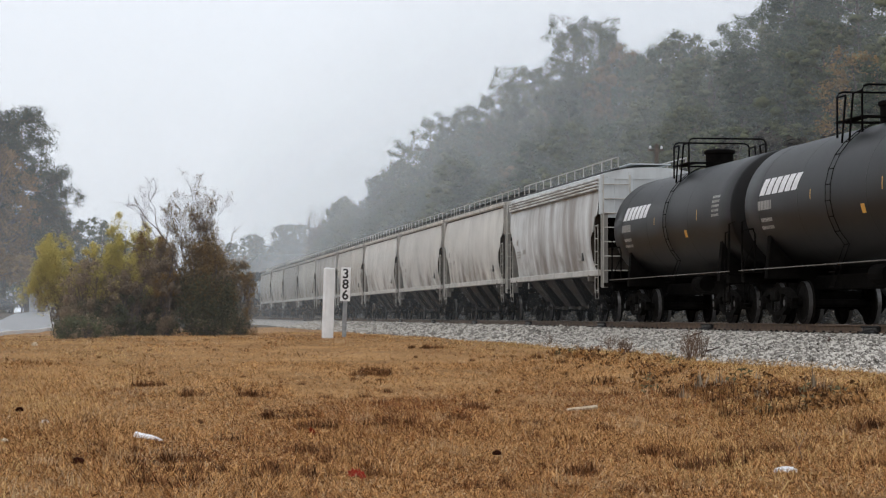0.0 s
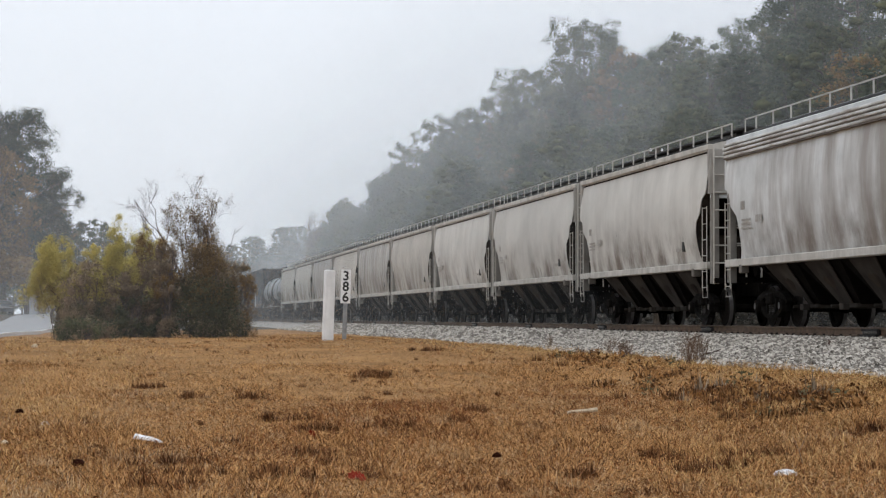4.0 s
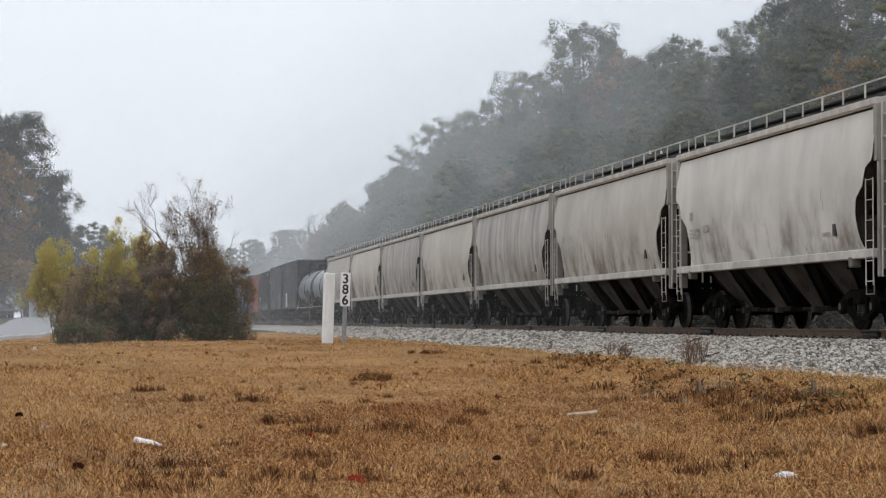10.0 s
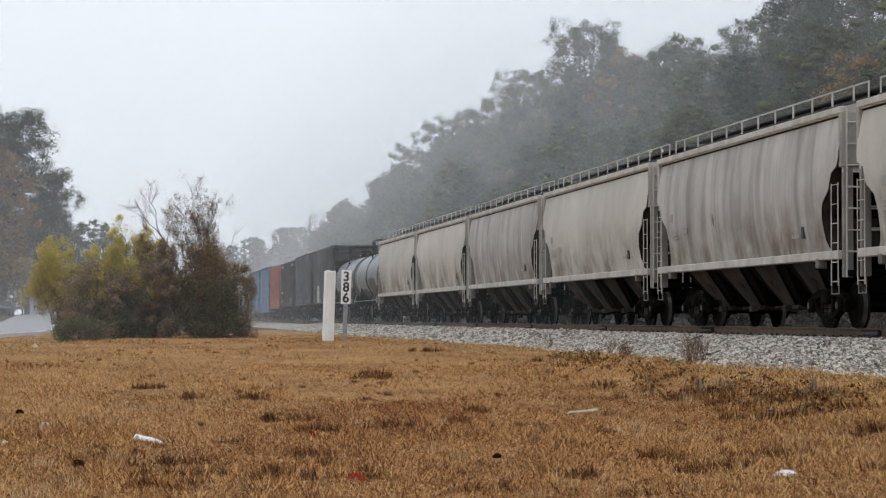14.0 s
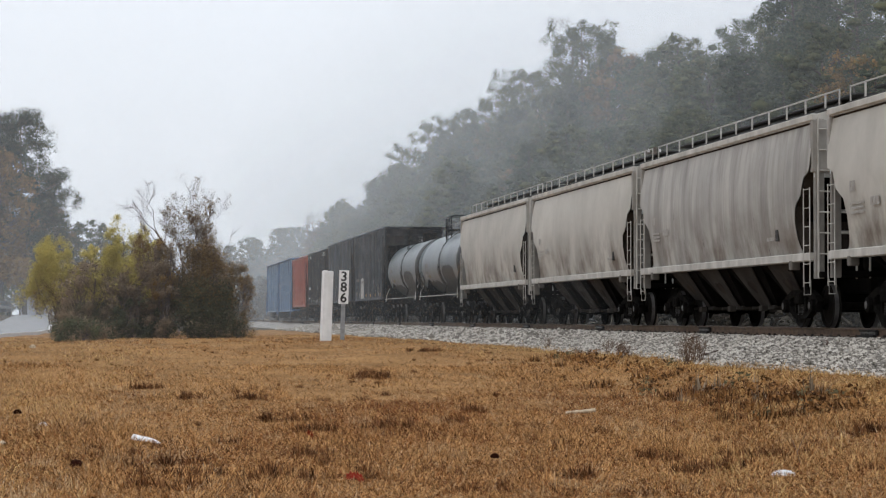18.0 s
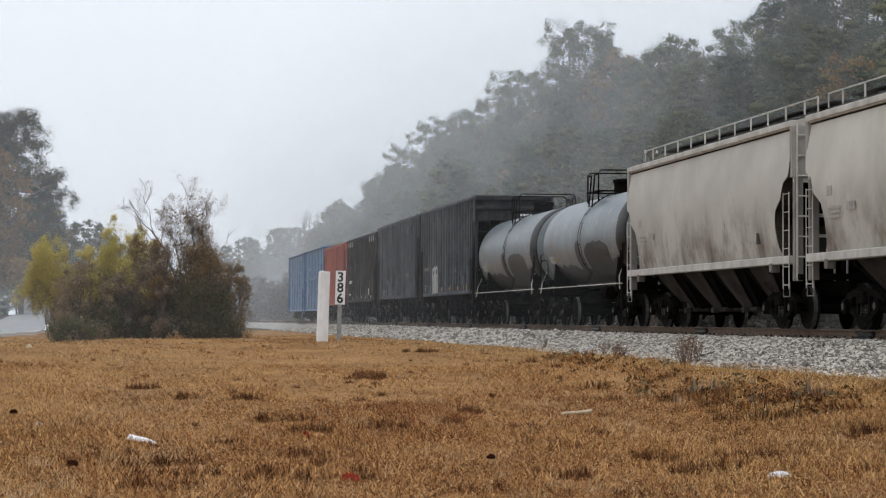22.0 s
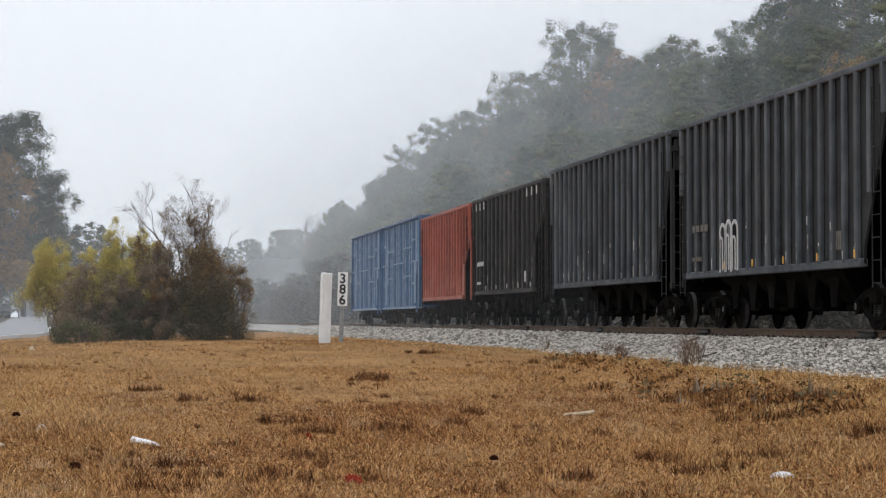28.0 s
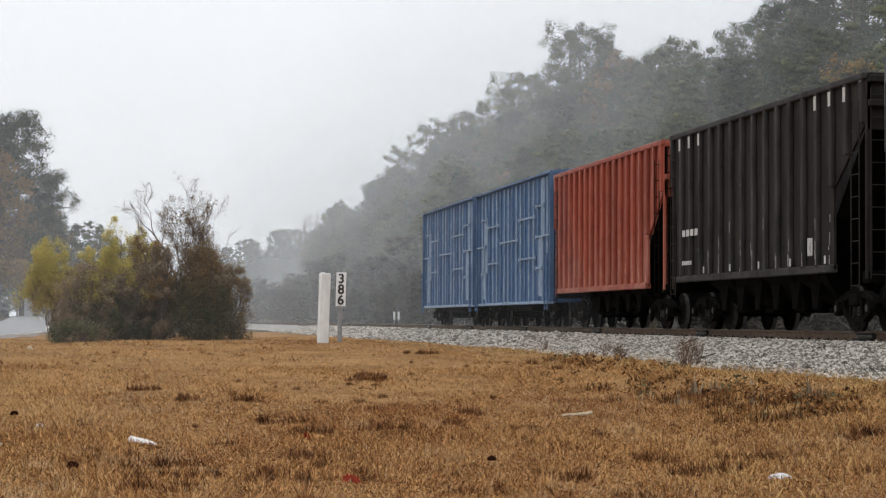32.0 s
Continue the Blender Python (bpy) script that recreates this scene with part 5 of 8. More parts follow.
def build_hopper(name, label, paint, stepped=False):
    car = thing(name, label, "railway car", "covered hopper train")
    hl = HOP_L / 2
    sec = hopper_section()
    # shell with ends that lean in below the middle
    g = Geo()

    def end_y(z):
        return hl - float(np.interp(z, (1.5, 1.62, 1.8, 2.2, 2.55, 2.68, 3.1, 3.18, 4.2), (0.85, 1.0, 1.12, 1.16, 1.02, 0.66, 0.44, 0.10, 0.05)))

    for s in (-1, 1):
        for x, z in sec:
            ye = end_y(z)
            for y in np.linspace(-ye, ye, 9):
                g.v.append((s * x, float(y), z))
    m, k = 9, len(sec)
    for s in range(2):
        for i in range(k - 1):
            for j in range(m - 1):
                o = s * k * m
                g.f.append((o + i * m + j, o + i * m + j + 1, o + (i + 1) * m + j + 1, o + (i + 1) * m + j))
    part("body", g, M[paint], car, smooth=True)
    # dark faces stand in for the shade inside the end openings
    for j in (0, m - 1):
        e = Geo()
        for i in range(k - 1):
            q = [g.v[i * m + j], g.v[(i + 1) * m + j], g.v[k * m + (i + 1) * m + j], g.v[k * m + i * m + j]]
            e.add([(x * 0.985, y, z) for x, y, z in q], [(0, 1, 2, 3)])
        part("end_slope", e, M["hopper_dark"], car, "end slope painted dark for its shade")
    # eave and arched roof
    arch = [(1.52, 4.18), (1.52, 4.30), (1.30, 4.38), (0.9, 4.47), (0.45, 4.52), (0, 4.535)]
    poly = arch + [(-x, z) for x, z in arch[-2::-1]]
    part("roof", Geo().prism(poly, -hl, hl), M["hopper_trim" if not stepped else "grey_end"], car)
    if stepped:
        for i, (xx, zz) in enumerate(((1.625, 3.93), (1.635, 4.02), (1.64, 4.11), (1.62, 4.20))):
            for s in (-1, 1):
                part("eave_band", Geo().box(min(s * 1.4, s * xx), max(s * 1.4, s * xx), -hl + 0.1, hl - 0.1, zz - 0.055, zz, 0.012), M[paint], car)
        # dark backing draws the shadow lines between the bands
        for s in (-1, 1):
            part("eave_recess", Geo().box(min(s * 1.4, s * 1.605), max(s * 1.4, s * 1.605), -hl + 0.12, hl - 0.12, 3.84, 4.19), M["grime_shade_trim"], car, "grooves painted dark as shadow lines between the eave bands")
    else:
        for s in (-1, 1):
            part("eave", Geo().box(min(s * 1.40, s * 1.56), max(s * 1.40, s * 1.56), -hl, hl, 4.205, 4.34, 0.015), M["hopper_trim"], car)
    # dark strip colours in the shadow line below the eave
    for s in (-1, 1):
        part("eave_channel", Geo().box(min(s * 1.36, s * 1.475), max(s * 1.36, s * 1.475), -hl + 0.02, hl - 0.02, 4.14, 4.21), M["hopper_dark"], car, "dark strip for the shade under the eave")
    # roof walk and its railings
    part("roof_walk", Geo().box(-0.62, 0.62, -hl + 0.1, hl - 0.1, 4.76 - 0.14 * stepped, 4.79 - 0.14 * stepped), M["walkway" if not stepped else "grey_end"], car, "dark grating roof walk")
    part("hatch_trough", Geo().box(-0.50, 0.50, -hl + 1.3, hl - 1.3, 4.45, 4.74 - 0.14 * stepped, 0.03), M["walkway" if not stepped else "grey_end"], car, "long loading trough along the roof")
    for s in (-1, 1):
        x = s * 1.02
        top = Geo().tube([(x, -hl - 0.12, 4.50), (x, -hl - 0.12, 4.82), (x, hl + 0.12, 4.82), (x, hl + 0.12, 4.50)], 0.02, 5)
        rail = part("railing", top, M["hopper_trim"], car)
        post = Geo().box(x - 0.015, x + 0.015, -0.02, 0.02, 4.40, 4.82).mesh("railing_post", M["hopper_trim"])
        for i in range(11):
            part("railing_post", post, None, rail, at=pose(0, -hl + 0.75 + i * (HOP_L - 1.5) / 10, 0))
        part("walk_edge", Geo().box(x - 0.05, x + 0.05, -hl - 0.14, hl + 0.14, 4.47, 4.51), M["walkway"], rail)
    for i in range(4):
        part("hatch_cover", Geo().lathe([(4.5, 0.4), (4.66, 0.4), (4.70, 0.34), (4.72, 0.1)], 14, "z", (0, -5.1 + 3.4 * i, 0)), M["grey_end"], car, smooth=True)
    # side sills, end posts and end sheets
    for s in (-1, 1):
        part("side_sill", Geo().box(min(s * 1.36, s * 1.585), max(s * 1.36, s * 1.585), -hl + 0.12, hl - 0.12, 1.36, 1.53, 0.015), M["hopper_trim"], car)
        for e in (-1, 1):
            ye = e * (hl - 0.12)
            part("end_post", Geo().box(min(s * 1.30, s * 1.50), max(s * 1.30, s * 1.50), min(ye, ye + e * 0.12), max(ye, ye + e * 0.12), 1.0, 4.25, 0.015),
                 M["post_grey"], car)
            part("corner_panel", Geo().box(min(s * 1.10, s * 1.555), max(s * 1.10, s * 1.555), min(ye - e * 0.02, ye + e * 0.13), max(ye - e * 0.02, ye + e * 0.13), 3.15, 4.22, 0.012),
                 M["grey_end" if stepped else "corner_grey"], car, "dull grey corner panel")
            part("corner_step", Geo().tube([(s * 1.56, ye, 0.98), (s * 1.56, ye, 0.68), (s * 1.56, ye - e * 0.42, 0.68), (s * 1.56, ye - e * 0.42, 0.98)], 0.013, 5), M["post_grey"], car)
            part("jacking_pad", Geo().box(min(s * 1.40, s * 1.60), max(s * 1.40, s * 1.60), e * (hl - 1.35) - 0.09, e * (hl - 1.35) + 0.09, 1.20, 1.40, 0.02),
                 M["grime_shade_trim"], car)
            ladder(car, s * 1.58, e * (hl - 0.10) - (0.42 if e > 0 else 0.0), 0.84, 2.85, 0.40, "y", r=0.0105, mat="hopper_trim", label="side ladder at the car's end")
    for e in (-1, 1):
        ye = e * (hl - 0.05)
        part("end_sheet", Geo().prism([(-1.5, 3.05), (1.5, 3.05), (1.52, 4.2), (0.9, 4.46), (-0.9, 4.46), (-1.52, 4.2)], ye - 0.03, ye + 0.03),
             M["grey_end"], car, "pale grey upper end sheet")
        for dx in (-0.62, 0.62):
            part("end_rib", Geo().box(dx - 0.06, dx + 0.06, min(ye, ye + e * 0.09), max(ye, ye + e * 0.09), 3.1, 4.42, 0.01), M["grey_end"], car)
        ladder(car, -1.45, e * (hl + 0.06), 1.0, 4.3, 0.8, "x", 0.42, mat="hopper_trim")
        part("end_platform", Geo().box(-1.45, 1.45, min(ye, ye + e * 0.28), max(ye, ye + e * 0.28), 1.02, 1.14, 0.01), M["underframe"], car)
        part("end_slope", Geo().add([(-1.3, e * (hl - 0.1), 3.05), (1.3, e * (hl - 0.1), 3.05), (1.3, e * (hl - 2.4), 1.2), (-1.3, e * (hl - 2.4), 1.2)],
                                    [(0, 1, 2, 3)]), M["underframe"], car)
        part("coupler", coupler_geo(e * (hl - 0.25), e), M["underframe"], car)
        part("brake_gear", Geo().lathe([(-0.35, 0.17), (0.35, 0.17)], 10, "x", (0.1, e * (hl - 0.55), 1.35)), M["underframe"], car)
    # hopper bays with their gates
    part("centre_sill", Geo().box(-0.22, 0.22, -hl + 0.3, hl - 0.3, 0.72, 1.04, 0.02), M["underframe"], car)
    for i in range(4):
        yc = -4.125 + 2.75 * i
        yb = yc * 0.92
        bay = Geo()
        a, b = 1.37, 0.62
        for s in (-1, 1):
            x0, x1 = s * 1.28, s * 0.60
            bay.add([(x0, yc - a, 1.38), (x0, yc + a, 1.38), (x1, yb + b, 0.48), (x1, yb - b, 0.48)], [(0, 1, 2, 3)])
        for d in (-1, 1):
            bay.add([(-1.28, yc + d * a, 1.38), (1.28, yc + d * a, 1.38), (0.60, yb + d * b, 0.48), (-0.60, yb + d * b, 0.48)], [(0, 1, 2, 3)])
        bay.add([(-1.28, yc - a, 1.40), (1.28, yc - a, 1.40), (1.28, yc + a, 1.40), (-1.28, yc + a, 1.40)], [(0, 1, 2, 3)])
        # bay is black so the gaps between plates look shaded
        by = part("hopper_bay", bay, M["underframe"], car, "sloping discharge bay, black for the shade between plates")
        for s in (-1, 1):
            # side plate of the bay, wide at the sill and narrow at the gate
            plate = Geo()
            for u in np.linspace(0, 1, 5):
                xo, z = s * (1.33 - 0.63 * u), 1.37 - 0.88 * u
                c, w = yc + (yb - yc) * u, 0.76 - 0.38 * u
                for xx in (xo, xo - s * 0.03):
                    plate.v += [(xx, c - w, z), (xx, c + w, z)]
            for q in range(4):
                k = 4 * q
                plate.f += [(k, k + 1, k + 5, k + 4), (k + 2, k + 6, k + 7, k + 3), (k, k + 4, k + 6, k + 2), (k + 1, k + 3, k + 7, k + 5)]
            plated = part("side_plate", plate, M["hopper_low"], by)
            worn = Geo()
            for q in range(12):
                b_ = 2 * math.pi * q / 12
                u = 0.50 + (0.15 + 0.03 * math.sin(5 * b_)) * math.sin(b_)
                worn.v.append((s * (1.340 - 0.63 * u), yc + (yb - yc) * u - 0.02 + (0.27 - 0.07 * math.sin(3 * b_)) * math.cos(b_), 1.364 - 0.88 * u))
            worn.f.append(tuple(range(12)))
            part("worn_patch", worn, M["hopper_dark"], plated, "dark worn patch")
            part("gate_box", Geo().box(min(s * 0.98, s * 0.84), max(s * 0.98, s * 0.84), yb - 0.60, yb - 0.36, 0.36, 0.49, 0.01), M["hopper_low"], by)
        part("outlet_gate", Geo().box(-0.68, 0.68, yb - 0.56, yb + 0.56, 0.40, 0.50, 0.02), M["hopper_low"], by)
        part("gate_rack", Geo().tube([(-0.95, yb + 0.2, 0.44), (0.95, yb + 0.2, 0.44)], 0.04, 6), M["hopper_low"], by)
    # stencilling on both sides
    for s in (-1, 1):
        bars(car, "stencilling", "dark_stencil", s * 1.604, [(5.75, 2.62, 0.34, 0.20, 3), (5.7, 2.36, 0.75, 0.05, 9), (5.7, 2.27, 0.75, 0.05, 9), (5.7, 2.18, 0.75, 0.05, 9), (4.6, 2.3, 0.5, 0.16, 4)])
        bars(car, "stencilling", "dark_stencil", s * (side_x(1.9) + 0.006), [(-4.0, 1.86, 0.5, 0.08, 5)])
        part("placard", Geo().box(s * side_x(1.96) - 0.03, s * side_x(1.96) + 0.03, -4.86, -4.70, 1.84, 2.08), M["walkway"], car, "small dark placard holder")
    for y in (-hl + 2.15, hl - 2.15):
        add_truck(car, y)
    return car


# ---------------------------------------------------------------- tank car
def build_tank(name, label, paint, group, length, radius, cz, brand=False, spill=False, mark="stencil"):
    car = thing(name, label, "railway tank car", group)
    hl = length / 2 - 0.22
    prof = [(-hl, 0.02)]
    for i in range(1, 8):
        a = math.pi / 2 * i / 7
        prof.append((-hl + 0.36 * (1 - math.cos(a)), radius * math.sin(a)))
    prof += [(y, radius) for y in np.linspace(-hl + 1.4, hl - 1.4, 5)]
    for i in range(7, 0, -1):
        a = math.pi / 2 * i / 7
        prof.append((hl - 0.36 * (1 - math.cos(a)), radius * math.sin(a)))
    prof.append((hl, 0.02))
    tank = part("tank", Geo().lathe(prof, 48, "y", (0, 0, cz)), M[paint], car, smooth=True)
    # the heads are painted black
    cap = prof[:9]
    for e in ((-1,) if spill else (-1, 1)):
        part("tank_head", Geo().lathe([(-e * d + e * 0.004 * -1, r + 0.004) for d, r in cap], 48, "y", (0, 0, cz)), M["black_tank"], car, "black painted tank end", smooth=True)
    for y in (-hl / 3, hl / 3):
        part("weld_seam", Geo().lathe([(y - 0.02, radius), (y - 0.012, radius + 0.002), (y + 0.012, radius + 0.002), (y + 0.02, radius)], 48, "y", (0, 0, cz)), M[paint], tank)
    zt = cz + radius
    # dome, platform and safety railing
    part("manway", Geo().lathe([(zt - 0.1, 0.36), (zt + 0.30, 0.36), (zt + 0.33, 0.40), (zt + 0.40, 0.40), (zt + 0.44, 0.30)], 18, "z"), M["underframe"], car, smooth=True)
    part("valve", Geo().lathe([(zt - 0.1, 0.10), (zt + 0.4, 0.10), (zt + 0.46, 0.05)], 10, "z", (0.3, 0.8, 0)), M["underframe"], car)
    plat = part("platform", Geo().box(-1.05, 1.05, -0.78, -0.50, zt + 0.02, zt + 0.05).box(-1.05, 1.05, 0.50, 0.78, zt + 0.02, zt + 0.05).box(0.75, 1.05, -0.5, 0.5, zt + 0.02, zt + 0.05)
                .box(-1.05, -0.8, -0.5, 0.5, zt + 0.02, zt + 0.05).box(-0.06, 0.06, -0.75, 0.75, zt - 0.1, zt + 0.02), M["underframe"], car)
    up = zt + 0.66
    for y in (-0.74, 0.74):
        # hoop over the crown of the tank, its corners bent round
        part("safety_rail", Geo().tube([(-1.02, y, zt - 0.28), (-1.02, y, up - 0.1), (-0.98, y, up - 0.03), (-0.9, y, up), (0.9, y, up), (0.98, y, up - 0.03), (1.02, y, up - 0.1), (1.02, y, zt - 0.28)], 0.023, 6),
             M["underframe"], plat)
    for x in (-1.02, 1.02):
        part("safety_rail", Geo().tube([(x, -0.74, up - 0.12), (x, -0.22, up - 0.12)], 0.02, 6).tube([(x, 0.22, up - 0.12), (x, 0.74, up - 0.12)], 0.02, 6), M["underframe"], plat)
        for y in (-0.22, 0.22):
            part("rail_post", Geo().tube([(x * 1.08, y, zt - 0.42), (x, y, up - 0.12)], 0.024, 5), M["underframe"], plat)
    # side ladder that follows the shell, handrail and its brackets
    hz = 1.2
    for s in (-1, 1):
        arc = [(s * (radius + 0.05) * math.cos(a), cz + (radius + 0.05) * math.sin(a)) for a in np.linspace(-0.75, 1.2, 10)]
        g = Geo()
        for dy in (-0.15, 0.15):
            g.tube([(s * 1.42, dy, 0.72)] + [(x, dy, z) for x, z in arc], 0.010, 5)
        ld = part("ladder", g, M["underframe"], car)
        for x, z in [(s * 1.42, 0.75), (s * 1.40, 1.05)] + arc:
            part("rung", Geo().tube([(x, -0.17, z), (x, 0.17, z)], 0.011, 5), M["underframe"], ld)
        part("handrail", Geo().tube([(s * 1.52, -hl + 0.15, hz), (s * 1.52, hl - 0.15, hz)], 0.017 if spill else 0.013, 6), M["hopper_trim" if spill else "grime_shade_trim"], car, "pale handrail along the tank")
        for e in (-1, 1):
            part("handrail_bracket", Geo().tube([(s * 1.52, e * (hl - 0.45), 1.05), (s * 1.50, e * (hl - 0.6), 1.4), (s * 1.36, e * (hl - 0.72), 1.75)], 0.018, 5),
                 M["hopper_trim" if spill else "underframe"], car)
        for y in (-hl + 0.72, 0.0, hl - 0.72):
            part("stanchion", Geo().tube([(s * 1.52, y, hz), (s * 1.2, y, 1.15)], 0.022, 5), M["underframe"], car)
    # sill, saddles and ends
    part("centre_sill", Geo().box(-0.24, 0.24, -length / 2 + 0.4, length / 2 - 0.4, 0.74, 1.06, 0.02), M["underframe"], car)
    for e in (-1, 1):
        yb = e * (hl - 1.65)
        part("saddle", Geo().prism([(-1.35, 1.0), (1.35, 1.0), (1.25, cz - 0.45), (0.9, cz - 0.9), (-0.9, cz - 0.9), (-1.25, cz - 0.45)], yb - 0.12, yb + 0.12), M["underframe"], car)
        ye = e * (length / 2 - 0.48)
        part("end_sill", Geo().box(-1.50, 1.50, min(ye, ye - e * 0.22), max(ye, ye - e * 0.22), 0.92, 1.14, 0.02), M["underframe"], car)
        part("end_platform", Geo().box(-1.50, 1.50, min(ye, ye - e * 0.6), max(ye, ye - e * 0.6), 1.14, 1.18), M["underframe"], car)
        part("end_rail", Geo().tube([(-1.48, ye, 1.15), (-1.48, ye, 2.3), (-1.2, ye, 2.42), (1.2, ye, 2.42), (1.48, ye, 2.3), (1.48, ye, 1.15)], 0.022, 6), M["underframe"], car)
        part("coupler", coupler_geo(e * (length / 2 - 0.65), e), M["underframe"], car)
        for s in (-1, 1):
            part("grab_hoop", Geo().tube([(s * 1.49, ye - e * 0.05, 1.16), (s * 1.49, ye - e * 0.05, 2.02), (s * 1.46, ye - e * 0.10, 2.12), (s * 1.40, ye - e * 0.6, 2.12), (s * 1.38, ye - e * 0.68, 2.0), (s * 1.38, ye - e * 0.68, 1.16)], 0.02, 5),
                 M["underframe"], car)
            part("step", Geo().tube([(s * 1.45, ye - e * 0.1, 1.0), (s * 1.45, ye - e * 0.1, 0.45), (s * 1.45, ye - e * 0.5, 0.45), (s * 1.45, ye - e * 0.5, 1.0)], 0.018, 5),
                 M["underframe"], car)
        add_truck(car, yb)
    part("outlet", Geo().lathe([(0.62, 0.16), (0.9, 0.2), (cz - radius + 0.05, 0.24)], 12, "z"), M["underframe"], car)
    part("brake_cylinder", Geo().lathe([(-0.4, 0.2), (0.4, 0.2)], 12, "y", (-0.9, -1.6, 0.98)), M["underframe"], car)

    def plaque(nm, mat, y0, y1, z0, z1, lean=0.0, lab="", pieces=1):
        """A patch that lies on the curved flank, once on each side."""
        for s in (-1, 1):
            g = Geo()
            for q in range(pieces):
                wa = (y1 - y0) / pieces
                a0, a1 = y0 + q * wa, y0 + q * wa + wa * (1 if pieces == 1 else 0.76)
                k = len(g.v)
                for z in np.linspace(z0, z1, 5):
                    x = s * (math.sqrt(max(0.01, radius ** 2 - (z - cz) ** 2)) + 0.006)
                    off = -lean * (z - z0)
                    g.v += [(x, a0 + off, z), (x, a1 + off, z)]
                for i in range(4):
                    g.f.append((k + 2 * i, k + 2 * i + 1, k + 2 * i + 3, k + 2 * i + 2))
            part(nm, g, M[mat], car, lab)

    if brand:
        # builder's mark drawn as slanted white shapes, not lettered
        for i in range(6):
            a = hl - 1.45 - i * 0.45
            plaque("emblem_shape", "white_paint", a - 0.36, a, cz + 0.20, cz + 0.56, 0.55, "slanted white emblem block")
        plaque("placard", "yellow_paint", -1.92, -1.70, cz - 0.48, cz - 0.30, 0, "orange square placard")
        plaque("conspicuity_mark", "yellow_paint", -3.0, -2.955, cz - 0.1, cz + 0.15, 0, "thin amber reflective strip")
        plaque("conspicuity_mark", "yellow_paint", 1.2, 1.24, cz - 0.05, cz + 0.15, 0, "thin amber reflective strip")
    plaque("stencilling", mark, hl - 2.35, hl - 1.35, cz - 0.12, cz + 0.08, 0, "", 9)
    plaque("stencilling", mark, hl - 2.3, hl - 1.5, cz - 0.38, cz - 0.30, 0, "", 8)
    plaque("stencilling", mark, hl - 2.3, hl - 1.4, cz - 0.54, cz - 0.47, 0, "", 9)
    for i in range(5):
        plaque("stencilling", mark, -hl + 1.3, -hl + 1.95, cz + 0.36 - i * 0.11, cz + 0.42 - i * 0.11, 0, "", 6)
    if spill:
        # spilled cargo has run down from the middle and dried in ragged sheets
        for s in (-1, 1):
            for yc, wid, topz in ((-1.9, 3.2, -0.14), (0.55, 0.7, -0.06), (-4.2, 1.6, -0.66), (3.0, 3.9, -0.74)):
                g, n = Geo(), 26
                for q in range(n):
                    u = q / (n - 1)
                    y = yc + (u - 0.5) * wid
                    zt_ = cz + topz - 0.22 * abs(2 * u - 1) ** 5 + 0.12 * noise.noise(Vector((y * 1.7, topz * 9, s))) + 0.07 * noise.noise(Vector((y * 6.0, topz * 9, s)))
                    zb = cz - radius * 0.80
                    for z in np.linspace(zb, max(zb + 0.05, zt_), 6):
                        x = s * (math.sqrt(max(0.01, radius ** 2 - (z - cz) ** 2)) + 0.007)
                        g.v.append((x, y, float(z)))
                for q in range(n - 1):
                    for i in range(5):
                        g.f.append((q * 6 + i, q * 6 + i + 1, (q + 1) * 6 + i + 1, (q + 1) * 6 + i))
                part("spill_stain", g, M["spill"], car, "dried black spill stain")
        plaque("placard", "stencil", hl - 1.75, hl - 1.05, cz - 0.62, cz - 0.40, 0, "faded pale placard", 3)
        plaque("placard", "faded_yellow", hl - 2.6, hl - 2.2, cz - 0.58, cz - 0.46, 0, "faded yellow placard")
        plaque("placard", "stencil", -hl + 2.0, -hl + 2.06, cz - 0.52, cz - 0.40, 0, "small pale tag")
        for y, z in ((hl - 3.6, 0.42), (hl - 2.2, 0.25), (-0.8, 0.5), (-2.0, 0.35), (1.4, 0.1), (-3.2, 0.62)):
            plaque("paint_tick", "stencil", y, y + 0.05, cz + z, cz + z + 0.16, 0, "short pale paint tick")
        # straight dark band paints the shade on the tank's underside
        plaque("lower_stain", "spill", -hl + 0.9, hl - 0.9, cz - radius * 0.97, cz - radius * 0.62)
    return car


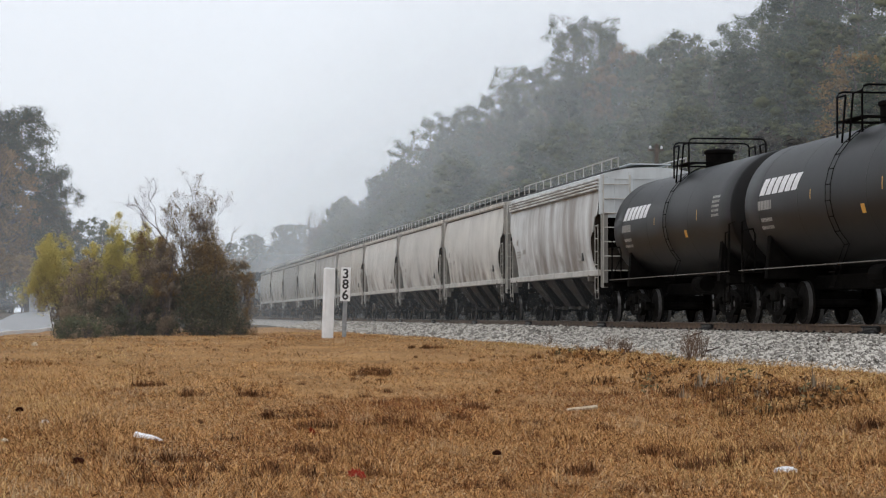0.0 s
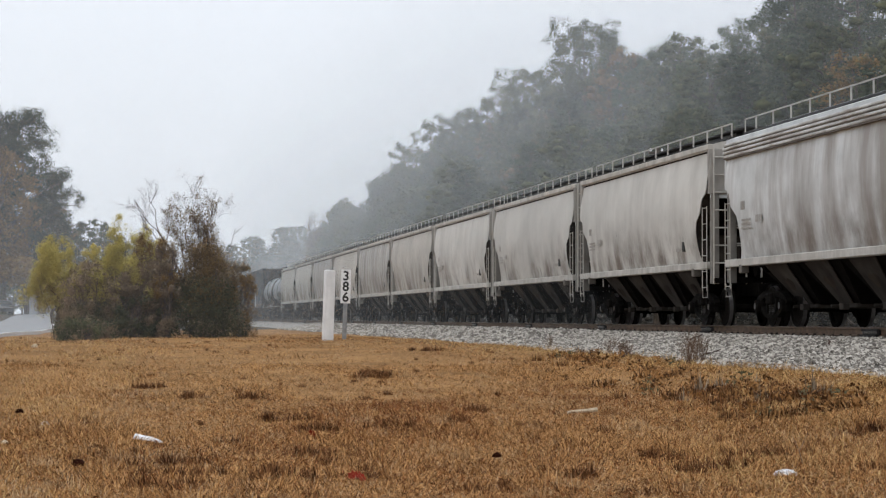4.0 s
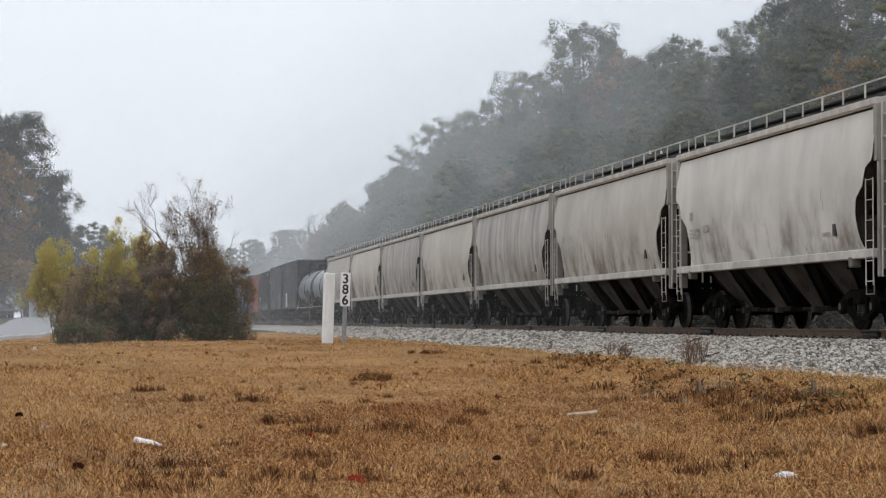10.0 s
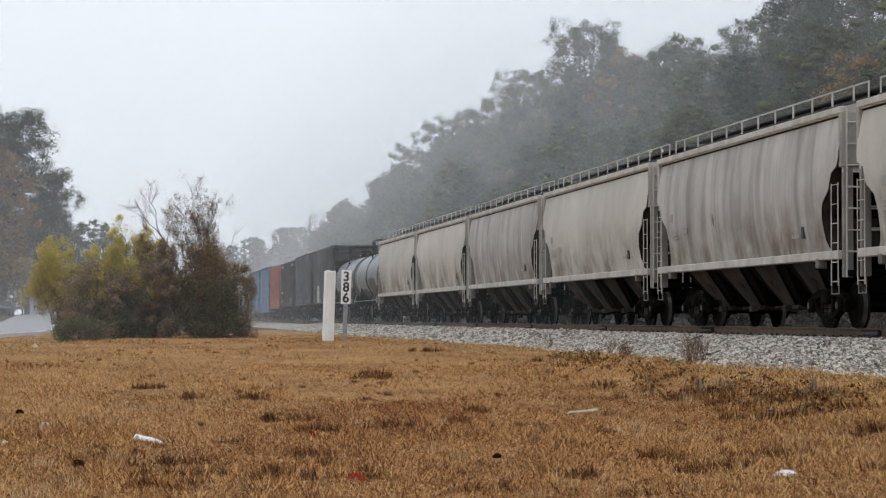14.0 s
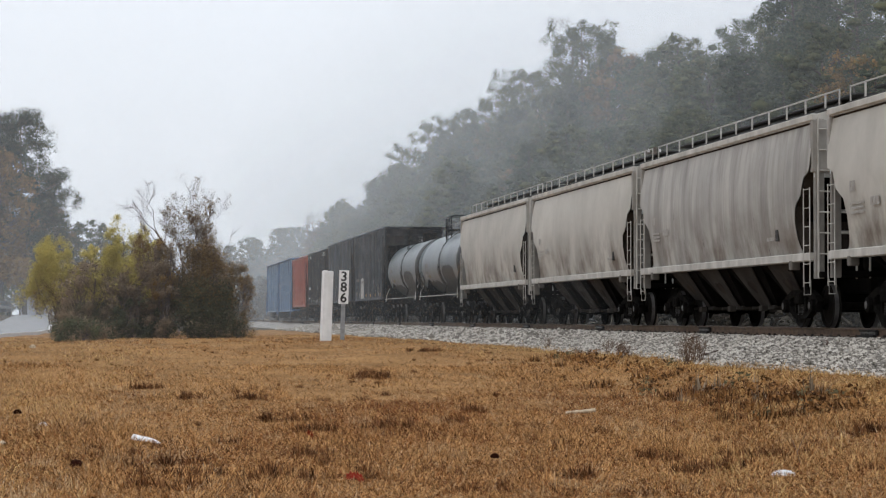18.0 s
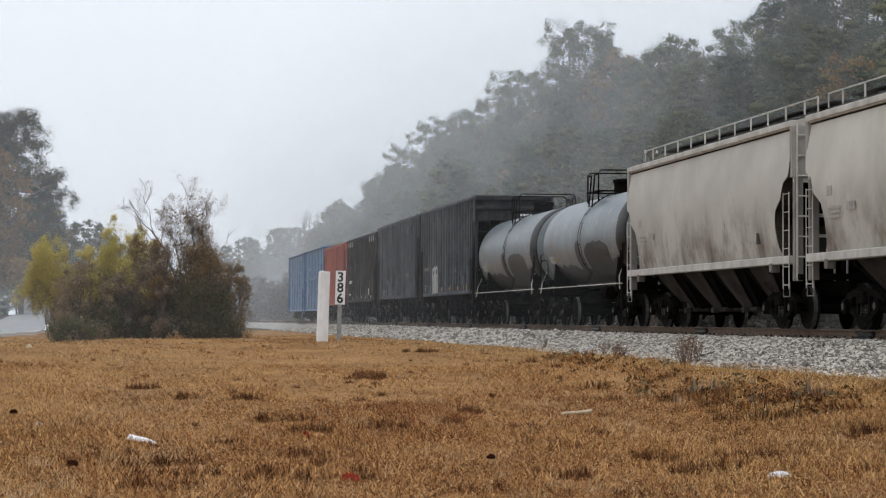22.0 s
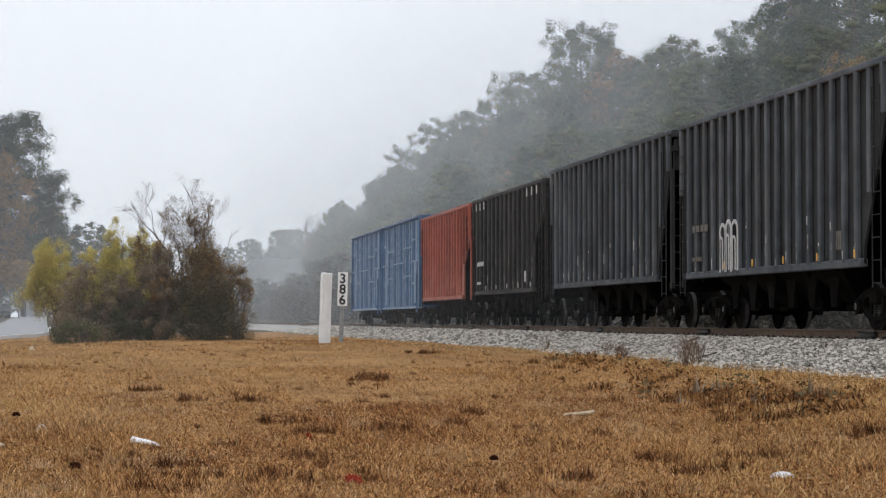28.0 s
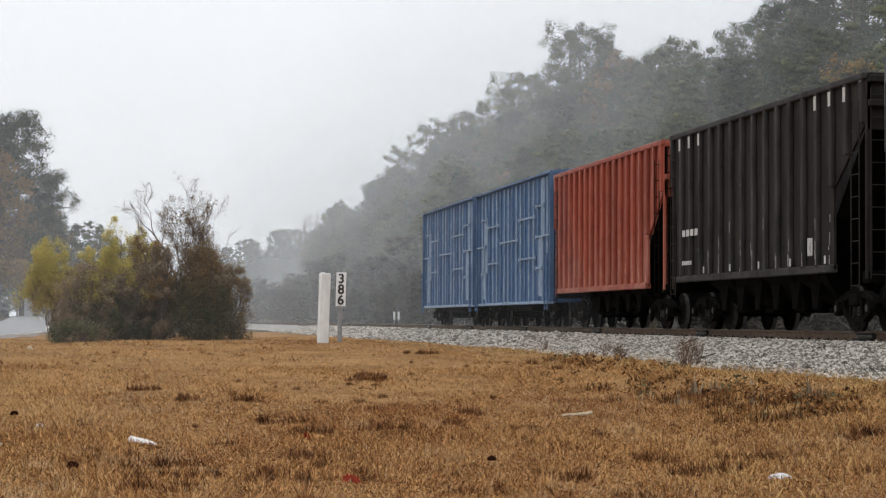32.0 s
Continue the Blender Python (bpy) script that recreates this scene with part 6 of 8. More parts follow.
# ---------------------------------------------------------------- ribbed open hopper
def build_ribbed(name, label, length, top, sill, rib_paint, panel_paint, ribs, cut=1.5, cut_z=3.4, marks=True, far_cut=0.5, end_mark=False, scrawl=False, tips=False, drop=1.2):
    car = thing(name, label, "railway hopper car", "mixed freight cars")
    hl = length / 2 - 0.42
    xs = 1.50
    side = [(-hl, top - 0.05), (hl, top - 0.05), (hl, cut_z), (hl - far_cut, cut_z - drop), (hl - far_cut, sill), (-hl + cut, sill), (-hl + cut, cut_z - drop), (-hl, cut_z)]
    for s in (-1, 1):
        part("side_sheet", Geo().prism(side, min(s * xs, s * (xs - 0.05)), max(s * xs, s * (xs - 0.05)), "x"), M[panel_paint], car)
        part("top_chord", Geo().box(min(s * 1.42, s * 1.60), max(s * 1.42, s * 1.60), -hl, hl, top - 0.13, top, 0.02), M[rib_paint], car)
        part("side_sill", Geo().box(min(s * 1.42, s * 1.58), max(s * 1.42, s * 1.58), -hl + cut, hl - far_cut, sill - 0.06, sill + 0.10, 0.02), M[rib_paint], car)
        step = (2 * hl - 0.3) / (ribs - 1)
        rw = min(0.085, step * 0.12)
        for i in range(ribs):
            y = -hl + 0.15 + i * step
            c = cut if y < 0 else far_cut
            inner = abs(y) < hl - c
            z0 = sill + 0.05 if inner else max(sill, cut_z - drop + (abs(y) - hl + c) / c * drop + 0.03)
            part("rib", Geo().box(min(s * 1.495, s * 1.60), max(s * 1.495, s * 1.60), y - rw, y + rw, z0, top - 0.1, 0.022), M[rib_paint], car)
    for e in (-1, 1):
        ye = e * hl
        part("end_sheet", Geo().box(-1.5, 1.5, min(ye, ye - e * 0.06), max(ye, ye - e * 0.06), cut_z - 0.2, top, 0.01), M[panel_paint], car)
        for zz in (cut_z + 0.3, top - 0.12):
            part("end_rib", Geo().box(-1.5, 1.5, min(ye, ye + e * 0.1), max(ye, ye + e * 0.1), zz - 0.07, zz + 0.07, 0.02), M[panel_paint], car)
        # black instead of car paint, standing in for shadow behind the cut-away
        part("slope_sheet", Geo().add([(-1.45, ye - e * 0.05, cut_z), (1.45, ye - e * 0.05, cut_z), (1.45, ye - e * 3.1, sill - 0.1), (-1.45, ye - e * 3.1, sill - 0.1)],
                                      [(0, 1, 2, 3)]), M["underframe"], car)
        for s in (-1, 1):
            part("corner_post", Geo().box(min(s * 1.40, s * 1.52), max(s * 1.40, s * 1.52), min(ye, ye - e * 0.10), max(ye, ye - e * 0.10), 1.0, top - 0.1, 0.02), M[panel_paint], car)
            ladder(car, s * 1.60, ye - e * 0.62 - (0 if e < 0 else 0.0), 0.8, top - 0.5, 0.45 * e, "y", 0.42, r=0.012, mat="underframe" if panel_paint == "red" else panel_paint)
        ladder(car, -1.45, ye + e * 0.06, 1.0, top - 0.3, 0.5, "x", 0.42, r=0.013, mat="underframe" if panel_paint == "red" else panel_paint)
        part("end_sill", Geo().box(-1.5, 1.5, min(ye, ye - e * 0.3), max(ye, ye - e * 0.3), 0.92, 1.16, 0.02), M["underframe"], car)
        part("coupler", coupler_geo(e * (hl - 0.25), e), M["underframe"], car)
        add_truck(car, e * (hl - 1.75))
    part("centre_sill", Geo().box(-0.24, 0.24, -hl + 0.2, hl - 0.2, 0.72, 1.06, 0.02), M["underframe"], car)
    part("inner_floor", Geo().box(-1.44, 1.44, -hl + 3.0, hl - 3.0, sill - 0.05, sill), M["underframe"], car)
    for i in range(4):
        yc = -3.3 + 2.2 * i
        bay = Geo()
        for s in (-1, 1):
            bay.add([(s * 1.45, yc - 1.05, sill), (s * 1.45, yc + 1.05, sill), (s * 0.75, yc + 0.3, 0.5), (s * 0.75, yc - 0.3, 0.5)], [(0, 1, 2, 3)])
        for d in (-1, 1):
            bay.add([(-1.45, yc + d * 1.05, sill), (1.45, yc + d * 1.05, sill), (0.75, yc + d * 0.3, 0.5), (-0.75, yc + d * 0.3, 0.5)], [(0, 1, 2, 3)])
        by = part("hopper_bay", bay, M["underframe"], car)
        part("outlet_door", Geo().box(-0.85, 0.85, yc - 0.34, yc + 0.34, 0.40, 0.50, 0.02), M["underframe"], by)
    # discharge chutes that hang below the sill
    for i in range(6):
        yc = (i - 2.5) * (2 * hl - 6.2) / 6
        for s in (-1, 1):
            part("chute", Geo().prism([(yc - 0.42, sill - 0.05), (yc + 0.42, sill - 0.05), (yc + 0.22, 0.75), (yc + 0.16, 0.46), (yc - 0.16, 0.46), (yc - 0.22, 0.75)],
                                      min(s * 1.18, s * 1.26), max(s * 1.18, s * 1.26), "x"), M["underframe"], car, "dark discharge chute")
    if marks:
        for s in (-1, 1):
            x = s * 1.606
            bars(car, "stencilling", "stencil" if tips else "grime_shade_trim", x, [(hl - far_cut - 0.9, sill + 1.05, 1.5, 0.16, 4), (hl - far_cut - 0.9, sill + 0.35, 0.9, 0.10, 5), (-hl + cut + 1.3, sill + 0.3, 0.34, 0.36, 3)])
            for k in range(5):
                part("reflector", Geo().box(x - 0.006, x + 0.006, -hl + cut + 0.2 + 2.2 * k, -hl + cut + 0.28 + 2.2 * k, sill + 0.12, sill + 0.28), M["yellow_paint" if scrawl else "stencil"], car,
                     "small reflector")
    # paint scraped off along the foot of the ribs
    rub = random.Random(int(length * 10) + ribs)
    for s in (-1, 1):
        for k in range(34):
            i = rub.randrange(2, ribs - 2)
            y = -hl + 0.15 + i * (2 * hl - 0.3) / (ribs - 1) + rub.uniform(-0.05, 0.05)
            z = sill + 0.10 + rub.random() ** 3 * 0.9
            part("scuff", Geo().box(min(s * 1.595, s * 1.604), max(s * 1.595, s * 1.604), y - rub.uniform(0.008, 0.022), y + rub.uniform(0.008, 0.022), z, z + rub.uniform(0.05, 0.32)), M["red_scuff" if panel_paint == "red" else "stencil" if k % 3 == 0 and not tips else "scuff"], car, "paint scraped bare")
    if scrawl:
        # a scrawl of white strokes across the ribs
        for s in (-1, 1):
            x = s * 1.606
            for y0, w, za, zb, r in ((3.50, 0.42, 1.30, 2.40, 0.045), (3.02, 0.40, 1.30, 2.46, 0.05), (2.56, 0.46, 1.32, 2.44, 0.045), (3.50, 0.20, 1.34, 2.1, 0.03), (2.98, 0.2, 1.34, 2.15, 0.03), (2.50, 0.22, 1.34, 2.1, 0.03)):
                # one tall hoop of paint: up, over and down again
                loop = [(y0, za)] + [(y0 - w / 2 + w / 2 * math.cos(a), zb - w / 2 + w / 2 * math.sin(a)) for a in np.linspace(0, math.pi, 8)] + [(y0 - w, za)]
                g = Geo()
                for (ya, z0), (yb_, z1) in zip(loop, loop[1:]):
                    d = Vector((0, yb_ - ya, z1 - z0)).normalized()
                    o = Vector((0, -d.z, d.y)) * r
                    g.add([(x - s * 0.01, ya + o.y, z0 + o.z), (x - s * 0.01, ya - o.y, z0 - o.z), (x - s * 0.01, yb_ - o.y, z1 - o.z), (x - s * 0.01, yb_ + o.y, z1 + o.z),
                           (x + s * 0.004, ya + o.y, z0 + o.z), (x + s * 0.004, ya - o.y, z0 - o.z), (x + s * 0.004, yb_ - o.y, z1 - o.z), (x + s * 0.004, yb_ + o.y, z1 + o.z)],
                          [(0, 1, 2, 3), (4, 5, 6, 7), (0, 4, 7, 3), (1, 5, 6, 2), (0, 1, 5, 4), (3, 2, 6, 7)])
                part("scrawl_stroke", g, M["stencil"], car, "white painted scrawl stroke")
    if tips:
        for s in (-1, 1):
            for k in (1, 2, 3, ribs - 4, ribs - 3, ribs - 2):
                y = -hl + 0.15 + k * (2 * hl - 0.3) / (ribs - 1)
                part("rib_mark", Geo().box(min(s * 1.60, s * 1.608), max(s * 1.60, s * 1.608), y - 0.07, y + 0.07, top - 0.46, top - 0.18), M["stencil"], car, "white paint mark on a rib")
    if end_mark:
        g = Geo()
        for r, n in ((0, 4), (1, 4)):
            for i in range(n):
                g.box(0.25 + i * 0.13, 0.34 + i * 0.13, -hl - 0.012, -hl - 0.004, top - 0.56 - 0.24 * r, top - 0.44 - 0.24 * r)
        part("end_stencilling", g, M["white_paint"], car)
    return car


# ---------------------------------------------------------------- high blue boxcar
def build_boxcar(name, label, length, top, bottom):
    car = thing(name, label, "railway boxcar", "mixed freight cars")
    hl = length / 2 - 0.36
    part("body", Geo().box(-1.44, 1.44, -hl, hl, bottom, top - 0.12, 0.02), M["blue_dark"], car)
    part("roof", Geo().prism([(-1.58, top - 0.16), (1.58, top - 0.16), (1.58, top - 0.08), (0, top + 0.05), (-1.58, top - 0.08)], -hl - 0.02, hl + 0.02), M["blue"], car)
    n = 19
    for s in (-1, 1):
        part("side_sill", Geo().box(min(s * 1.42, s * 1.51), max(s * 1.42, s * 1.51), -hl, hl, bottom - 0.04, bottom + 0.06, 0.015), M["blue_bar"], car)
        step = (2 * hl - 0.2) / (n - 1)
        for i in range(n):
            y = -hl + 0.1 + i * step
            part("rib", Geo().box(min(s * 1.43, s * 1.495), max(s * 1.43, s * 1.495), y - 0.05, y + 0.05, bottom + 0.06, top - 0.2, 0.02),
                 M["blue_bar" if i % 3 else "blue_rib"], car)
        # flat paler plates beside both ends, between the lock bars
        for u0, u1, za, zb in ((0.07, 0.12, 0.5, 0.95), (0.09, 0.135, 0.26, 0.73), (0.86, 0.90, 0.05, 0.5), (0.83, 0.88, 0.5, 0.95)):
            part("side_plate", Geo().box(min(s * 1.435, s * 1.465), max(s * 1.435, s * 1.465), hl - 2 * hl * u1, hl - 2 * hl * u0, top - (top - bottom) * zb, top - (top - bottom) * za, 0.01), M["blue_bar"], car, "paler blue plate")
        # lock bars set in a lozenge, each over three or four ribs
        for u0, u1, v in ((0.07, 0.16, 0.26), (0.17, 0.33, 0.335), (0.35, 0.59, 0.49), (0.61, 0.81, 0.335), (0.82, 0.91, 0.26), (0.82, 1.0, 0.495),
                          (0.0, 0.13, 0.495), (0.16, 0.32, 0.65), (0.07, 0.14, 0.735), (0.61, 0.81, 0.65), (0.82, 0.89, 0.735)):
            z = top - (top - bottom) * v
            bar = part("lock_bar", Geo().box(min(s * 1.49, s * 1.54), max(s * 1.49, s * 1.54), hl - 2 * hl * u1, hl - 2 * hl * u0, z - 0.03, z + 0.03, 0.01), M["blue_bar"], car, "pale blue lock bar")
            for u in (u0, u1):
                y = hl - 2 * hl * u + (0.06 if u == u1 else -0.06)
                part("bar_bracket", Geo().box(min(s * 1.485, s * 1.555), max(s * 1.485, s * 1.555), y - 0.05, y + 0.05, z - 0.075, z + 0.06, 0.012), M["blue_bar"], bar)
    for e in (-1, 1):
        ye = e * hl
        for k in range(7):
            z = bottom + 0.4 + k * 0.58
            part("end_corrugation", Geo().box(-1.35, 1.35, min(ye, ye + e * 0.09), max(ye, ye + e * 0.09), z - 0.12, z + 0.12, 0.04), M["blue"], car)
        for s in (-1, 1):
            part("corner_post", Geo().box(min(s * 1.40, s * 1.58), max(s * 1.40, s * 1.58), min(ye, ye - e * 0.12), max(ye, ye - e * 0.12), bottom, top - 0.15, 0.02), M["blue"], car)
            ladder(car, s * 1.62, ye - e * 0.60, 0.55, 2.4, 0.42 * e, "y", 0.42, mat="blue")
        ladder(car, -1.45, ye + e * 0.12, 0.9, 4.6, 0.5, "x", 0.42, mat="blue")
        part("coupler", coupler_geo(e * (hl - 0.3), e), M["underframe"], car)
        add_truck(car, e * (hl - 1.9))
    part("centre_sill", Geo().box(-0.3, 0.3, -hl + 0.1, hl - 0.1, 0.70, bottom + 0.02, 0.02), M["underframe"], car)
    part("cushion_unit", Geo().box(-1.2, 1.2, -2.4, 2.4, 0.55, bottom, 0.02), M["underframe"], car)
    return car


# ---------------------------------------------------------------- the train, from head to tail; middle of each car along the track at 16 s
TRAIN = []


def build_train():
    black = build_tank("tank_car", "dull black tank car with slanted white emblem and railings", "black_tank", "black tank cars", 12.9, 1.44, 2.62, brand=True, mark="corner_grey")
    TRAIN.append((black, -71.6))
    TRAIN.append((copy_thing(black, pose(TRACK_X, 0, 0)), -58.65))
    TRAIN.append((build_hopper("covered_hopper_car", "white covered hopper car streaked with rust-brown stains", "hopper_stained", True), -44.2))
    grey = build_hopper("covered_hopper_car", "pale grey covered hopper car with rounded grimy sides", "hopper")
    TRAIN.append((grey, -28.45))
    for i in (2, 3):
        TRAIN.append((copy_thing(grey, pose(TRACK_X, 0, 0)), -43.75 + 15.3 * i))
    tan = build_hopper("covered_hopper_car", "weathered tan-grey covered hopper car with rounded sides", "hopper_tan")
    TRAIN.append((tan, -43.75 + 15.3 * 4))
    streaked = build_hopper("covered_hopper_car", "dull grey covered hopper car with dark rain streaks", "hopper_streaked")
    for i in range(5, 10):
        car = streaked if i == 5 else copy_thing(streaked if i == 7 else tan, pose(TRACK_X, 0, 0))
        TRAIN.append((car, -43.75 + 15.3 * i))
    tank = build_tank("tank_car", "grey tank car with black spill stains and pale handrail", "grey_tank", "grey tank cars", 12.5, 1.42, 2.62, spill=True, mark="corner_grey")
    TRAIN.append((tank, 107.75))
    TRAIN.append((copy_thing(tank, pose(TRACK_X, 0, 0)), 120.45))
    TRAIN.append((build_ribbed("chip_hopper_car", "tall dull black ribbed hopper car with painted white scrawl", 15.3, 5.03, 1.26, "chip_black", "chip_panel", 21, cut=1.35, far_cut=0.4, cut_z=4.25, drop=2.7, end_mark=True, scrawl=True), 133.6))
    TRAIN.append((build_ribbed("chip_hopper_car", "tall charcoal ribbed hopper car", 15.9, 5.03, 1.26, "chip_black", "chip_panel", 22, cut=1.35, far_cut=0.4, cut_z=4.25, drop=2.7, marks=False), 149.4))
    TRAIN.append((build_ribbed("open_hopper_car", "brown-black ribbed hopper car with cut-away ends", 15.0, 4.88, 1.22, "coal_rib", "coal_black", 17, cut=1.9, cut_z=4.0, far_cut=0.4, tips=True), 165.1))
    TRAIN.append((build_ribbed("open_hopper_car", "faded red ribbed hopper car with cut-away ends", 14.5, 4.86, 1.12, "red", "red", 19, cut=1.7, cut_z=3.6, far_cut=0.35, marks=False), 179.85))
    TRAIN.append((build_boxcar("box_car", "tall chalky blue boxcar with ribs and pale lock bars", 15.0, 5.15, 0.80), 194.5))
    TRAIN.append((build_boxcar("box_car", "tall chalky blue boxcar at the tail of the train", 14.6, 5.15, 0.80), 209.3))


build_train()


# ---------------------------------------------------------------- thicket beside the field
def stems(g, rng, n, base, height, spread, r, fork=2):
    """A fan of stems that fork upwards. Returns the tips."""
    tips = []
    for i in range(n):
        a = rng.uniform(0, 6.28)
        b = Vector((base[0] + rng.normal(0, 0.12 * spread), base[1] + rng.normal(0, 0.12 * spread), base[2]))
        top = Vector((base[0] + math.cos(a) * spread * rng.uniform(0.2, 1), base[1] + math.sin(a) * spread * rng.uniform(0.2, 1),
                      base[2] + height * rng.uniform(0.6, 1.0)))
        limb(g, rng, b, top, r, 5, 0.10)
        for _ in range(fork):
            t = rng.uniform(0.4, 0.85)
            p = b.lerp(top, t)
            q = p + Vector((rng.normal(0, 0.4 * spread), rng.normal(0, 0.4 * spread), height * rng.uniform(0.1, 0.35)))
            limb(g, rng, p, q, r * 0.55, 4, 0.15)
            tips.append(q)
            for _ in range(fork):
                u = p.lerp(q, rng.uniform(0.4, 1.0))
                w = u + Vector((rng.normal(0, 0.2 * spread), rng.normal(0, 0.2 * spread), height * rng.uniform(0.02, 0.16)))
                limb(g, rng, u, w, r * 0.3, 3, 0.15)
                tips.append(w)
        tips.append(top)
    return tips


def branch(g, rng, p, d, length, r, depth, tips, rise=0.18):
    """A twig that bends and forks; its tips are kept."""
    q = p + d * length
    limb(g, rng, p, q, r, 5 if depth > 2 else 3, 0.16)
    tips.append(q)
    if depth == 0:
        return
    for _ in range(5 if depth > 1 else 4):
        t = rng.uniform(0.3, 1.0)
        e = (d + Vector(rng.normal(0, 0.55, 3)) + Vector((0, 0, rise))).normalized()
        branch(g, rng, p.lerp(q, t), e, length * rng.uniform(0.35, 0.65), max(0.0035, r * 0.5), depth - 1, tips, rise)


def bush(label, x, y, height, width, layers, seed, n_stems=9, stem_r=0.018, extra=0.0, cone=False, plume=0):
    """A shrub: stems and one leaf mesh for each colour; with plume, its leaves rise in that many loose sprays. layers: (material, low, high, clumps, leaves each, leaf size, outward)."""
    rng = np.random.default_rng(seed)
    z0 = float(ground_z(x, y)) - 0.04
    ob = thing("shrub", label, "shrub", "thicket beside the field", at=pose(x, y, z0))
    g = Geo()
    stems(g, rng, n_stems, (0, 0, 0), height * (0.92 + extra), width * 0.42, stem_r)
    part("stem", g, M["twig"], ob)
    sprays = [(rng.uniform(0, 6.28), width * 0.5 * math.sqrt(rng.uniform(0.02, 1.0)), rng.uniform(0.80, 1.06)) for _ in range(plume)]
    for mat, lo, hi, n, per, size, wide in layers:
        cs, rs = [], []
        for i in range(int(n * 2.5) if plume else n):
            t = lo + (hi - lo) * rng.random()
            if plume:
                a, r, tall = sprays[int(rng.integers(plume))]
                r *= wide * (0.55 + 0.45 * math.sin(math.pi * min(1.0, t + 0.15)))
                cs.append((math.cos(a) * r + rng.normal(0, 0.11) * width * (1.2 - t), math.sin(a) * r + rng.normal(0, 0.07) * width, t * height * tall * (1.06 - 0.22 * (r / width))))
                rs.append(width * rng.uniform(0.07, 0.16) * (1.25 - 0.5 * t))
                continue
            belly = math.sin(math.pi * min(0.98, 0.22 + 0.74 * t)) ** 0.7 if not cone else max(0.12, 1.0 - 0.74 * t)
            a, r = rng.uniform(0, 6.28), width * 0.5 * wide * belly * math.sqrt(rng.uniform(0.05, 1.0))
            cs.append((math.cos(a) * r, math.sin(a) * r * 0.9, t * height))
            rs.append(width * rng.uniform(0.08, 0.17))
        cs, rs, per = np.array(cs), np.array(rs), int(per * (0.85 if plume else 1.9))
        p, u, w = clumps(rng, cs, rs, per, size * 0.78, 1.1)
        face = bulge(p, cs, per, 0.5, 0.3)
        keep = p[:, 2] > 0.02
        part("foliage", leaves_mesh("foliage", M[mat], p[keep], u[keep], w[keep], face[keep]), None, ob)
    return ob


def build_thicket():
    bush("tall dense bush, dark olive below and russet above, twiggy top", 2.5, 65.0, 2.7, 3.0,
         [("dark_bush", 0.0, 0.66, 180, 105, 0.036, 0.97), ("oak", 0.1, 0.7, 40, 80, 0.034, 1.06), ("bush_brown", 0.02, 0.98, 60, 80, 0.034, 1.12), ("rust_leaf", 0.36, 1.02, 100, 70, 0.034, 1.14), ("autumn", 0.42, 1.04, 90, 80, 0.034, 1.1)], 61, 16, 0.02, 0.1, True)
    # thin crown that rises out of it
    rng = np.random.default_rng(62)
    ob = thing("sapling", "thin half-bare sapling rising out of the bush", "tree", "thicket beside the field", at=pose(2.22, 65.6, float(ground_z(2.22, 65.6))))
    g, tips = Geo(), []
    for dx, ln in ((-0.30, 1.8), (0.05, 2.1), (0.34, 1.8), (-0.10, 1.9), (0.45, 1.5), (-0.42, 1.4), (0.15, 1.7), (-0.2, 1.5), (0.25, 2.0)):
        limb(g, rng, (0, 0, 0), (dx * 0.5, 0, 1.6), 0.024, 5, 0.05)
        branch(g, rng, Vector((dx * 0.5, 0, 1.6)), Vector((dx * 0.36, rng.normal(0, 0.1), 1)).normalized(), ln, 0.016, 3, tips, 0.42)
    part("stem", g, M["dark_twig"], ob)
    c = np.array([t[:] for t in tips if t.z > 2.6])
    c = c[rng.random(len(c)) < 0.8]
    p, u, w = clumps(rng, c, np.full(len(c), 0.10), 7, 0.024, 1.0)
    part("foliage", leaves_mesh("foliage", M["autumn"], p, u, w), None, ob)
    # bare leaning sapling
    rng = np.random.default_rng(66)
    ob = thing("sapling", "bare leaning sapling with thin grey branches", "tree", "thicket beside the field", at=pose(2.25, 66.5, float(ground_z(2.25, 66.5))))
    g, tips = Geo(), []
    g.tube([(0, 0, 0), (-0.35, 0, 1.7), (-0.75, 0.05, 2.75), (-1.15, 0.1, 3.3)], 0.034, 6, 0.022)
    for dx, dz, ln, at in ((-0.62, 0.78, 1.05, 1.0), (-0.30, 0.95, 1.1, 0.9), (-0.85, 0.5, 0.75, 0.8), (0.1, 1.0, 0.9, 0.75)):
        foot = Vector((-0.75, 0.05, 2.75)).lerp(Vector((-1.15, 0.1, 3.3)), 3 * at - 2) if at > 0.67 else Vector((-0.5, 0, 2.2))
        branch(g, rng, foot, Vector((dx, rng.normal(0, 0.15), dz)).normalized(), ln, 0.017, 3, tips, 0.1)
    part("stem", g, M["twig"], ob)
    ob = thing("sapling", "bare arching branch beside the bush", "tree", "thicket beside the field", at=pose(3.1, 65.4, float(ground_z(3.1, 65.4))))
    g = Geo()
    limb(g, rng, (-0.5, 0, 0), (0.35, 0, 3.3), 0.02, 5, 0.05)
    for k in range(7):
        p = Vector((-0.5 + 0.85 * (0.6 + 0.05 * k), 0, 3.3 * (0.6 + 0.055 * k)))
        limb(g, rng, p, p + Vector((rng.uniform(0.1, 0.5), rng.normal(0, 0.2), rng.uniform(-0.05, 0.4))), 0.008, 4, 0.1)
    part("stem", g, M["twig"], ob)
    bush("tall willow-like shrub with thin yellow leaves", 0.0, 68.5, 3.6, 1.9,
         [("yellow_leaf", 0.30, 1.0, 81, 164, 0.030, 1.0), ("bush_brown", 0.0, 0.6, 46, 131, 0.036, 1.0)], 63, 14, plume=20)
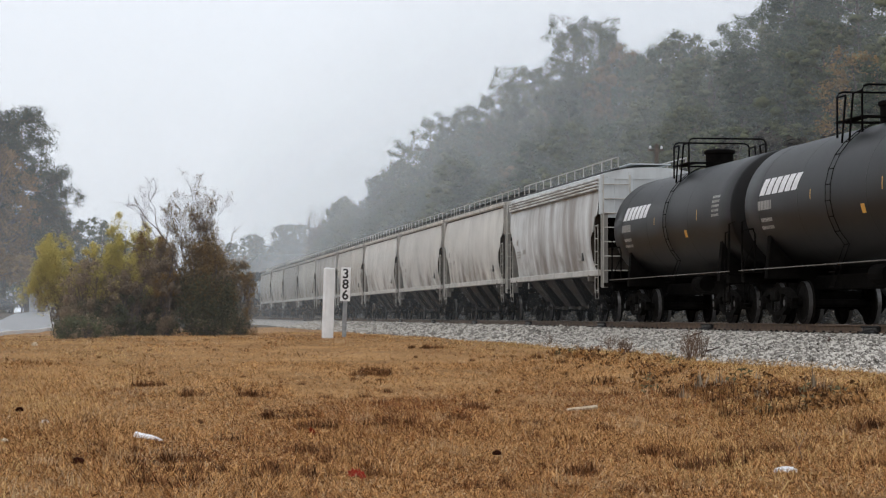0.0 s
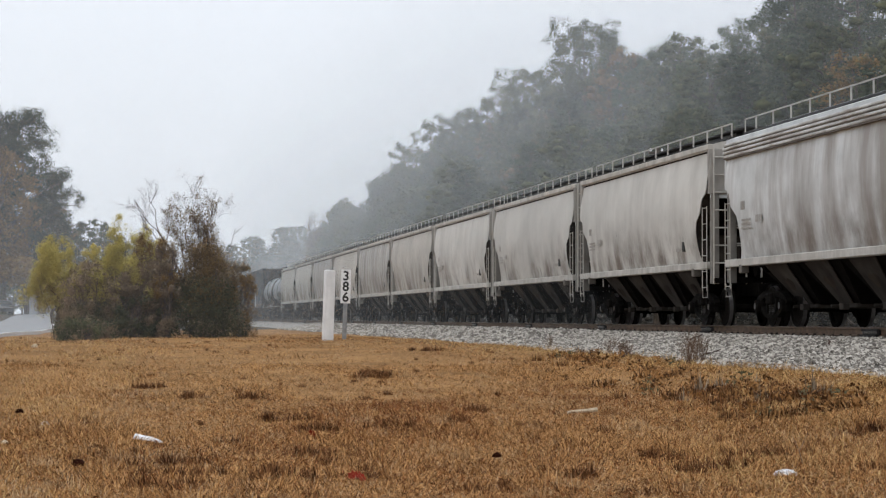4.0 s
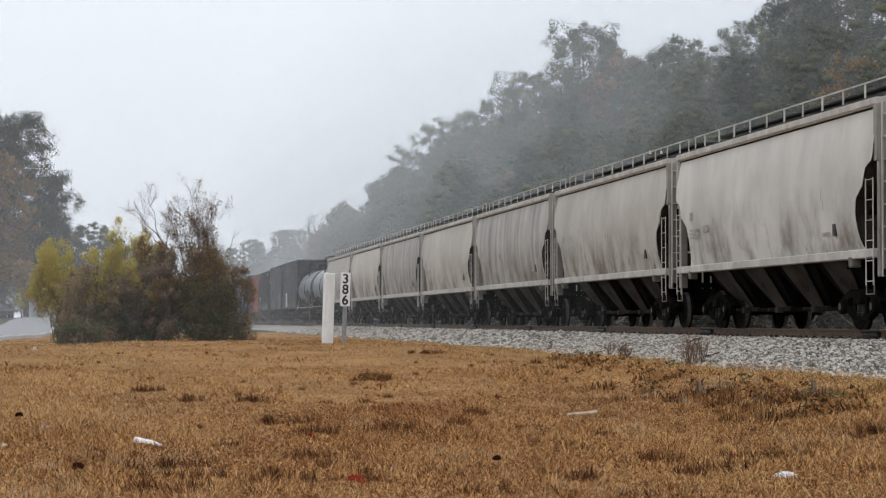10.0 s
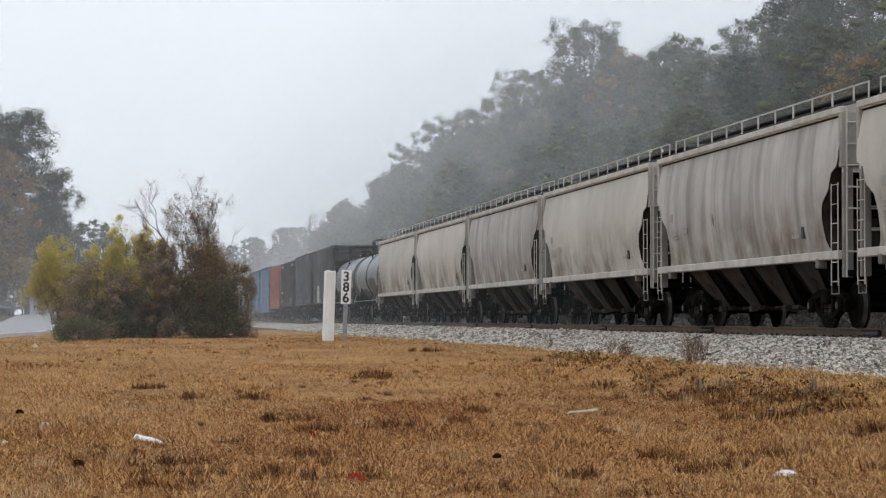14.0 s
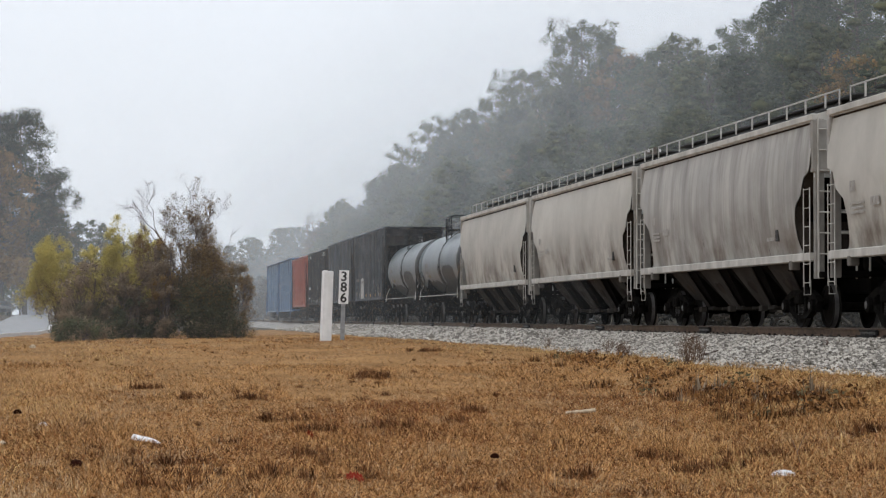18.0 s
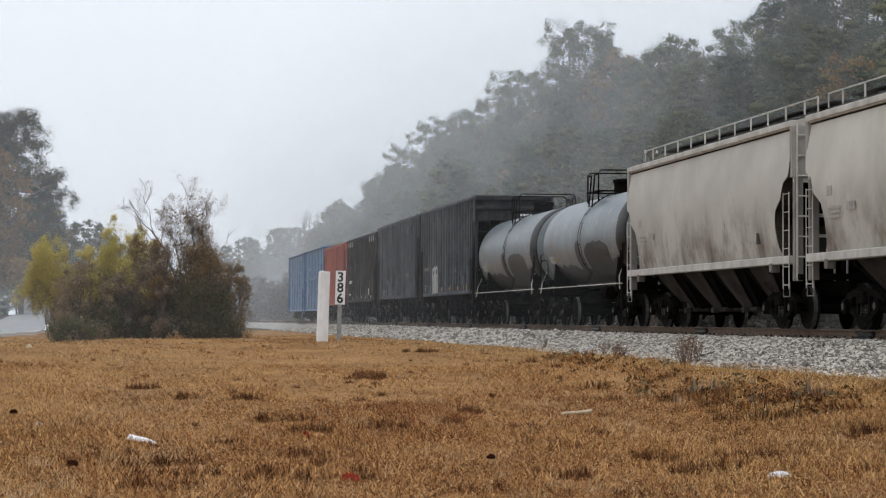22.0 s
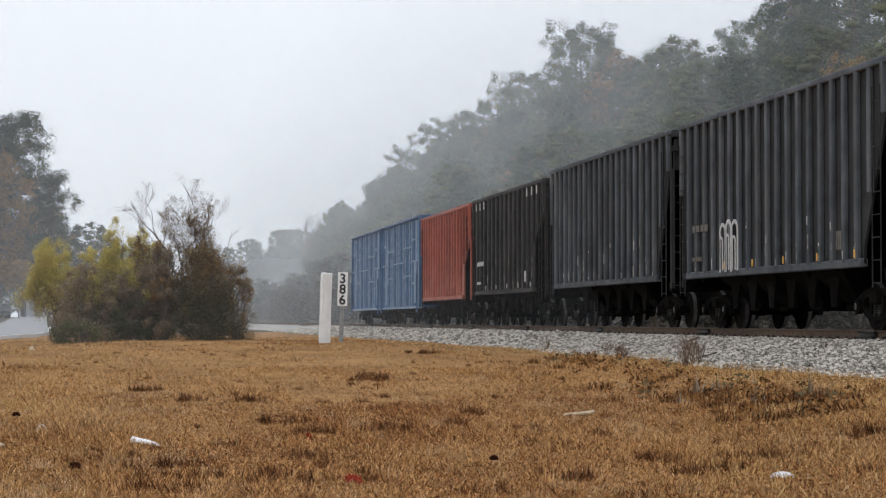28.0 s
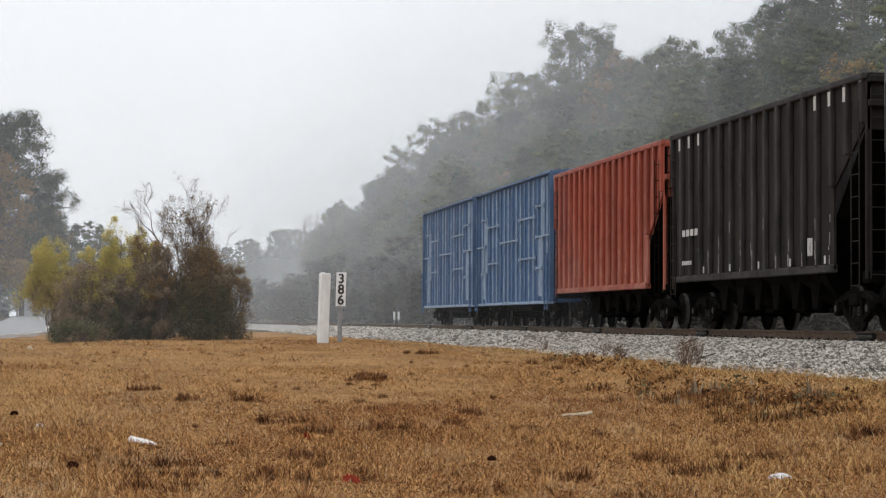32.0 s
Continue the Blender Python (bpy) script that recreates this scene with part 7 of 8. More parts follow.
    bush("yellow-leaved shrub fading to brown below", 0.95, 68.0, 3.1, 1.5,
         [("yellow_leaf", 0.48, 1.0, 35, 150, 0.029, 0.9), ("bush_brown", 0.15, 0.9, 55, 131, 0.036, 1.0), ("bush_leaf", 0.0, 0.5, 36, 131, 0.036, 1.0)], 64, 14, plume=18)
    ob = bush("spreading yellow shrub on a bent dark trunk beside the road", -2.05, 70.0, 3.1, 2.05,
              [("yellow_leaf", 0.52, 1.0, 100, 140, 0.032, 1.15), ("yellow_leaf", 0.36, 0.6, 18, 110, 0.032, 0.6), ("autumn", 0.38, 0.62, 24, 100, 0.032, 0.6)], 65, 3, plume=17)
    g, rng = Geo(), np.random.default_rng(165)
    g.tube([(0.45, 0, 0), (0.25, 0, 0.45), (0.02, 0, 0.95), (-0.08, 0, 1.7)], 0.045, 6, 0.025)
    limb(g, rng, (-0.05, 0, 1.3), (-0.5, 0, 2.3), 0.02)
    limb(g, rng, (-0.05, 0, 1.4), (0.4, 0, 2.4), 0.02)
    part("trunk", g, M["dark_twig"], ob, "bent dark trunk")
    bush("yellow-brown shrub leaning out of the thicket", -1.42, 69.4, 2.3, 1.3, [("autumn", 0.15, 0.9, 34, 100, 0.034, 1.0), ("yellow_leaf", 0.5, 1.0, 30, 100, 0.032, 1.0), ("bush_brown", 0.0, 0.7, 34, 110, 0.036, 1.0)], 78, 10, plume=17)
    bush("brown leafy shrub in the thicket", -1.0, 65.5, 2.25, 1.8, [("yellow_leaf", 0.55, 1.0, 22, 110, 0.032, 1.05), ("bush_brown", 0.05, 1.0, 70, 144, 0.036, 1.05), ("bush_leaf", 0.0, 0.5, 30, 131, 0.036, 1.0)], 67, 12)
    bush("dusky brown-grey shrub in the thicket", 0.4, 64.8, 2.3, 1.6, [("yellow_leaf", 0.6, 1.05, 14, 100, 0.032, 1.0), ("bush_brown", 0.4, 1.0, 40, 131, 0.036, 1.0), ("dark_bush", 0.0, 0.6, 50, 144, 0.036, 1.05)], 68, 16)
    bush("russet shrub in the thicket", 1.35, 64.6, 2.9, 1.3, [("bush_brown", 0.1, 1.0, 60, 144, 0.036, 1.0), ("rust_leaf", 0.45, 1.0, 26, 107, 0.032, 1.0)], 69, 14)
    bush("reddish-brown shrub at the edge of the thicket", 3.65, 66.5, 2.3, 1.2, [("rust_leaf", 0.0, 1.0, 60, 100, 0.032, 1.0), ("bush_brown", 0.1, 1.0, 30, 80, 0.030, 1.05)], 70, 12)
    bush("low green creeper at the thicket's foot", -0.95, 63.6, 0.62, 1.8, [("oak", 0.0, 1.0, 46, 107, 0.032, 1.1), ("bush_brown", 0.0, 1.0, 16, 90, 0.03, 1.1)], 71, 8)
    bush("yellowing shrub among the brown ones", -0.75, 69.0, 3.0, 1.5, [("yellow_leaf", 0.33, 1.0, 67, 140, 0.032, 1.0), ("bush_brown", 0.0, 0.6, 36, 120, 0.036, 1.0)], 75, 12, plume=18)
    bush("yellow-brown shrub behind the bush", 0.75, 69.5, 3.45, 1.5, [("yellow_leaf", 0.38, 1.0, 62, 120, 0.03, 1.0), ("bush_brown", 0.1, 0.8, 40, 110, 0.036, 1.0)], 76, 12, plume=18)
    bush("ochre shrub fading to brown in the thicket", 0.95, 66.8, 3.35, 1.5, [("rust_leaf", 0.35, 1.0, 50, 110, 0.032, 1.0), ("yellow_leaf", 0.6, 1.0, 16, 90, 0.03, 1.0), ("bush_brown", 0.0, 0.8, 50, 120, 0.036, 1.0)], 79, 12, plume=19)
    bush("shaggy brown shrub below the yellow leaves", -1.3, 69.0, 2.0, 1.4, [("bush_brown", 0.0, 1.0, 50, 131, 0.036, 1.0), ("bush_leaf", 0.0, 0.7, 30, 120, 0.036, 1.0)], 77, 10)
    bush("straggling shrub behind the thicket", 2.9, 69.0, 2.7, 1.6, [("bush_brown", 0.0, 1.0, 60, 120, 0.036, 1.0)], 73, 12)


build_thicket()


# ---------------------------------------------------------------- trees, shed and pole beside the road
def build_roadside():
    random.seed(3)
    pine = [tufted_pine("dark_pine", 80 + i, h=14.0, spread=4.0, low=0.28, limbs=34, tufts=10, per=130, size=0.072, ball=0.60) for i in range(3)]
    russet = tree_meshes("broad", "rust_leaf", 84, h=11.0, spread=3.2, low=0.30, n=95, per=150, size=0.08, ball=0.9, core=0.0)
    green = tree_meshes("broad", "oak", 86, h=12.0, spread=3.4, low=0.3, n=70, per=80, size=0.14, ball=1.0)
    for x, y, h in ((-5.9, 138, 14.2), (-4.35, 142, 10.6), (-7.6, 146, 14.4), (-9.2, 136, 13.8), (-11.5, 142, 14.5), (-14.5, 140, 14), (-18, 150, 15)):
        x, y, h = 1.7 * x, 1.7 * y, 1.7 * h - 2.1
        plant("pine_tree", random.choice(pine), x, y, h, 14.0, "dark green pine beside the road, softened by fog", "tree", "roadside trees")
    for x, y, h in ((-7.2, 131, 11.2), (-5.2, 150, 9.0), (-9.0, 128, 9.0), (-12, 130, 11)):
        x, y, h = 1.7 * x, 1.7 * y, 1.7 * h - 2.1
        plant("broadleaf_tree", russet, x, y, h, 11.0, "russet-leaved tree beside the road, softened by fog", "tree", "roadside trees")
    low_r = tree_meshes("broad", "rust_leaf", 88, h=6.0, spread=2.6, low=0.52, n=60, per=90, size=0.09, ball=0.7)
    for x, y, h in ((-6.9, 118, 5.0), (-8.8, 120, 5.4), (-5.6, 126, 4.6)):
        x, y, h = 1.7 * x, 1.7 * y, 1.7 * h - 2.1
        plant("small_tree", low_r, x, y, h, 6.0, "small orange-brown tree overhanging the road", "tree", "roadside trees")
    for x, y, h in ((-14.6, 262, 9), (-16.5, 268, 10), (-18.5, 275, 10), (-15, 285, 9)):
        plant("broadleaf_tree", green, x, y, h, 12.0, "dull green tree further down the road", "tree", "roadside trees")
    hedge = tree_meshes("broad", "bush_leaf", 95, h=3.0, spread=1.5, low=0.03, n=40, per=90, size=0.09, ball=0.6)
    for i in range(11):
        x, y = -11.9 - 0.75 * i + random.uniform(-0.2, 0.2), 226 + random.uniform(-5, 8)
        plant("hedge_shrub", hedge, x, y, random.uniform(1.4, 2.6), 3.0, "dull green hedge shrub beside the road", "shrub", "roadside hedge", squash=1.2)
    # wooded rise far down the valley
    far_pine = [tree_meshes("pine", "far_leaf", 90 + i, h=18.0, spread=3.8, low=0.42, n=46, per=60, size=0.25, ball=1.25) for i in range(2)]
    far_broad = tree_meshes("broad", "far_leaf", 93, h=15.0, spread=4.6, low=0.12, n=56, per=60, size=0.27, ball=1.4)
    for x, y, h in ((28.5, 482, 17.4), (31.5, 490, 16.4), (25.6, 486, 16.2), (34.5, 478, 17.6), (37.0, 482, 17.2), (39.6, 486, 16.4), (22.5, 495, 14.5), (41.5, 480, 11)):
        plant("pine_tree", random.choice(far_pine), x, y, h + 0.6, 18.0, "distant pine fading into the fog", "tree", "far valley trees", squash=1.15)
    for i in range(26):
        x, y = -40 + 3.6 * i + random.uniform(-1.5, 1.5), 505 + random.uniform(-12, 25)
        h = (13.5 if x > 15 else 9 + 5 * abs(math.sin(x * 0.2))) * random.uniform(0.8, 1.0)
        plant("broadleaf_tree", far_broad, x, y, h, 15.0, "distant leafy tree fading into the fog", "tree", "far valley trees", squash=1.3)
    for x, y, h in ((-7.5, 330, 13), (-4.2, 335, 15), (-1.0, 332, 13.5), (2.2, 338, 12), (-12, 336, 13)):
        plant("broadleaf_tree", far_broad, x, y, h, 15.0, "hazy leafy tree behind the thicket", "tree", "far valley trees", squash=1.2)
    # bare tree at the end of the hillside wood
    rng = np.random.default_rng(97)
    z = float(ground_z(35.5, 385))
    ob = thing("bare_tree", "leafless tree at the end of the wood, pale in fog", "tree", "hillside wood", at=pose(36.6, 402, z))
    g = Geo()
    g.tube([(0, 0, 0), (0.2, 0, 6), (0, 0.2, 11)], 0.28, 6, 0.1)
    stems(g, rng, 14, (0, 0, 5.0), 13.0, 3.4, 0.1, 3)
    part("trunk", g, M["twig"], ob)
    # shed
    shed = thing("shed", "low white metal-sided shed beyond the trees", "building", at=pose(-9.55, 252, float(ground_z(-9.55, 252)) - 0.05))
    wall = part("wall", Geo().box(-1.3, 1.3, 0, 5, 0, 3.0, 0.02), M["siding"], shed)
    for i in range(7):
        part("siding_rib", Geo().box(-1.25 + i * 0.41, -1.20 + i * 0.41, -0.03, 0.0, 0, 3.0), M["siding"], wall)
    part("roof", Geo().prism([(-1.45, 2.95), (1.45, 2.95), (1.1, 3.3), (0.5, 3.55), (-0.5, 3.55), (-1.1, 3.3)], -0.3, 5.3), M["roofing"], shed)
    part("door", Geo().box(0.2, 1.05, -0.05, 0.0, 0, 2.05, 0.01), M["roofing"], shed, "grey metal door")
    # poles along the road
    for x, y in ((-9.95, 238), (-14.0, 262)):
        pole = thing("utility_pole", "weathered wooden utility pole beside the road", "utility pole", "roadside poles", at=pose(x, y, float(ground_z(x, y)) - 0.1))
        part("shaft", Geo().tube([(0, 0, 0), (0, 0, 8.5)], 0.15, 8, 0.11), M["bark"], pole)
        part("crossarm", Geo().box(-1.1, 1.1, -0.06, 0.06, 7.8, 7.95, 0.01), M["bark"], pole)
        for dx in (-1.0, -0.5, 0.5, 1.0):
            part("insulator", Geo().lathe([(7.95, 0.03), (8.0, 0.06), (8.1, 0.05), (8.14, 0.02)], 8, "z", (dx, 0, 0)), M["sign_white"], pole)
    # a parked car, mostly beyond the edge of the clearing
    car = thing("parked_car", "dark parked car beside the road", "car", at=pose(-11.4, 214, float(ground_z(-11.4, 214)) + 0.02, 0, 0, 8))
    prof = [(-2.2, 0.35), (-2.25, 0.7), (-2.1, 0.9), (-1.3, 0.98), (-0.7, 1.42), (0.8, 1.45), (1.5, 1.0), (2.1, 0.92), (2.25, 0.6), (2.2, 0.35)]
    part("body", Geo().prism(prof, -0.86, 0.86, "x"), M["car_dark"], car)
    part("windscreen", Geo().add([(-0.7, -1.28, 1.0), (0.7, -1.28, 1.0), (0.62, -0.74, 1.40), (-0.62, -0.74, 1.40)], [(0, 1, 2, 3)]), M["glass"], car)
    for s in (-1, 1):
        part("side_window", Geo().box(min(s * 0.862, s * 0.868), max(s * 0.862, s * 0.868), -0.9, 0.95, 1.0, 1.34), M["glass"], car)
        for wy in (-1.4, 1.35):
            wh = part("wheel", Geo().lathe([(s * 0.70, 0.2), (s * 0.70, 0.32), (s * 0.88, 0.32), (s * 0.88, 0.2)], 18, "x", (0, wy, 0.32)), M["rubber"], car)
            part("rim", Geo().lathe([(s * 0.80, 0.02), (s * 0.885, 0.20), (s * 0.87, 0.20)], 12, "x", (0, wy, 0.32)), M["zinc"], wh)


build_roadside()


# ---------------------------------------------------------------- milepost, posts and markers
def build_signs():
    z = float(ground_z(5.49, 57.0))
    post = thing("concrete_post", "leaning white-painted square concrete post in dry grass", "post", at=pose(5.47, 57.0, z - 0.15, 0, 1.7, 8))
    part("shaft", Geo().box(-0.135, 0.135, -0.12, 0.12, 0, 2.02, 0.018), M["post_white"], post)
    part("cap_chip", Geo().box(-0.10, -0.02, -0.10, 0.10, 2.018, 2.035, 0.006), M["post_white"], post)
    z = float(ground_z(6.02, 58.1))
    sign = thing("milepost_sign", "white vertical milepost sign with black figures on a steel post", "sign", at=pose(6.03, 58.1, z - 0.1, 0, 1.6, -8))
    part("post", Geo().box(-0.035, 0.035, 0.0, 0.04, 0, 1.98, 0.006).box(-0.06, -0.035, 0.02, 0.035, 0, 1.95).box(0.035, 0.06, 0.02, 0.035, 0, 1.95), M["zinc"], sign, "galvanised channel post")
    plate = part("plate", Geo().box(-0.135, 0.135, -0.012, 0.0, 1.08, 2.0, 0.004), M["sign_white"], sign)
    for i, ch in enumerate("386"):
        cu = bpy.data.curves.new("figure", "FONT")
        cu.body, cu.size, cu.align_x, cu.extrude, cu.offset = ch, 0.36, "CENTER", 0.002, 0.008
        ob = new("figure", cu)
        dg = bpy.context.evaluated_depsgraph_get()
        me = bpy.data.meshes.new_from_object(ob.evaluated_get(dg))
        bpy.data.objects.remove(ob)
        me.materials.clear()
        me.materials.append(M["black_letter"])
        part("figure", me, None, plate, at=pose(0, -0.016, 1.71 - 0.29 * i, 90, 0, 0))
    for zz in (1.12, 1.95):
        part("bolt", Geo().lathe([(-0.02, 0.012), (-0.012, 0.016)], 8, "y", (0, 0, zz)), M["zinc"], plate)
    for dx in (0.0, 0.35):
        x, y = 19.2 + dx, 148.0 + dx
        mk = thing("marker_stake", "slim pale marker stake beyond the rails", "post", "marker stakes", at=pose(x, y, float(ground_z(x, y)) - 0.1))
        part("stake", Geo().box(-0.03, 0.03, -0.02, 0.02, 0, 1.5, 0.005), M["zinc"], mk)
        part("flag", Geo().box(-0.07, 0.07, -0.03, -0.02, 1.0, 1.55, 0.01), M["sign_white"], mk)
    # old telegraph pole behind the track
    x, y = 20.0, 78.7
    pole = thing("telegraph_pole", "old wooden telegraph pole with white insulators behind the track", "utility pole", at=pose(x, y, float(ground_z(x, y)) - 0.1))
    part("shaft", Geo().tube([(0, 0, 0), (0.03, 0, 7.4)], 0.13, 8, 0.08), M["bark"], pole)
    arm = part("crossarm", Geo().box(-0.3, 0.3, -0.04, 0.04, 7.12, 7.2, 0.01), M["bark"], pole)
    for dx in (-0.22, 0.22):
        part("insulator", Geo().lathe([(7.2, 0.02), (7.22, 0.05), (7.28, 0.045), (7.33, 0.02)], 8, "z", (dx, 0, 0)), M["sign_white"], arm)


build_signs()


# ---------------------------------------------------------------- weeds and litter
def tuft(seed, n, spread, height, width, curl=0.6):
    """Corner points of the blades of one tuft."""
    rng = np.random.default_rng(seed)
    a, r = rng.uniform(0, 6.28, n), spread * np.sqrt(rng.random(n))
    base = np.stack([np.cos(a) * r, np.sin(a) * r, rng.uniform(-0.01, 0.02, n)], -1)
    h = height * rng.uniform(0.35, 1.1, n)
    t, tilt = rng.uniform(0, 6.28, n), np.abs(rng.normal(0, curl, n))
    tip = base + np.stack([np.cos(t) * h * np.sin(tilt), np.sin(t) * h * np.sin(tilt), h * np.cos(tilt).clip(0.1)], -1)
    w = width * rng.uniform(0.6, 1.4, n)
    s = np.stack([-np.sin(t + 0.5) * w, np.cos(t + 0.5) * w, np.zeros(n)], -1)
    return np.stack([base - s, base + s, tip], 1)


def scatter(name, label, mat, kinds, spots):
    """Tufts set about the field, as one growth. spots: (x, y, size)."""
    rng, out = random.Random(len(spots)), []
    for x, y, s in spots:
        q = rng.choice(kinds).copy()
        a, sx = rng.uniform(0, 6.28), rng.uniform(0.8, 1.5)
        c, d = math.cos(a), math.sin(a)
        px, py = q[..., 0] * c - q[..., 1] * d, q[..., 0] * d + q[..., 1] * c
        out.append(np.stack([px * s * sx + x, py * s + y, q[..., 2] * s + float(ground_z(x, y))], -1))
    p = np.concatenate(out)
    tagged(new(name, tris_mesh(name, mat, p[:, 0], p[:, 1], p[:, 2])), label, "weeds", kind="stuff")


def build_weeds():
    random.seed(21)
    dark = surface("dark_weed_and_shade", (0.042, 0.019, 0.0095), (0.23, 0.106, 0.043), 3.0, 0.9, bump=0.0, island=True, spec=0.12)
    spots = []
    # the listed clumps also stand in for shadow pockets in the sward
    for x, y, k in ((0.40, 32.5, 2), (1.79, 29.7, 4), (1.83, 25.5, 4), (0.37, 19.0, 4), (1.11, 17.4, 4), (0.56, 17.7, 3), (0.40, 16.8, 3), (4.06, 35.3, 6), (6.47, 46.2, 4), (2.03, 23.9, 4), (3.03, 24.0, 4),
                    (3.85, 24.6, 2), (4.63, 26.9, 3), (4.40, 23.6, 2), (1.85, 20.1, 4), (3.88, 17.8, 3), (6.08, 19.5, 5), (4.91, 18.0, 4), (7.87, 21.5, 5), (4.97, 19.4, 3), (4.3, 36.2, 3), (0.9, 29.5, 2)):
        # each clump is a few tufts side by side
        spots += [(x + random.gauss(0, 0.05 * k), y + random.gauss(0, 0.03 * k), random.uniform(0.8, 1.35)) for _ in range(k)]
    for i in range(330):
        y = 16 + 40 * random.random() ** 1.9
        x = random.uniform(-0.06 * y, min(0.38 * y, 11.0))
        if math.sin(x * 0.9 + 1.7 * math.sin(y * 0.35)) + random.gauss(0, 0.6) > 0.1:
            spots.append((x, y, random.uniform(0.35, 1.0) * (1.0 if y < 32 else 0.6)))
    scatter("weed_clumps", "dark dead weed clumps, also standing in for shadow pockets in dry grass", dark, [tuft(200 + i, 120, 0.06 + 0.025 * i, 0.125, 0.0042, 1.0) for i in range(4)], spots)
    spots = []
    for i in range(160):
        y = 16 + 44 * random.random()
        spots.append((random.uniform(-0.06 * y, min(0.38 * y, 11.2)), y, random.uniform(0.5, 1.0)))
    scatter("straw_tufts", "pale straw tufts standing in dry grass", M["stem_straw"], [tuft(210 + i, 70, 0.12, 0.14, 0.003, 0.7) for i in range(3)], spots)
    # ragged band of dock and brambles below the ballast
    rng = np.random.default_rng(31)
    for nm, mat, k in (("dock_weeds", "bramble", 230),):
        spots = []
        for i in range(42):
            y = rng.uniform(24, 33) if i % 4 else rng.uniform(33, 46)
            spots.append((float(np.interp(y, [24, 46], [7.9, 9.2]) + rng.normal(0, 0.6)), float(y), rng.uniform(0.5, 1.05)))
        scatter(nm, "ragged reddish-brown weeds below the ballast", M[mat], [tuft(k + i, 80, 0.18, 0.18, 0.010, 0.85) for i in range(3)], spots)
    for nm, mat, n in (("bramble_weeds", "bramble", 115), ("bramble_weeds", "bush_leaf", 12)):
        y = 24 + 20 * rng.random(n) ** 2.0
        x = np.interp(y, [24, 46], [8.0, 9.3]) + rng.normal(0, 0.55, n)
        c = np.stack([x, y, ground_z(x, y) + rng.uniform(0.03, 0.16, n)], -1)
        p, u, w = clumps(rng, c, np.full(n, 0.14), 20, 0.036, 0.6)
        tagged(new(nm, leaves_mesh(nm, M[mat], p, u, w)), "ragged leafy brown brambles below the ballast", "weeds", kind="stuff")
    # dark tufts fill the shaded gaps among the bramble leaves
    scatter("bramble_shade", "dark tufts standing in for shade among the brambles below the ballast", dark, [tuft(250 + i, 60, 0.2, 0.13, 0.007, 0.9) for i in range(3)],
            [(float(rng.uniform(7.6, 9.4)), float(rng.uniform(26, 30.5)), 1.0) for _ in range(24)])
    scatter("grey_weeds", "withered grey broad-leaved weeds standing in dry grass", M["greyweed"], [tuft(240 + i, 10, 0.06, 0.27, 0.014, 0.55) for i in range(3)],
            [(8.18, 29.7, 1.0), (8.26, 29.9, 1.1), (8.50, 29.8, 1.1), (8.60, 29.9, 0.9), (8.25, 27.1, 0.9), (8.36, 27.0, 0.7), (8.92, 26.9, 1.1), (9.03, 27.0, 1.2), (9.12, 27.1, 0.8), (9.3, 30.6, 0.7), (7.6, 28.4, 0.7)])
    # dark tufts put shade beneath the grey weeds
    scatter("shaded_weeds", "dark bramble tufts for the shade between grey weeds", dark, [tuft(260 + i, 110, 0.2, 0.2, 0.008, 0.9) for i in range(3)],
            [(8.42 + 0.07 * i, 26.6 + 0.05 * i, 0.9) for i in range(7)] + [(8.30 + 0.06 * i, 29.5, 0.7) for i in range(4)])
    # twiggy dead shrub at the foot of the ballast, and bramble by it
    for x, y, h, n in ((10.80, 39.9, 0.62, 17), (11.0, 40.3, 0.60, 17), (11.25, 40.7, 0.56, 16), (10.65, 39.6, 0.46, 14), (10.3, 43.4, 0.36, 16), (10.6, 44.2, 0.34, 16), (11.0, 47.5, 0.4, 14), (11.3, 56.0, 0.4, 12)):
        g = Geo()
        rg = np.random.default_rng(int(x * 100 + y))
        stems(g, rg, n, (0, 0, 0), h, 0.26, 0.0055, 2)
        ob = thing("dead_shrub", "dead twiggy weed stalks against the ballast", "shrub", "dead stalks", at=pose(x, y, float(ground_z(x, y))))
        part("stem", g, M["stalk"], ob)
    # thin stalk
    ob = thing("dead_stalk", "single thin dead stalk standing in the grass", "weed", at=pose(5.95, 18.2, float(ground_z(5.95, 18.2))))
    part("stem", Geo().tube([(0, 0, 0), (-0.04, 0, 0.14), (-0.09, 0.01, 0.26)], 0.004, 4, 0.002).tube([(-0.04, 0, 0.14), (0.04, 0, 0.3)], 0.003, 4, 0.0015), M["twig"], ob)


build_weeds()


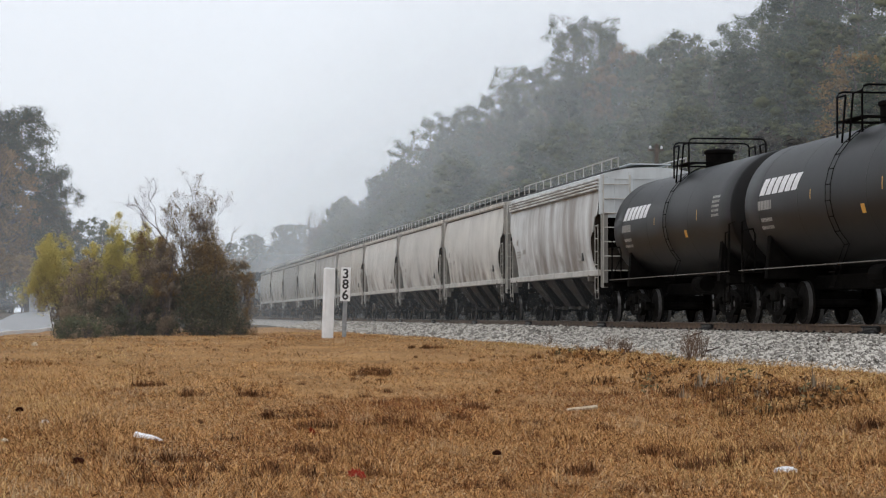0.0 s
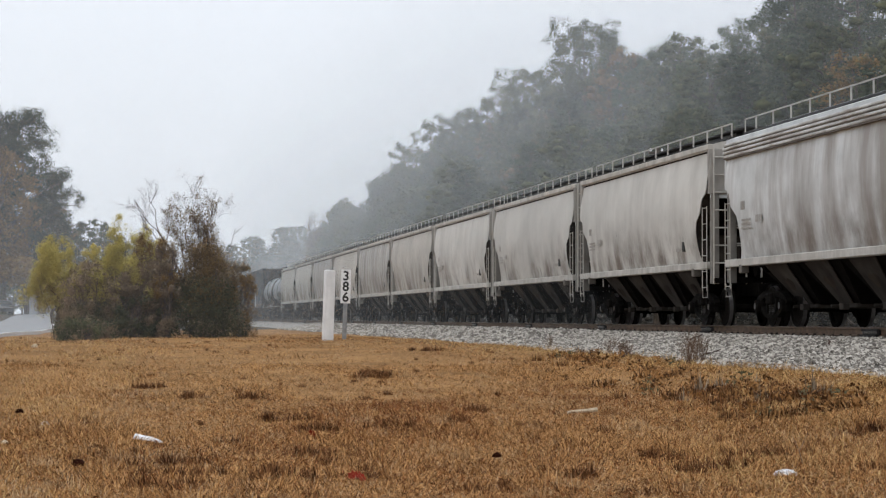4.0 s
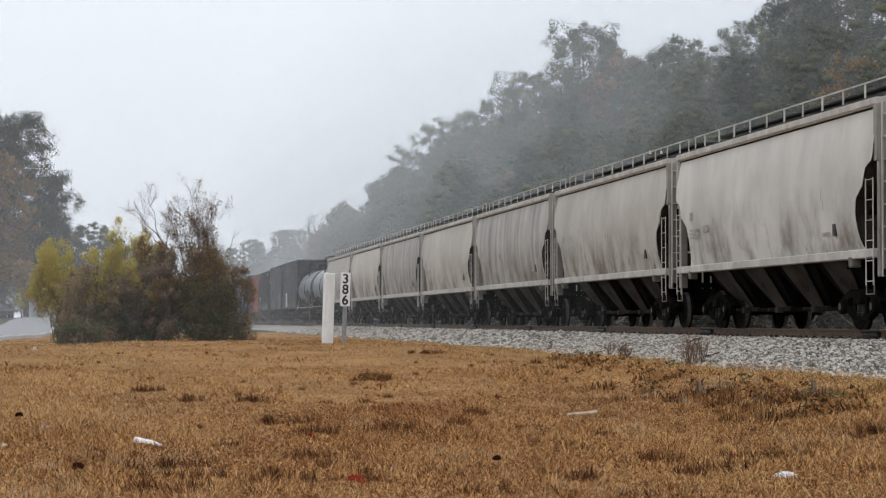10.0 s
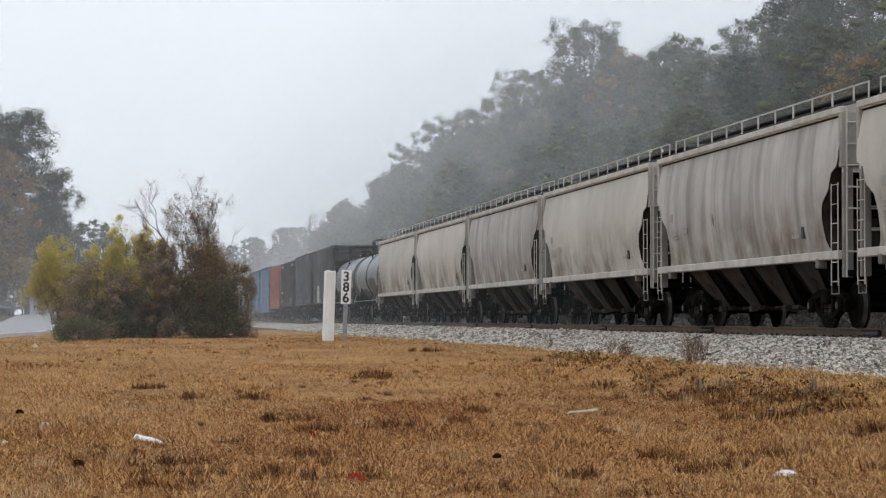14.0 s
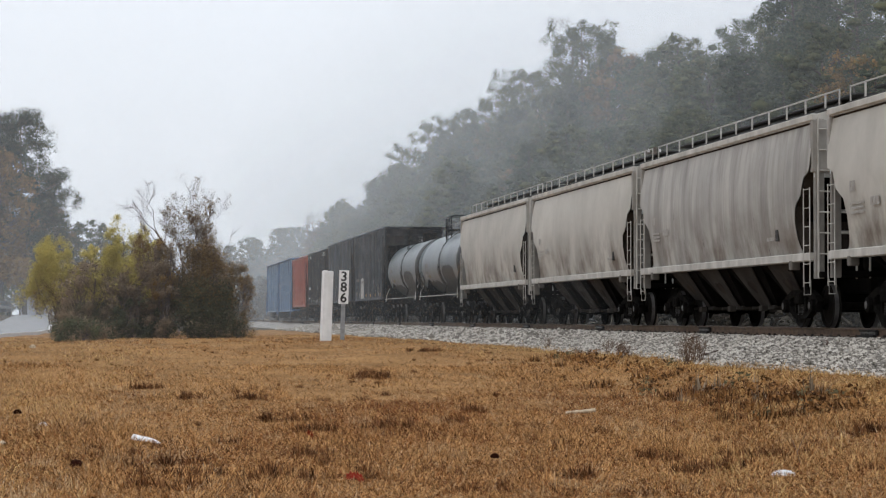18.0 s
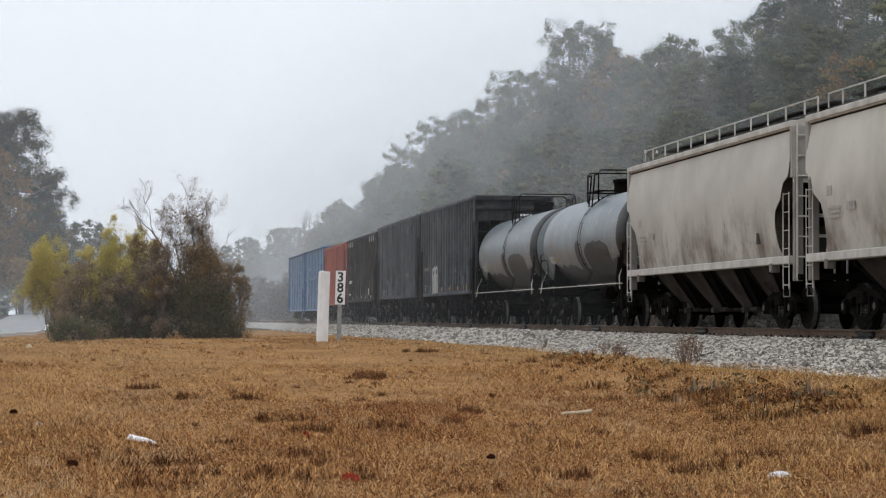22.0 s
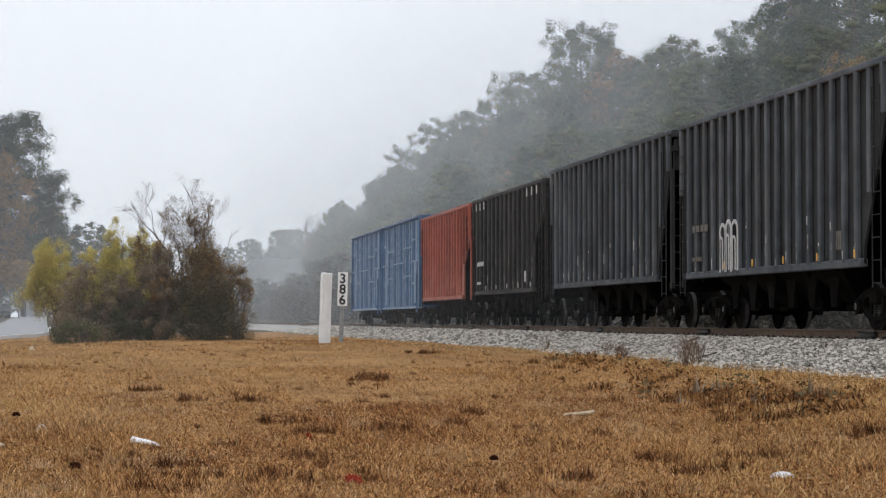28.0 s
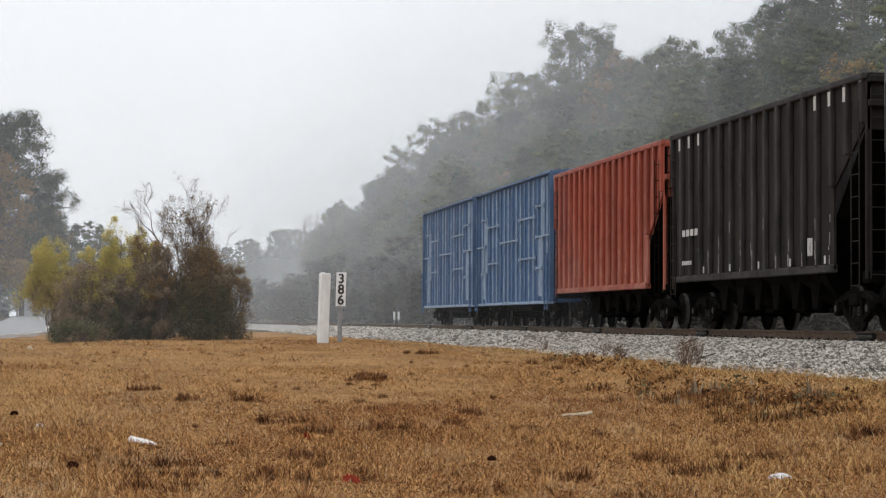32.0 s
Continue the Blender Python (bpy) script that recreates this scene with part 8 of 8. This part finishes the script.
def build_litter():
    rng = random.Random(17)

    def lay(x, y, dz=0.03):
        return float(ground_z(x, y)) + dz - 0.02
    # half of a foam cup, lying on its side
    g = Geo()
    n, m = 14, 6
    for j in range(m):
        t = j / (m - 1)
        r = 0.035 + 0.022 * t
        for i in range(n):
            a = math.pi * (0.02 + 0.96 * i / (n - 1))
            for rr in (r, r - 0.004):
                g.v.append((-0.145 + 0.29 * t, rr * math.cos(a) * 1.15, rr * math.sin(a) + 0.01 * math.sin(5 * t)))
    for j in range(m - 1):
        for i in range(n - 1):
            for k in (0, 1):
                p, q = (j * n + i) * 2 + k, ((j + 1) * n + i) * 2 + k
                g.f.append((p, p + 2, q + 2, q))
    cup = tagged(new("foam_cup", g.mesh("foam_cup", M["foam"], True)), "broken white foam cup lying in dry grass", "cup")
    cup.matrix_basis = pose(0.29, 22.0, lay(0.29, 22.0, 0.03), 0, -14, 162)

    def crumple(name, label, cat, mat, x, y, sx, sy, sz, seed, dz=0.03):
        rg = np.random.default_rng(seed)
        b = bmesh.new()
        bmesh.ops.create_icosphere(b, subdivisions=3, radius=1.0)
        for v in b.verts:
            k = 1 + 0.30 * noise.noise(v.co * 2.3 + Vector((seed, 0, 0))) + 0.16 * noise.noise(v.co * 6 + Vector((0, seed, 0)))
            v.co = Vector((v.co.x * sx * k, v.co.y * sy * k, max(-0.3, v.co.z) * sz * k))
        me = bpy.data.meshes.new(name)
        b.to_mesh(me)
        b.free()
        me.materials.append(M[mat])
        ob = tagged(new(name, me), label, cat)
        ob.matrix_basis = pose(x, y, lay(x, y, dz), 0, 0, rng.uniform(-20, 20))
        return ob
    crumple("plastic_bag", "crumpled white plastic bag in dry grass", "bag", "plastic", 5.5, 17.3, 0.10, 0.06, 0.040, 3, 0.03)
    crumple("plastic_bag", "small crumpled milky plastic wrapper in dry grass", "wrapper", "plastic", -0.82, 24.4, 0.055, 0.045, 0.04, 5, 0.03)
    crumple("paper_scrap", "pale paper scrap caught in weeds", "paper", "plastic", 8.21, 25.0, 0.05, 0.03, 0.025, 7, 0.02)
    crumple("paper_scrap", "tiny pale paper scrap in dry grass", "paper", "straw_card", -1.12, 21.6, 0.035, 0.03, 0.025, 9, 0.04)
    crumple("paper_scrap", "small pale scrap near the crest of the field", "paper", "straw_card", -1.9, 49.2, 0.07, 0.06, 0.06, 11, 0.05)
    crumple("dead_leaf", "curled dark wet dead leaf in dry grass", "leaf", "dark_leaf", -0.35, 19.0, 0.055, 0.04, 0.045, 13, 0.06)
    crumple("dead_leaf", "curled dark dead leaf in dry grass", "leaf", "dark_leaf", 3.39, 19.2, 0.04, 0.03, 0.035, 15, 0.08)
    crumple("dead_leaf", "curled dark dead leaf in dry grass", "leaf", "dark_leaf", -1.2, 26.5, 0.05, 0.03, 0.04, 19, 0.07)
    # pale split of wood
    g = Geo()
    pts = [(-0.19, 0, -0.01), (-0.1, 0.01, 0.0), (0.05, 0, 0.012), (0.19, -0.01, 0.03)]
    g.tube(pts, 0.02, 7, 0.026)
    st = tagged(new("wood_split", g.mesh("wood_split", M["straw_card"], True)), "pale split of wood lying in dry grass", "stick")
    st.matrix_basis = pose(5.75, 26.4, lay(5.75, 26.4, 0.05), 0, 0, -6)
    # sticks thrown up on the ballast
    for x, y, turn, ln in ((11.95, 42.6, 4, 0.5), (13.1, 47.8, 25, 0.4), (13.0, 38.2, 70, 0.3)):
        z = float(np.interp(x, (11.7, 13.55), (float(ground_z(11.7, y)), -0.2))) + 0.05
        g = Geo().tube([(-ln / 2, 0, 0), (-ln / 6, 0.02, 0.02), (ln / 5, -0.01, 0.025), (ln / 2, 0.03, 0.04)], 0.022, 6, 0.012)
        stick = tagged(new("dead_stick", g.mesh("dead_stick", M["dark_twig"], True)), "dark dead stick lying on pale ballast", "stick", "sticks on the ballast")
        stick.matrix_basis = pose(x, y, z, 0, -12, turn)
    # red leaves
    for k, (x, y) in enumerate(((1.88, 17.4), (1.93, 17.3), (1.82, 17.55), (2.05, 23.1))):
        lf = Geo()
        out = [(0, -0.05), (0.03, -0.03), (0.055, -0.01), (0.035, 0.01), (0.04, 0.04), (0.012, 0.03), (0, 0.065), (-0.012, 0.03), (-0.04, 0.04), (-0.035, 0.01), (-0.055, -0.01), (-0.03, -0.03)]
        top = [(x_, y_, 0.012 * math.sin(30 * x_) + 0.01) for x_, y_ in out]
        lf.add(top + [(a, b, c - 0.002) for a, b, c in top], [tuple(range(12)), tuple(range(23, 11, -1))] + [(i, (i + 1) % 12, 12 + (i + 1) % 12, 12 + i) for i in range(12)])
        ob = tagged(new("fallen_leaf", lf.mesh("fallen_leaf", M["red_leaf"])), "bright red fallen leaf in dry grass", "leaf", "red fallen leaves")
        ob.matrix_basis = pose(x, y, lay(x, y, 0.06), 40 + 10 * k, 20 * k, 40 * k)


build_litter()


# ---------------------------------------------------------------- fog in the valley
def build_mist():
    ys = (61.8, 84, 97, 111, 126, 143, 162, 183, 207, 234, 265, 300, 342, 395, 458)
    ds = (0.085, 0.064, 0.078, 0.082, 0.10, 0.116, 0.13, 0.134, 0.135, 0.128, 0.125, 0.13, 0.14, 0.16, 0.27)
    for k, (y, d) in enumerate(zip(ys, ds)):
        g = Geo().add([(-180, 0, -2), (180, 0, -2), (180, 0, 66), (-180, 0, 66)], [(0, 1, 2, 3)])
        ob = new("mist", g.mesh("mist", mist_material(k, d, 0.55 if y < 70 else -0.06)))
        ob.matrix_basis = pose(20, y, 0, -35)
        tagged(ob, "thin pale morning fog lying across the valley", "fog", "valley fog", "stuff")


build_mist()


# ---------------------------------------------------------------- what moves
def advance(t):
    """How far the train has come towards the camera since 16 s."""
    s = (t - 16.0) / 16.0
    return 116.1 * s + 3.54 * s * s


def motions():
    times = [2.0 * i for i in range(17)]
    for car, y in TRAIN:
        walk(car, [(t, pose(TRACK_X, y - advance(t), 0)) for t in times])
    # wheels roll without slipping: 75 degrees from row to row
    total, k = advance(32.0) - advance(0.0), math.radians(75) * 0.457
    steps = int(total / k)
    turns = []
    for i in range(steps + 1):
        d = advance(0.0) + i * k
        s = (-116.1 + math.sqrt(116.1 ** 2 + 4 * 3.54 * d)) / (2 * 3.54)
        turns.append((16 + 16 * s, 75.0 * i))
    turns.append((32.0, math.degrees(total / 0.457)))
    for wy in (-0.89, 0.89):
        rows = [(t, pose(0, wy, 0.457, a % 360)) for t, a in turns]
        for car, _ in TRAIN:
            for tr in car.children:
                if tr.name.startswith("truck"):
                    for ws in tr.children:
                        if ws.name.startswith("wheelset") and ws.location.y * wy > 0:
                            walk(ws, rows)


motions()
